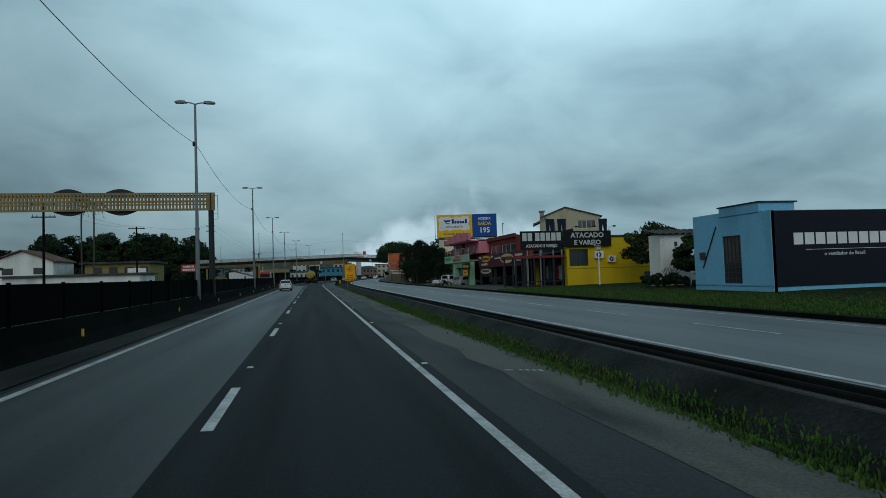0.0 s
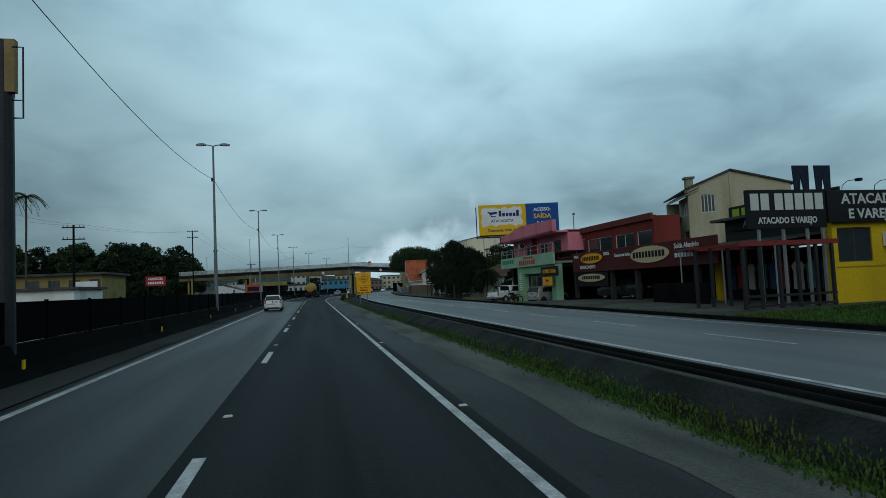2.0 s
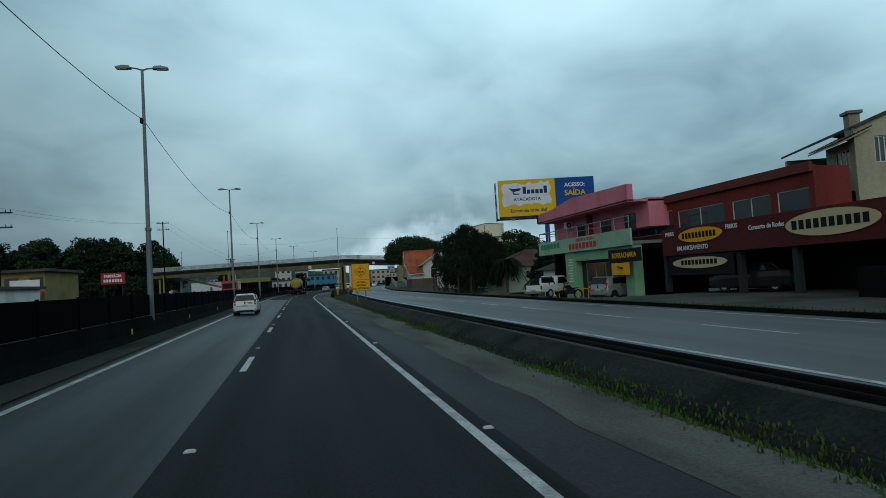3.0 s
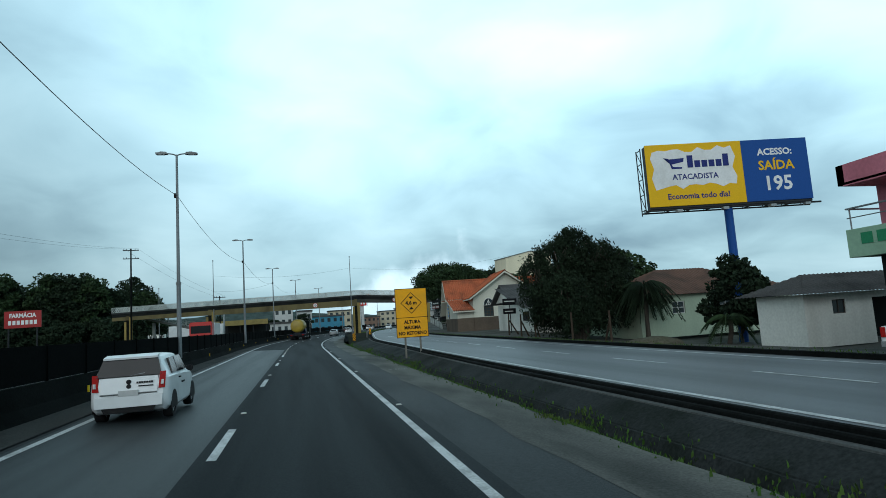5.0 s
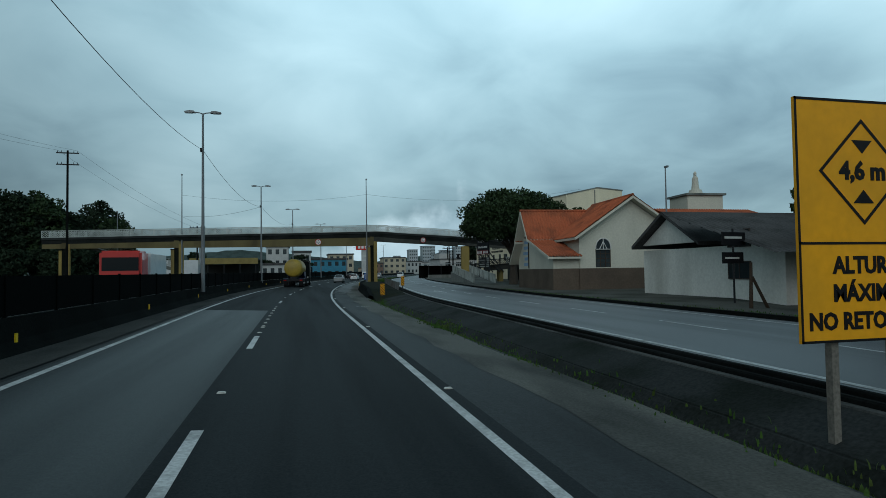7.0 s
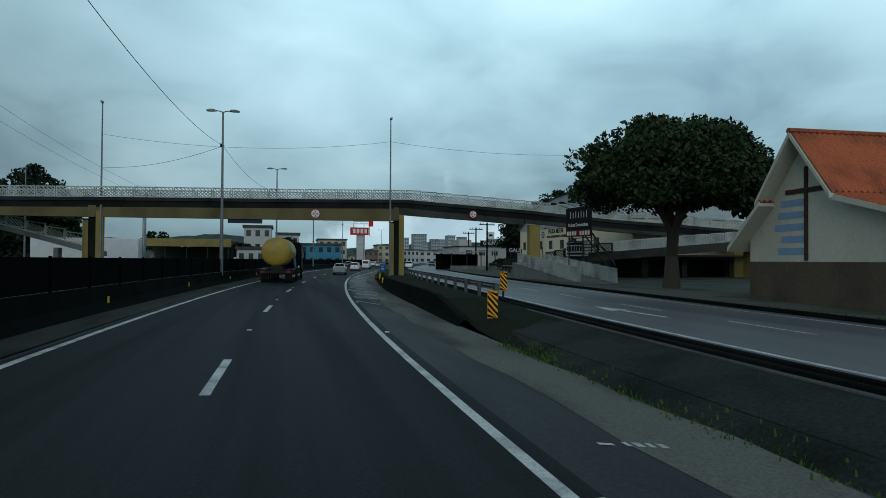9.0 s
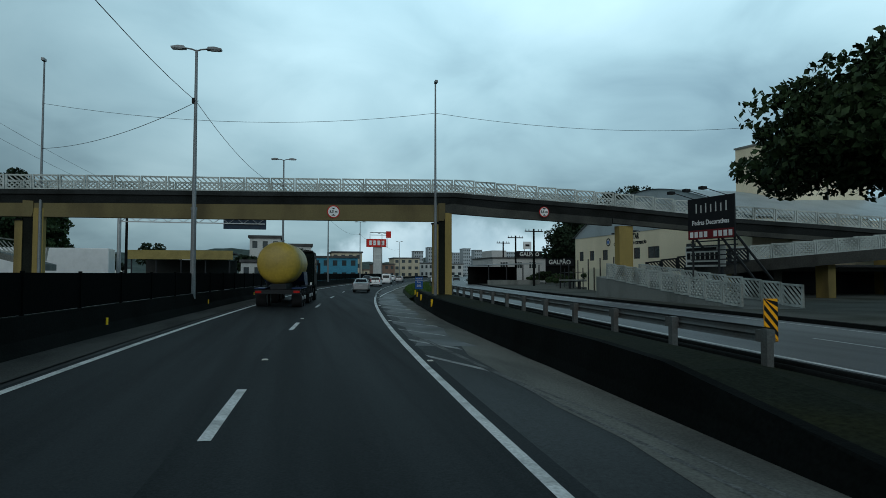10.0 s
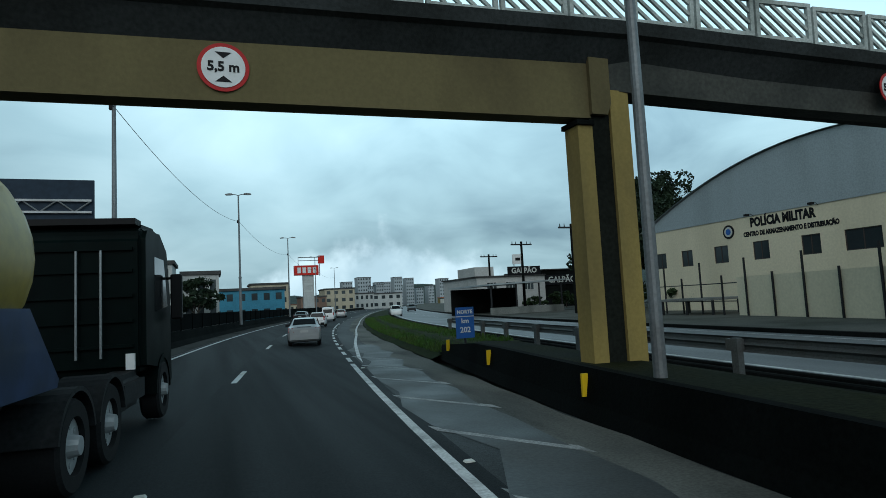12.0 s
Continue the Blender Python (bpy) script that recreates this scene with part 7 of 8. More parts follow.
# pickup parked by the corner shop
def pickup(at, yaw):
    t = thing("pickup_truck", "white double-use pickup with a roll bar and red tail lamps", "pickup", at, yaw)
    bm = B(); box(bm, (-.86, 0.05, .5), (.86, 1.75, 1.02)); bmesh.ops.bevel(bm, geom=bm.edges, offset=0.04, segments=2, affect="EDGES"); part("cargo_bed", bm, WHITE_P, t)
    bm = B(); prism(bm, [(1.75, .45), (1.75, 1.05), (1.85, 1.62), (2.1, 1.68), (2.9, 1.66), (3.5, 1.1), (4.75, .98), (4.9, .8), (4.9, .45)], -.86, .86, "x"); bmesh.ops.bevel(bm, geom=bm.edges, offset=0.06, segments=2, affect="EDGES"); part("cab", bm, WHITE_P, t)
    for s in (-1, 1):
        bm = B(); prism(bm, [(1.95, 1.08), (2.05, 1.55), (2.85, 1.55), (3.3, 1.08)], s * .865, s * .85, "x"); part("side_window", bm, CARGLASS, t)
        bm = B(); box(bm, (min(s * .72, s * .84), 0.0, .7), (max(s * .72, s * .84), .06, 1.0)); part("tail_lamp", bm, TAIL, t)
        for y in (1.0, 4.0):
            wheel(t, s * .88, y, .36, .25)
    bm = B(); box(bm, (-.6, 1.76, 1.15), (.6, 1.8, 1.55)); part("rear_window", bm, CARGLASS, t)
    bm = B(); tube(bm, [(-.78, .95, 1.0), (-.75, 1.35, 1.6), (.75, 1.35, 1.6), (.78, .95, 1.0)], .045); tube(bm, [(-.75, 1.35, 1.6), (-.78, 1.7, 1.0)], .04); tube(bm, [(.75, 1.35, 1.6), (.78, 1.7, 1.0)], .04); part("roll_bar", bm, BLACK, t)
    bm = B(); box(bm, (-.84, -.08, .42), (.84, .06, .58)); part("bumper", bm, STEEL, t)
    bm = B(); box(bm, (-.2, -.09, .62), (.2, .045, .73)); part("number_plate", bm, PLATE, t)


pickup((17.25, 85.9, lot(18.2, 86.4) - .04), -62)

# motorcycle and stacked tyres by the tyre repair sign
mc = thing("motorcycle", "dark motorcycle parked on its stand by the kerb", "motorcycle", (17.9, 79.6, lot(17.9, 79.6)), 100)
for y in (0, 1.3):
    bm = B()
    for i in range(18):
        a, b = 2 * math.pi * i / 18, 2 * math.pi * (i + 1) / 18
        cyl(bm, (0, y + .3 * math.cos(a), .33 + .3 * math.sin(a)), (0, y + .3 * math.cos(b), .33 + .3 * math.sin(b)), .05, .05, 6)
    part("wheel", bm, RUBBER, mc)
bm = B(); box(bm, (-.14, .3, .4), (.14, .95, .75)); bmesh.ops.bevel(bm, geom=bm.edges, offset=.06, segments=2, affect="EDGES"); part("engine", bm, DARK_METAL, mc)
bm = B(); prism(bm, [(-.1, .78), (.55, .8), (.7, .98), (1.0, .95), (1.0, .8), (.5, .7)], -.12, .12, "x"); part("seat_and_tank", bm, BLACK, mc)
bm = B(); tube(bm, [(0, 1.3, .33), (0, 1.05, 1.05), (-.35, .95, 1.15)], .03); tube(bm, [(0, 1.05, 1.05), (.35, .95, 1.15)], .03); part("fork", bm, DARK_METAL, mc)

# articulated tanker in the overtaking lane
GREEN_P = mat("truck_dark_green", (0.0025, 0.0068, 0.0066), 0.5, 0.0, 0.15, 1, coat=0.0, spec=0.04, dirt=(0.0025, 0.0045, 0.0045), dirt_scale=1.2, dirt_amt=0.8)
BLUE_P = mat("truck_blue", (0.008, 0.028, 0.09), 0.5, 0.0, 0.15, 1, coat=0.1, spec=0.3, dirt=(0.01, 0.016, 0.03), dirt_scale=1.5, dirt_amt=0.8)
YELLOW_P = mat("tank_yellow", (0.36, 0.25, 0.035), 0.45, var=0.12, scale=2, dirt=(0.2, 0.15, 0.04), dirt_scale=0.7, dirt_amt=0.9, spec=0.4)
TGREY = mat("truck_chassis", (0.02, 0.022, 0.024), 0.7, 0.2, 0.3, 4, dirt=(0.02, 0.02, 0.02), dirt_amt=0.6)
tr = thing("tractor_truck", "dark green tractor unit with twin rear axles and tall cab", "truck", (-0.26, 186.0, 0.2), -6.4)
bm = B(); box(bm, (-.45, -1.0, .62), (-.25, 5.2, .92)); box(bm, (.25, -1.0, .62), (.45, 5.2, .92)); box(bm, (-.45, -1.0, .65), (.45, -.9, .9)); part("chassis", bm, TGREY, tr)
bm = B(); prism(bm, [(3.35, .95), (3.35, 3.15), (3.55, 3.35), (4.6, 3.4), (5.3, 3.1), (5.62, 2.2), (5.7, .5), (5.2, .45), (5.2, .95)], -1.22, 1.22, "x"); bmesh.ops.bevel(bm, geom=bm.edges, offset=.1, segments=3, affect="EDGES"); cab = part("cab", bm, GREEN_P, tr)
for z in (1.35, 1.75, 2.15, 2.55, 2.9):
    bm = B(); box(bm, (-1.05, 3.3, z), (1.05, 3.36, z + .05)); part("cab_rib", bm, GREEN_P, cab)
bm = B(); box(bm, (-1.1, 3.3, 3.32), (1.1, 3.7, 3.42)); part("roof_lip", bm, BLACK, cab)
for x in (.25, .6):
    bm = B(); cyl(bm, (x, 3.27, 1.2), (x, 3.27, 2.9), .02); part("grab_rail", bm, STEEL, cab)
for s in (-1, 1):
    bm = B(); prism(bm, [(4.1, 1.9), (4.1, 2.85), (4.9, 2.85), (5.25, 2.0)], s * 1.225, s * 1.2, "x"); part("side_window", bm, CARGLASS, tr)
    bm = B(); box(bm, (min(s * 1.3, s * 1.5), 5.1, 1.75), (max(s * 1.3, s * 1.5), 5.25, 2.6)); box(bm, (min(s * 1.2, s * 1.4), 5.15, 2.5), (max(s * 1.2, s * 1.4), 5.2, 2.55)); bmesh.ops.bevel(bm, geom=bm.edges, offset=.025, segments=1, affect="EDGES"); part("mirror", bm, BLACK, tr)
    for y in (0.0, 1.35):
        wheel(tr, s * 1.24, y, .5, .55, 28, True)
        bm = B()
        pts = [(y + .62 * math.cos(a), .5 + .62 * math.sin(a)) for a in [math.pi * (0.06 + .88 * i / 14) for i in range(15)]]
        pts += [(y + .57 * math.cos(a), .5 + .57 * math.sin(a)) for a in [math.pi * (0.06 + .88 * (14 - i) / 14) for i in range(15)]]
        prism(bm, pts, s * .7, s * 1.27, "x"); part("mudguard", bm, TGREY, tr)
    wheel(tr, s * 1.24, 4.75, .5, .32, 28, True)
    bm = B()
    pts = [(4.75 + .64 * math.cos(a), .5 + .64 * math.sin(a)) for a in [math.pi * i / 14 for i in range(15)]] + [(4.75 + .56 * math.cos(a), .5 + .56 * math.sin(a)) for a in [math.pi * (14 - i) / 14 for i in range(15)]]
    prism(bm, pts, s * .9, s * 1.24, "x"); part("wheel_arch", bm, GREEN_P, tr)
    bm = B(); box(bm, (min(s * .6, s * 1.18), 2.15, .45), (max(s * .6, s * 1.18), 3.6, .98)); bmesh.ops.bevel(bm, geom=bm.edges, offset=.12, segments=3, affect="EDGES"); part("fuel_tank", bm, TGREY, tr)
bm = B(); cyl(bm, (0, .6, .95), (0, .6, 1.12), .5, .5, 20); part("fifth_wheel", bm, TGREY, tr)
bm = B(); box(bm, (.95, 3.28, 1.0), (1.08, 3.34, 1.25)); part("notice", bm, WHITE, tr)
tk = thing("tank_trailer", "yellow tank trailer with blue skirts and tail lamps", "trailer", (-0.26, 186.0, 0.2), -6.4)
bm = B()
prof = [(-.2, .0), (-.25, .5), (-.45, .9), (-.7, 1.1), (-.95, 1.16), (-4.9, 1.16), (-5.15, 1.1), (-5.3, .92), (-5.4, .5), (-5.44, 0)]
n, last = 32, None
for y, r_ in prof:
    ring = [bm.verts.new((max(r_, .01) * math.cos(2 * math.pi * i / n), y, 2.42 + max(r_, .01) * math.sin(2 * math.pi * i / n))) for i in range(n)]
    if last:
        for i in range(n):
            bm.faces.new([last[i], last[(i + 1) % n], ring[(i + 1) % n], ring[i]])
    last = ring
part("tank", bm, YELLOW_P, tk, smooth=True)
bm = B(); prism(bm, [(-.9, 1.95), (-.15, 1.22), (-.2, 1.14), (-1.6, 1.14), (-2.4, 1.4), (-3.0, 1.95)], -1.13, 1.13, "x"); part("skirt", bm, BLUE_P, tk, "blue painted gooseneck skirt")
bm = B(); box(bm, (-.4, -5.2, 1.0), (.4, .9, 1.3)); part("frame", bm, TGREY, tk)
bm = B(); box(bm, (-1.2, -5.35, .75), (1.2, -5.2, .98)); part("bumper", bm, TGREY, tk)
for x in (-1.0, 1.0):
    bm = B(); box(bm, (x - .16, -5.38, .8), (x + .16, -5.35, .93)); part("tail_lamp", bm, TAIL, tk)
for s in (-1, 1):
    for y in (-3.1, -4.35):
        wheel(tk, s * 1.22, y, .5, .55, 24, True)
    bm = B(); box(bm, (min(s * .7, s * 1.26), -5.0, 1.02), (max(s * .7, s * 1.26), -2.4, 1.08)); part("mudguard", bm, BLUE_P, tk)

# vehicles beyond the screen
rt = thing("box_truck", "box truck with a red cab on the opposite carriageway", "truck", (-10.6, 142.0, 0.2), 2)
bm = B(); box(bm, (-1.15, -1.0, .9), (1.15, 1.0, 3.3)); bmesh.ops.bevel(bm, geom=bm.edges, offset=.12, segments=2, affect="EDGES"); part("cab", bm, paint("truck_red", (0.5, 0.04, 0.035)), rt)
bm = B(); box(bm, (-1.0, -1.02, 2.1), (1.0, -.98, 2.9)); part("windscreen", bm, CARGLASS, rt)
bm = B(); box(bm, (-1.25, 1.2, 1.0), (1.25, 7.0, 3.2)); part("cargo_box", bm, WHITE_P, rt)
for s in (-1, 1):
    for y in (-.2, 5.5):
        wheel(rt, s * 1.15, y, .48, .3)
for x, y, c, l in ((-11, 58, WHITE_P, "white car on the opposite carriageway"), (-15, 74, SILVER_P, "silver car on the opposite carriageway"), (-11, 122, GREY_P, "grey car on the opposite carriageway"), (-12, 236, WHITE_P, "white car far down the opposite carriageway")):
    sedan((x, y, 0.2), 180, c, l)

# ---- left side of the highway ----
YELW = mat("render_pale_yellow", (0.25, 0.2, 0.075), 0.88, var=0.1, scale=2, dirt=(0.15, 0.12, 0.05), dirt_amt=0.7)
lh = thing("yellow_block", "two-storey pale yellow building with a grey roof and awning", "building", (0, 0, 0))
part("front_wall", wall_with_holes("y", 130.0, -43.5, -31.8, 0, 5.9, [(-42 + 2.8 * k, -40.4 + 2.8 * k, 3.8, 5.2) for k in range(4)]), YELW, lh)
for k in range(4):
    window(lh, "y", 130.0, -42 + 2.8 * k, -40.4 + 2.8 * k, 3.8, 5.2, 2, 1, FRAME_D)
plain("side_wall", lh, YELW, (-32.0, 130.2, 0), (-31.8, 142, 5.9)); plain("roof", lh, ROOF_GREY, (-44.3, 129.2, 5.9), (-31.0, 142, 6.25))
bm = B(); prism(bm, [(129.0, 2.6), (130.0, 3.2), (130.0, 3.35), (128.9, 2.75)], -38.5, -32.0, "x"); part("awning", bm, RED, lh, "dull red awning")
plain("sign_board", lh, WHITE, (-35.8, 129.9, 3.9), (-32.4, 129.98, 4.9))
lw = thing("white_house", "white house with a brown pitched roof", "house", (0, 0, 0))
plain("wall", lw, WHITE_WALL, (-58, 126, 0), (-47.5, 136, 6.6)); bm = B(); prism(bm, [(-58.6, 6.4), (-52.7, 8.6), (-46.9, 6.4), (-46.9, 6.6), (-52.7, 8.85), (-58.6, 6.6)], 125.4, 136); part("roof", bm, TILE_OLD, lw)
bm = B(); prism(bm, [(-58, 6.5), (-52.7, 8.5), (-47.5, 6.5)], 125.97, 126.1); part("gable", bm, WHITE_WALL, lw)
for x in (-56, -50.8):
    window(lw, "y", 125.97, x, x + 1.8, 4.2, 5.4, 2, 1, FRAME_D, None, 0.0)
lw2 = thing("low_store", "long low white store with a dark roof", "building", (0, 0, 0)); plain("wall", lw2, WHITE_WALL, (-48, 108, 0), (-28, 118, 3.4)); plain("roof", lw2, ROOF_GREY, (-48.6, 107.4, 3.4), (-27.4, 118, 3.7))
lw3 = thing("low_store", "long low white store with a dark roof", "building", (0, 0, 0)); plain("wall", lw3, WHITE_WALL, (-70, 84, 0), (-44, 98, 4.4)); plain("roof", lw3, ROOF_GREY, (-70.6, 83.4, 4.4), (-43.4, 98, 4.8))
ph = thing("pharmacy_sign", "red pharmacy sign with white letters on two posts", "shop sign", (-25.8, 137.0, 0), 0)
plain("board", ph, mat("sign_dark_red", (0.33, 0.03, 0.03), 0.5, var=0.06), (-1.55, 0, 3.9), (1.55, 0.2, 5.5)); words("FARMÁCIA", 0.55, WHITE, ph, face(0, -.005, 5.05), .005, bold=.02, squash=.85); bars(ph, WHITE, "y", -.004, [(-1.2 + .36 * i, -.95 + .36 * i, 4.2, 4.6) for i in range(7)])
for x in (-1.2, 1.2):
    bm = B(); cyl(bm, (x, .1, 0), (x, .1, 3.95), .07); part("post", bm, DARK_METAL, ph)


def power_pole(x, y, h, arms=2):
    t = thing("utility_pole", "dark utility pole with crossarms and insulators", "utility pole", (x, y, 0), 4, "utility poles")
    bm = B(); cyl(bm, (0, 0, 0), (0, 0, h), .17, .12, 10); part("pole", bm, CONC_DARK, t)
    for k in range(arms):
        z = h - .4 - 1.5 * k
        bm = B(); box(bm, (-1.3, -.06, z), (1.3, .06, z + .14)); a = part("crossarm", bm, DARK_METAL, t)
        for x_ in (-1.15, -.7, .7, 1.15):
            bm = B(); cyl(bm, (x_, 0, z + .14), (x_, 0, z + .4), .05, .03, 6); part("insulator", bm, DARK_METAL, a)


PP = ((-32.0, 82.0, 12.2), (-29.4, 112.0, 11.6), (-29.2, 188.6, 18.3), (-18.5, 222.0, 11.0))
for x, y, h in PP:
    power_pole(x, y, h)
for (xa, ya, ha), (xb, yb, hb) in zip(PP, PP[1:]):
    for dx in (-1.1, 1.1):
        wire((xa + dx, ya, ha), (xb + dx, yb, hb), 0.8, 0.012)

# ---- beyond the bridge ----
def block(name, label, x0, x1, y, d, h, m, floors, cols, roof=None, rz_=0.0, pane=None):
    t = thing(name, label, "building", ((x0 + x1) / 2, y, 0), rz_)
    w = (x1 - x0) / 2
    fh = h / floors
    cw = 2 * w / cols
    holes = [(-w + cw * (i + .25), -w + cw * (i + .75), fh * (k + .35), fh * (k + .8)) for i in range(cols) for k in range(floors)]
    part("front_wall", wall_with_holes("y", 0.0, -w, w, 0, h, holes, .3), m, t)
    for a, b, c, e_ in holes:
        bm = B(); box(bm, (a, .15, c), (b, .2, e_)); part("window_pane", bm, pane or GLASS, t)
    plain("side_wall", t, m, (-w, .3, 0), (-w + .3, d, h)); plain("side_wall", t, m, (w - .3, .3, 0), (w, d, h)); plain("rear_wall", t, m, (-w, d - .3, 0), (w, d, h))
    plain("roof", t, roof or ROOF_GREY, (-w - .3, -.3, h), (w + .3, d + .3, h + .5))
    return t


TEAL = mat("render_teal", (0.05, 0.22, 0.32), 0.8, var=0.1, scale=1, dirt=(0.04, 0.15, 0.22), dirt_amt=0.6)
BEIGE = mat("render_beige", (0.45, 0.4, 0.3), 0.88, var=0.1, scale=1, dirt=(0.33, 0.29, 0.22), dirt_amt=0.6)
PALE = mat("render_pale_grey", (0.46, 0.47, 0.46), 0.88, var=0.1, scale=1, dirt=(0.34, 0.35, 0.34), dirt_amt=0.6)
block("teal_factory", "long teal painted factory", 2.0, 15.5, 300, 20, 6.0, TEAL, 2, 6)
block("flat_block", "grey two-storey flats with small windows", -1.5, 3.2, 268, 8, 7.4, PALE, 2, 3)
block("flat_block", "pale grey three-storey flats", -8.2, -2.6, 266, 9, 8.8, PALE, 3, 3)
block("white_store", "low white roadside store", -9.0, -1.8, 257, 8, 4.0, PALE, 1, 4)
block("beige_flats", "cream low flats beside the highway", 44, 56, 420, 14, 9, BEIGE, 3, 4)
block("pale_flats", "pale grey shops beside the highway", 57.5, 68, 436, 14, 7, PALE, 2, 5)
block("brick_store", "brown store beside the sign pylon", 33, 42.5, 408, 12, 6, mat("render_brown", (0.2, 0.13, 0.1), 0.88, var=0.15, scale=1, dirt=(0.13, 0.09, 0.07), dirt_amt=0.6), 2, 4)
block("pale_flats", "pale flats behind the sign pylon", 12, 22, 350, 12, 9, BEIGE, 3, 4)
os_ = thing("ochre_shed", "open dark shed with a long mustard fascia beyond the bridge", "shed", (-22.5, 240, 0))
# rear wall is coloured dark for the shade under the shed roof
plain("rear_wall", os_, SHADE, (0, 9.7, 0), (13.5, 10, 4.2)); plain("fascia", os_, YELW, (-0.3, -0.2, 4.1), (13.8, 0.0, 5.4), "mustard fascia band"); plain("roof", os_, ROOF_GREY, (-0.3, 0.0, 5.0), (13.8, 10.2, 5.2))
for x in (0.2, 3.4, 6.7, 10.0, 13.3):
    bm = B(); cyl(bm, (x, .3, 0), (x, .3, 5.0), .1, n=8); part("post", bm, DARK_METAL, os_)
bx_ = thing("trailer_box", "plain pale grey box trailer parked beyond the screen", "trailer", (-21.0, 206.0, 0.2), 3)
bm = B(); box(bm, (-5.5, 0, 1.1), (5.0, 2.5, 4.1)); bmesh.ops.bevel(bm, geom=bm.edges, offset=.05, segments=1, affect="EDGES"); part("box", bm, WHITE_P, bx_)
for x in (-4.2, -3.0, 3.4):
    bm = B(); cyl(bm, (x, 0.0, .5), (x, 2.5, .5), .48, n=18); part("wheel_pair", bm, RUBBER, bx_)
bm = B(); box(bm, (-5.2, .9, .85), (4.8, 1.6, 1.1)); part("chassis", bm, TGREY, bx_)
block("pale_shed", "pale rendered roadside shed", 66, 88, 460, 14, 7, PALE, 2, 6)
rs = random.Random(11)
for k in range(52):
    x = -120 + (k % 26) * 17 + rs.uniform(-6, 6)
    y = 430 + rs.uniform(0, 160) + (190 if k >= 26 else 0)
    if abs(x - R(y)) < 26 or 8 < x - R(y) < 34:
        continue
    h = rs.choice((4, 5, 7, 9, 11))
    block("town_house", "plain low town building among others", x, x + rs.uniform(9, 15), y, 10, h, rs.choice((PALE, BEIGE, WHITE_WALL, YELW)), max(1, int(h / 3)), rs.choice((3, 4, 5)), rs.choice((ROOF_GREY, TILE_OLD, TILE)))
FAR = mat("far_tower_concrete", (0.36, 0.4, 0.42), 0.9, var=0.08, scale=0.2)
for k in range(15):
    x = 118 + k * 9 + rs.uniform(-3, 3)
    y = 820 + rs.uniform(-60, 120)
    h = rs.uniform(17, 32)
    block("apartment_tower", "pale apartment tower on the skyline", x, x + rs.uniform(7, 11), y, 14, h, FAR, int(h / 3.4), 4)

# supermarket sign pylon
py = thing("sign_pylon", "white pylon with a red shop sign and steel frame", "pylon", (24.2, 330.0, 0))
plain("shaft", py, PALE, (-0.9, 0, 0), (1.7, 1.5, 10.2)); plain("sign_box", py, mat("sign_bright_red", (0.6, 0.03, 0.02), 0.5, var=0.05), (-3.0, -.4, 10.2), (2.9, 1.2, 12.6))
bars(py, WHITE, "y", -.41, [(-2.3 + 1.25 * i, -1.45 + 1.25 * i, 10.7, 12.1) for i in range(4)], .05)
bm = B(); tube(bm, [(-2, 0, 12.6), (-2, 0, 14.6), (3.2, 0, 14.6), (3.2, 0, 10)], .12); tube(bm, [(-2, 0, 13.8), (3.2, 0, 13.8)], .08); part("frame", bm, STEEL, py)
plain("flag_box", py, mat("sign_bright_red", (0.6, 0.03, 0.02), 0.5), (2.9, -.2, 13.0), (4.4, .2, 15.0))
bars(py, GREYWHITE, "y", -.02, [(-.6, 1.4, 7.6, 8.2), (-.6, 1.4, 6.0, 6.5)], .05)

# warehouses on the right past the bend
ga = thing("shed_warehouse", "grey warehouse with a dark wing and name boards", "warehouse", (0, 0, 0))
plain("wall", ga, PALE, (35.0, 251.5, 0.3), (45.3, 264, 4.9)); plain("roof", ga, ROOF_GREY, (34.7, 251.2, 4.9), (45.3, 264, 5.05)); plain("dark_wing", ga, CONC_DARK, (45.3, 252.2, 0.3), (54.5, 264, 5.6)); plain("stair_block", ga, PALE, (35.0, 252, 5.05), (37.8, 258, 6.3)); plain("roof", ga, ROOF_GREY, (45.3, 252.0, 5.6), (54.8, 264, 5.75))
for x in (36.4, 39.2, 42.0):
    window(ga, "y", 251.49, x, x + 1.5, 3.0, 4.2, 3, 1, FRAME_W, None, -0.02)
for x, y, z, w_, h_ in ((42.0, 251.3, 5.6, 5.0, 0.6), (48.4, 252.15, 4.2, 5.8, 0.7)):
    t = thing("roof_board", "dark name board with pale letters on the warehouse", "shop sign", (x, y, z), group="roof boards"); plain("board", t, SIGN_BLACK, (-w_ / 2, -.12, -h_), (w_ / 2, 0, h_)); words("GALPÃO", w_ * .2, GREYWHITE, t, face(0, -.125, 0), .005, bold=.03)
tl = thing("roof_tower_sign", "white framed sign tower on the warehouse roof", "sign tower", (43.1, 255, 5.05)); bm = B(); tube(bm, [(-.6, 0, 0), (-.6, 0, 3)], .07); part("frame", bm, STEEL, tl); bm = B(); tube(bm, [(.6, 0, 0), (.6, 0, 3)], .07); part("frame", bm, STEEL, tl); plain("panel", tl, WHITE, (-.8, -.1, 1.7), (.8, .1, 3.1)); bars(tl, BLACK, "y", -.11, [(-.4, .4, 2.2, 2.6)], .02)
sh = thing("open_shed", "open-sided vehicle shed with a pale roof", "shed", (0, 0, 0)); bm = B(); prism(bm, [(27.6, 3.3), (36.3, 3.55), (36.3, 3.7), (27.6, 3.45)], 232, 243); part("roof", bm, MET_ROOF, sh)
for x in (28.0, 30.8, 33.4, 36.0):
    bm = B(); cyl(bm, (x, 232.5, .3), (x, 232.5, 3.4), .09); part("post", bm, DARK_METAL, sh)
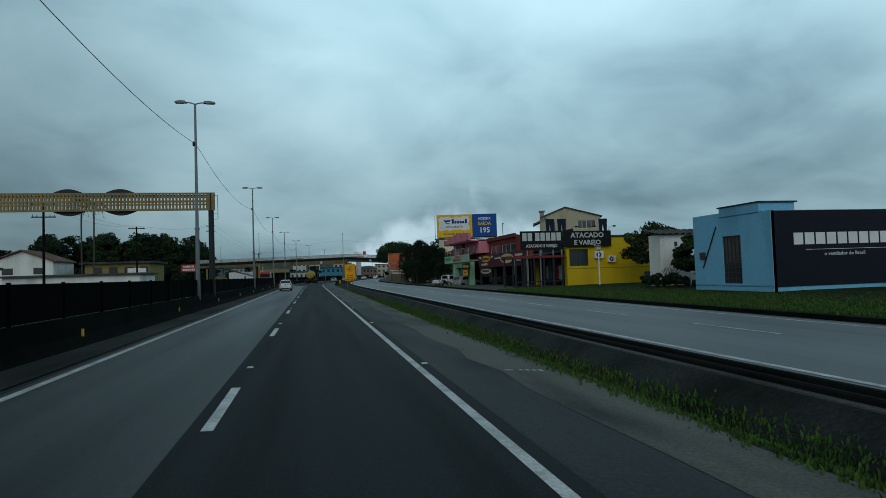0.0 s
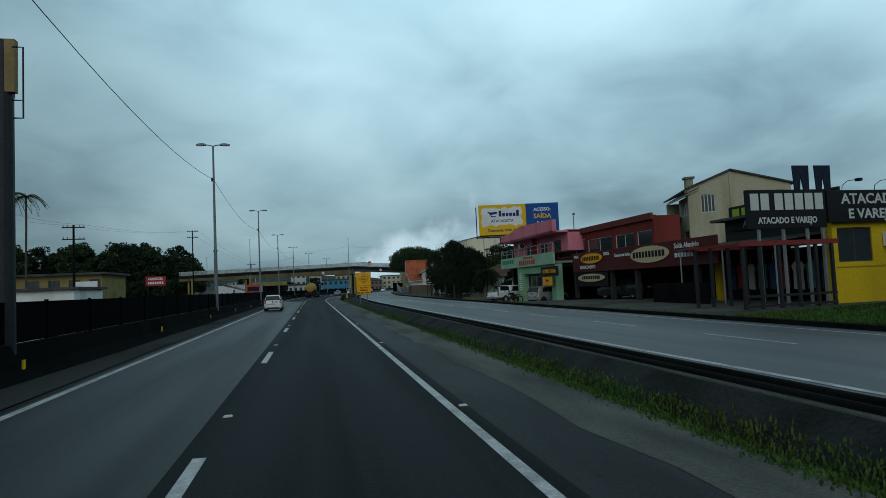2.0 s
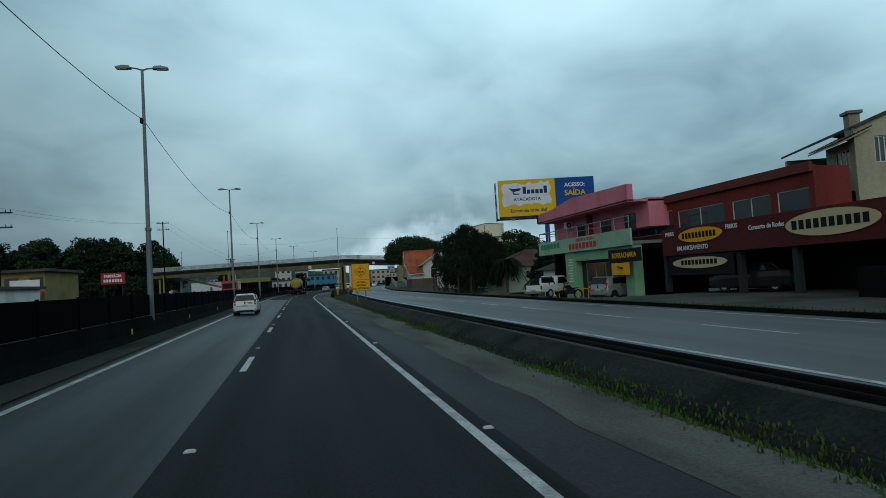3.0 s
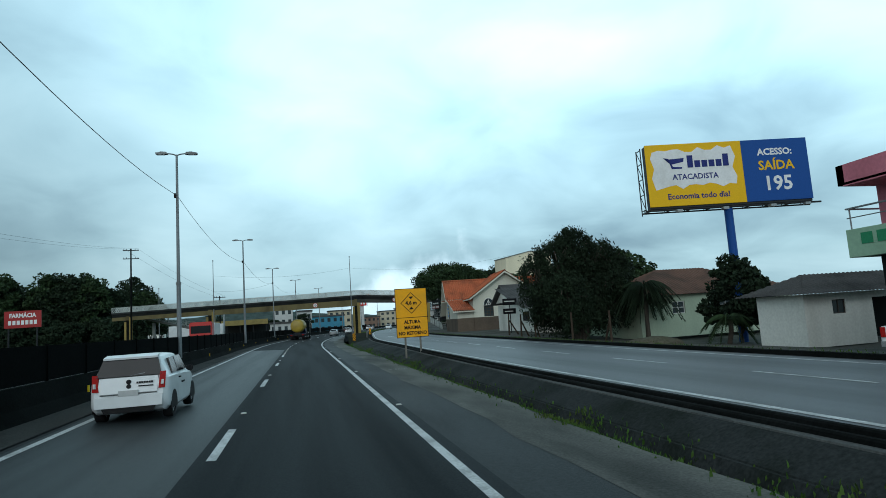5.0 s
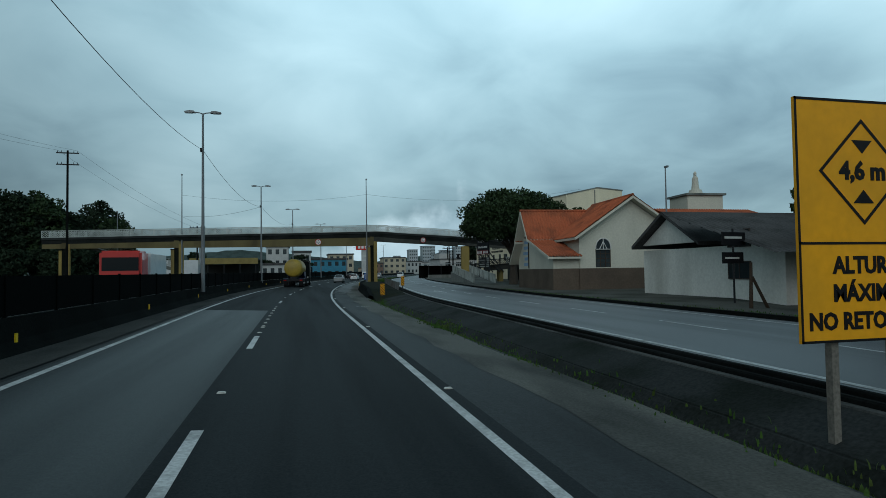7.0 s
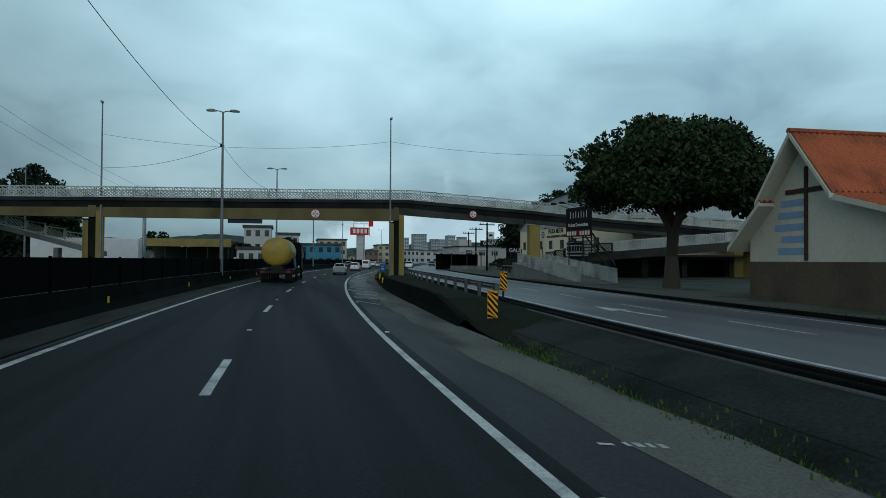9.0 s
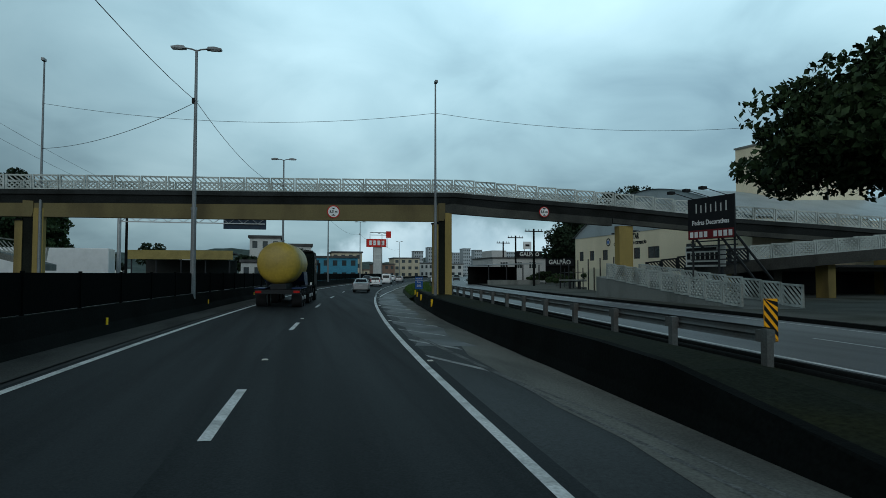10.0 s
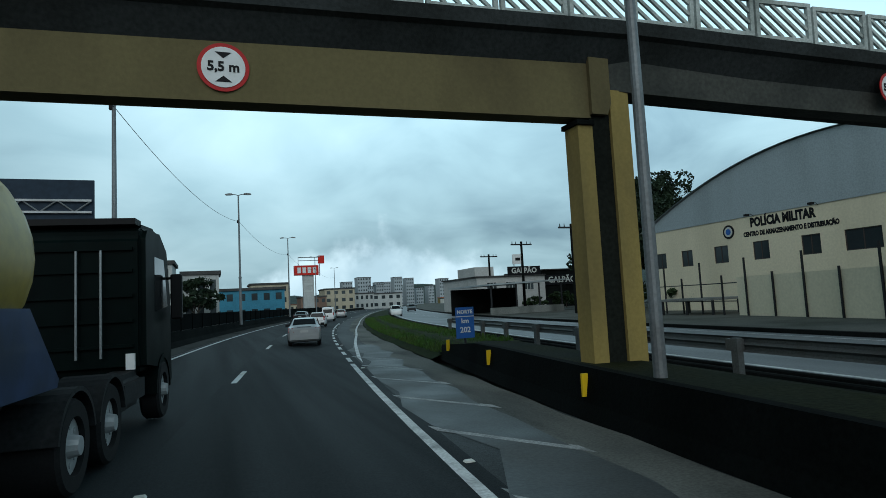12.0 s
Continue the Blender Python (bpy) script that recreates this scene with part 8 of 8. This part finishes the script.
plain("rear_wall", sh, CONC_DARK, (27.8, 242.6, .3), (36.1, 242.9, 3.2))
plain("low_wall", sh, CONC, (27.8, 232.3, .3), (36.1, 232.5, 1.1))
# overhead sign seen from behind, over the opposite carriageway
ov = thing("overhead_sign", "dark back of an overhead sign on a steel truss", "road sign", (0, 0, 0))
plain("panel", ov, mat("sign_back_dark", (0.02, 0.035, 0.055), 0.6, var=0.2, scale=1), (-6.9, 210.6, 6.5), (-2.8, 210.7, 8.6))
for z in (7.0, 7.55):
    bm = B(); box(bm, (-16.3, 210.45, z), (-2.9, 210.56, z + .1)); part("truss_chord", bm, STEEL, ov)
for k in range(19):
    bm = B(); xk = -16.2 + .7 * k; cyl(bm, (xk, 210.5, 7.05 + .55 * (k % 2)), (xk + .7, 210.5, 7.6 - .55 * (k % 2)), .035, .035, 6); part("brace", bm, STEEL, ov)
bm = B(); cyl(bm, (-16.3, 210.5, 0), (-16.3, 210.5, 7.8), .2, .17, 12); part("post", bm, STEEL, ov)
for y in (222, 236, 252):
    power_pole(R(y) + 22.5, y, 8.0, 1)
# grass verge inside the bend
bm = B()
sweep(bm, [v for v in YS if 196 < v < 330], lambda y: [(5.0 + R(y), y, -.12), (6.6 + R(y), y, .35), (6.4 + S(y), y, .26)])
tagged(part("verge", bm, GRASS_SOIL), "rough green verge between the roads", "verge", kind="structure")
# hills
def hill(x0, x1, y, h, seed, label):
    rr_ = random.Random(seed)
    bm = B()
    n, last = 60, None
    for i in range(n + 1):
        u = i / n
        x = x0 + (x1 - x0) * u
        z = h * (math.sin(math.pi * u) ** .8) * (.75 + .25 * noise.noise((u * 6 + seed, 0, 0))) + 2.0 * noise.noise((u * 40, seed, 0)) * (h / 40)
        row = [bm.verts.new((x, y - 60, -1)), bm.verts.new((x, y - 20 + rr_.uniform(-4, 4), z * .6)), bm.verts.new((x, y + rr_.uniform(-4, 4), max(0, z))), bm.verts.new((x, y + 60, -1))]
        if last:
            for k in range(3):
                bm.faces.new([last[k], last[k + 1], row[k + 1], row[k]])
        last = row
    tagged(part("hill", bm, mat("far_hill", (0.05, 0.075, 0.07), 0.95, var=0.3, scale=0.05)), label, "hill", kind="structure")


hill(-260, 120, 620, 26, 2, "low wooded hill beyond the town"); hill(80, 900, 1800, 70, 5, "distant hills on the horizon"); hill(60, 190, 300, 15, 8, "dark wooded hill behind the warehouse"); hill(-900, -100, 900, 60, 9, "distant wooded hills")

# ---- trees and plants ----
def leaf_mesh(name, pts, size, m, parent, seed, droop=0.0, label=""):
    """Many small leaf blades, each a bent pair of faces, at the given places."""
    rg = np.random.RandomState(seed)
    n = len(pts)
    pts = np.asarray(pts)
    a = rg.normal(size=(n, 3)); a[:, 2] -= droop * 2.0
    a /= np.linalg.norm(a, axis=1)[:, None]
    b = np.cross(a, rg.normal(size=(n, 3))); b /= np.linalg.norm(b, axis=1)[:, None] + 1e-9
    s = size * rg.uniform(.6, 1.4, (n, 1))
    la, lb = a * s * (1.0 + droop), b * s * (.45 if droop else .6)
    v = np.stack([pts - la, pts + lb, pts + la, pts - lb], 1).reshape(-1, 3)
    f = np.arange(4 * n).reshape(-1, 4)
    me = bpy.data.meshes.new(name)
    me.from_pydata(v.tolist(), [], f.tolist())
    me.materials.append(m)
    ob = new(name, me)
    ob.parent = parent
    if label:
        ob["label"] = label
    return ob


def limb(bm, p, d, length, r, depth, rng, tips, spread):
    q = p + d * length
    cyl(bm, p, q, r, r * .68, 7)
    tips.append((q, depth))
    if depth:
        for _ in range(3):
            nd = (d + Vector((rng.uniform(-1, 1), rng.uniform(-1, 1), rng.uniform(-.25, .6))) * spread).normalized()
            limb(bm, q, nd, length * rng.uniform(.62, .8), r * .62, depth - 1, rng, tips, spread)


def tree(x, y, h, rx, ry, z0, seed, label, leaves=5200, leaf=.17, m=None, trunk=.3, dome=1.0, droop=0.0, name="tree", base=.4, clumps=60, flat=0.35, fork=.9):
    t = thing(name, label, "tree", (x, y, base), seed * 37 % 360)
    rng = random.Random(seed)
    rg = np.random.RandomState(seed)
    bm = B()
    tips = []
    limb(bm, Vector((0, 0, -.1)), Vector((rng.uniform(-.06, .06), rng.uniform(-.06, .06), 1)).normalized(), max(.6, z0 * fork), trunk, 3, rng, tips, .75)
    part("trunk", bm, BARK, t)
    cz, rzz = (z0 + h) / 2, (h - z0) / 2
    cs = []
    for _ in range(clumps):
        d = rg.normal(size=3); d /= np.linalg.norm(d)
        if d[2] < -flat:
            d[2] = -flat * rg.uniform(.2, 1)
        k = rg.uniform(.55, 1.0) ** .6
        wob = 1 + .22 * math.sin(3 * math.atan2(d[1], d[0]) + seed) * rg.uniform(.3, 1)
        cs.append((d[0] * rx * k * wob, d[1] * ry * k * wob, cz + d[2] * rzz * k * (dome if d[2] > 0 else 1)))
    cs = np.array(cs)
    per = leaves // clumps
    cr_ = .30 * min(rx, ry, rzz * 1.3)
    pts = []
    for c in cs:
        rad = cr_ * rg.uniform(.6, 1.25)
        d = rg.normal(size=(per, 3)); d /= np.linalg.norm(d, axis=1)[:, None]
        k = rg.uniform(.25, 1, (per, 1)) ** .45
        p = c + d * k * rad * np.array([1.15, 1.15, .75])
        if droop:
            p[:, 2] -= droop * rg.uniform(0, 1, per) ** 1.5 * rzz * .9
        pts.append(p)
    pts = np.concatenate(pts)
    pts[:, 2] = np.maximum(pts[:, 2], .15)
    leaf_mesh("crown", pts, leaf, m or LEAF, t, seed, droop * .5)
    return t


tree(22.6, 163.8, 9.7, 5.6, 5.5, 3.4, 5, "broad round dark-leaved street tree with a dense dome", 64000, .15, LEAF, .55, 1.0, 0.0, clumps=230, flat=.35, fork=.6)
tree(28.3, 45.8, 4.9, 2.5, 2.3, .7, 7, "small dark round tree beside the yellow shop", 14000, .12, LEAF, .16, clumps=50)
tree(24.6, 34.8, 3.6, 1.8, 1.6, .4, 9, "bushy green shrub against the white wall", 12000, .12, LEAF, .08, clumps=40)
tree(22.3, 35.2, 1.1, 1.0, 2.6, .1, 10, "dark clipped hedge along the white wall", 4000, .1, LEAF_B, .06, clumps=40)
tree(26.6, 104.6, 5.2, 2.0, 1.8, .3, 12, "dark leafy shrub at the foot of the billboard column", 16000, .13, LEAF_B, .12, clumps=70, flat=.6, base=-.6)
tree(25.4, 122.4, 6.8, 3.2, 3.0, 2.5, 14, "dark tree behind the tiled house", 6000, .18, LEAF, .2, clumps=50, base=-.1)
tree(34.0, 132.0, 8.0, 4.0, 3.6, 3.0, 15, "dark tree rising behind the houses", 6000, .2, LEAF, .25, clumps=50)
tree(33.0, 205.0 - 40, 8.5, 4.2, 3.8, 3.4, 16, "dark tree behind the church", 5000, .22, LEAF, .25, clumps=45)
rk = random.Random(21)
for k in range(17):
    x = -45 - 3.3 * k + rk.uniform(-1.5, 1.5)
    y = 262 + rk.uniform(-14, 16)
    hh = (15.0 if k == 0 else 18.5) + rk.uniform(-1.5, 3.0)
    tree(x, y, hh, rk.uniform(4.6, 6.6), 5.2, 1.0, 40 + k, "tall dark tree in the dense grove behind the bridge", 11000, .36, LEAF_B if k % 3 else LEAF, .35, base=0, clumps=110, flat=.7)
for k in range(12):
    x = -42 - 5.0 * k + rk.uniform(-1, 1)
    tree(x, 240 + rk.uniform(-3, 5), rk.uniform(7, 10), 4.4, 3.4, .3, 60 + k, "dark undergrowth at the foot of the grove", 4500, .36, LEAF_B, .2, base=0, clumps=60, flat=.8)
for k in range(4):
    x, y = -72 + 5 * k + rk.uniform(-1, 1), 148 + rk.uniform(0, 8)
    tree(x, y, rk.uniform(10, 12.5), 3.6, 3.4, 1.5, 80 + k, "dark tree behind the white house", 6000, .26, LEAF_B, .25, base=0, clumps=60)
for x, y, hh, rr_ in ((39.5, 226, 10.5, 4.2), (44.5, 231, 12.5, 5.0), (50, 236, 14.5, 5.5), (56, 240, 16.5, 6.0)):
    tree(x, y, hh, rr_, 4.2, 1.2, int(x), "dark tree rising behind the warehouse", 12000, .24, LEAF_B, .3, clumps=90)
for k in range(10):
    y = 214 + 6 * k
    tree(R(y) + 27 + rk.uniform(-2, 5), y, rk.uniform(1.2, 2.6), 1.8, 1.6, .2, 90 + k, "rough green bush on the verge", 1500, .16, LEAF, .06, clumps=20)
for k in range(9):
    x = -42 + 8.5 * k
    tree(x, 268 + rk.uniform(-6, 10) - 0.0, rk.uniform(5, 8), 3.2, 3, 1.5, 110 + k, "tree between the far buildings", 1800, .3, LEAF_B, .2, base=0, clumps=26) if abs(x - R(268)) > 14 else None


def willow(x, y, lobes, seed, label, leaves, leaf, base=.4):
    """A weeping crown made of several lobes (dx, dy, z, radius, half height), with trailing strands below each."""
    t = thing("willow_tree", label, "tree", (x, y, base))
    rng, rg = random.Random(seed), np.random.RandomState(seed)
    bm = B()
    for dx, dy, z, r, hz in lobes:
        mid = Vector((dx * .35, dy * .35, z * .45))
        tube(bm, [(dx * .06, dy * .06, -1.0), mid, (dx * .75, dy * .75, z * .8), (dx, dy, z + hz * .4)], .13, 7)
        for _ in range(7):
            a = rng.uniform(0, 6.28)
            tube(bm, [(dx * .75, dy * .75, z * .8), (dx + r * .5 * math.cos(a), dy + r * .5 * math.sin(a), z + hz * rng.uniform(-.2, .5)), (dx + r * .9 * math.cos(a), dy + r * .9 * math.sin(a), z + hz * rng.uniform(-.4, .5))], .04, 5)
    part("trunk", bm, BARK, t)
    tot = sum(r * r for _, _, _, r, _ in lobes)
    pts = []
    for dx, dy, z, r, hz in lobes:
        n = int(leaves * r * r / tot)
        m_ = max(20, n // 90)
        d = rg.normal(size=(m_, 3)); d /= np.linalg.norm(d, axis=1)[:, None]
        d[:, 2] = np.where(d[:, 2] < -.45, -d[:, 2], d[:, 2])
        c = np.array([dx, dy, z]) + d * np.array([r, r, hz]) * rg.uniform(.5, 1.0, (m_, 1)) ** .5
        size = rg.uniform(.18, .5, m_)
        fall = rg.uniform(.3, 1.7, m_) * np.where(d[:, 2] < .5, 1.0, .35)
        k = rg.randint(0, m_, n)
        p = c[k] + rg.normal(size=(n, 3)) * size[k][:, None] * .55
        p[:, 2] -= rg.uniform(0, 1, n) ** 1.3 * fall[k] * hz * .75
        pts.append(p)
    pts = np.concatenate(pts)
    pts[:, 2] = np.maximum(pts[:, 2], -.4)
    leaf_mesh("crown", pts, leaf, LEAF_B, t, seed, .45)
    return t


willow(20.4, 114.0, [(-.2, 0, 6.3, 1.5, 1.7), (-1.7, .3, 5.5, 1.5, 1.6), (-3.0, .5, 4.2, 1.4, 1.8), (1.3, -.4, 5.6, 1.5, 1.5), (2.6, .2, 5.2, 1.3, 1.4), (3.7, .4, 4.2, 1.2, 1.6), (.3, .6, 3.6, 2.6, 2.0), (-1.6, -1.2, 2.8, 1.8, 1.7), (2.2, -.8, 3.4, 1.8, 1.7), (2.6, .3, 1.6, 1.6, 1.5), (-.2, -.5, 1.3, 1.7, 1.3), (-1.7, 2.3, 1.2, 1.3, 1.2), (-.7, 3.3, 1.4, 1.3, 1.3), (-2.2, 1.5, 2.9, 1.4, 1.5)], 3, "large dark weeping tree with trailing branches beside the house", 84000, .085)


def palm(x, y, h, seed, base, label, spread=2.4, fronds=16, m=None):
    t = thing("palm_tree", label, "palm", (x, y, base), seed * 53)
    rng = random.Random(seed)
    bm = B()
    tube(bm, [(0, 0, 0), (.15, .05, h * .4), (.2, 0, h * .75), (.1, 0, h)], .14, 8); part("trunk", bm, BARK, t)
    for k in range(fronds):
        a = 2 * math.pi * k / 16 + rng.uniform(-.2, .2)
        up = rng.uniform(-.1, .9)
        L_ = spread * rng.uniform(.8, 1.1)
        bm = B()
        pts = [Vector((.1 + math.cos(a) * L_ * u, math.sin(a) * L_ * u, h + L_ * (up * u - 1.25 * u * u))) for u in [i / 7 for i in range(8)]]
        tube(bm, pts, .025, 4)
        side = Vector((-math.sin(a), math.cos(a), 0))
        for i in range(1, 22):
            f_ = i / 22 * 7
            j = min(6, int(f_))
            p = pts[j].lerp(pts[j + 1], f_ - j)
            ln = .55 * (1 - abs(i / 22 - .45))
            for s in (-1, 1):
                q = p + side * s * ln + Vector((math.cos(a) * .2, math.sin(a) * .2, -ln * .75))
                w_ = Vector((math.cos(a), math.sin(a), 0)) * .035
                bm.faces.new([bm.verts.new(p - w_), bm.verts.new(p + w_), bm.verts.new(q)])
        part("frond", bm, m or LEAF, t)


palm(-40.5, 126.0, 17.5, 2, 0, "tall thin palm behind the shops", 2.8); palm(-43.2, 128.0, 18.2, 3, 0, "tall thin palm behind the shops", 2.8)
palm(24.0, 110.8, 4.1, 4, -.55, "broad shaggy palm with drooping fronds in the garden", 2.3, 54, LEAF_B); palm(24.0, 111.0, 3.3, 14, -.55, "hanging skirt of an old shaggy palm", 1.6, 36, LEAF_B); palm(24.4, 103.0, 1.6, 6, -.5, "young palm in the front garden", 1.6)

# broken fence stakes and props along the gardens
for k, y in enumerate((122.5, 119.6, 116.6, 110.0, 104.8)):
    t = thing("fence_prop", "weathered wooden fence post with a slanting prop", "fence post", (17.6 + .05 * k, y, lot(17.6, y) - .05), 20 * k, "fence props")
    bm = B(); cyl(bm, (0, 0, 0), (.05, 0, 1.9), .08, .06, 7); part("post", bm, WOOD_DARK, t)
    bm = B(); cyl(bm, (0.9, .1, 0), (.1, 0, 1.3), .07, .06, 7); part("prop", bm, WOOD_DARK, t)
rub = thing("cuttings_heap", "low dark heap of garden cuttings", "heap", (20.2, 104.4, lot(20.2, 104.4) - .1)); bm = B(); bmesh.ops.create_icosphere(bm, subdivisions=3, radius=1.0)
for v in bm.verts:
    v.co = Vector((v.co.x * 2.0, v.co.y * 1.2, max(-.05, v.co.z) * .55)) + Vector((0, 0, .1)) * noise.noise(v.co * 3)
part("mound", bm, EARTH, rub)


# ---- grass and weeds: countless, so each strip is one object ----
def grass(name, label, seed, n, fn, hmin, hmax, m=GRASS):
    rg = np.random.RandomState(seed)
    P = np.array([fn(rg) for _ in range(n)])
    ang, lean = rg.uniform(0, 2 * np.pi, n), rg.uniform(.1, .5, n)
    h = rg.uniform(hmin, hmax, n)
    w = .012 + .012 * rg.rand(n)
    dx, dy = np.cos(ang), np.sin(ang)
    base = P
    mid = P + np.stack([dx * lean * h * .3, dy * lean * h * .3, h * .6], 1)
    tip = P + np.stack([dx * lean * h, dy * lean * h, h], 1)
    sx = np.stack([-dy * w, dx * w, 0 * w], 1)
    v = np.stack([base - sx, base + sx, mid + sx * .8, mid - sx * .8, tip], 1).reshape(-1, 3)
    k = np.arange(n) * 5
    f = [[a, a + 1, a + 2, a + 3] for a in k] + [[a + 3, a + 2, a + 4] for a in k]
    me = bpy.data.meshes.new(name)
    me.from_pydata(v.tolist(), [], f)
    me.materials.append(m)
    return tagged(new(name, me), label, "grass", kind="stuff")


def ditch_place(rg):
    c = rg.randint(0, 220) * .83 + 1.0
    y = c + rg.normal() * .45
    patch = .5 + .5 * noise.noise((y * .18, 3.1, 0))
    if patch < (.42 if y < 60 else .56) and rg.rand() < .9:
        y = rg.uniform(2, 45)
    x = 5.2 + rg.normal() * (.1 + .2 * patch)
    z = float(np.interp(x, (4.6, 4.88, 4.98, 5.15, 5.42, 5.56, 5.62, 6.2), (-.104, -.115, -.2, -.3, -.33, -.13, -.105, .185)))
    if y > 148:
        y = rg.uniform(2, 146)
    return (x + R(y), y, z - .01)


grass("ditch_grass", "green weeds and grass tufts in the ditch", 1, 90000, ditch_place, .03, .12)


def bank_place(rg):
    y = rg.uniform(14, 46)
    x = 14.6 + abs(rg.normal()) * 2.6
    return (min(x, 22.3), y, .43)


bm = B(); sweep(bm, [10, 20, 30, 40, 47], lambda y: [(14.32, y, .435), (17, y, .5), (22.5, y, .62), (27, y, .62)]); tagged(part("lawn", bm, GRASS_SOIL), "green grass strip before the blue shop", "lawn", kind="structure")
grass("bank_grass", "green grass strip beside the side road", 2, 50000, lambda rg: (lambda x, y: (x, y, .43 + .012 * (x - 14.3)))(min(22.4, 14.4 + abs(rg.normal()) * 4), rg.uniform(10, 47)), .04, .15)
grass("verge_grass", "rough grass on the verge inside the bend", 3, 24000, lambda rg: (lambda y, u: (5.2 + R(y) + u * 3.4, y, .1 + .22 * u))(rg.uniform(200, 262), rg.rand()), .05, .22)
grass("kerb_weeds", "thin weeds along the far kerb", 4, 2600, lambda rg: (lambda y: (14.35 + S(y) + abs(rg.normal()) * .25, y, .42))(rg.uniform(20, 150)), .02, .08)
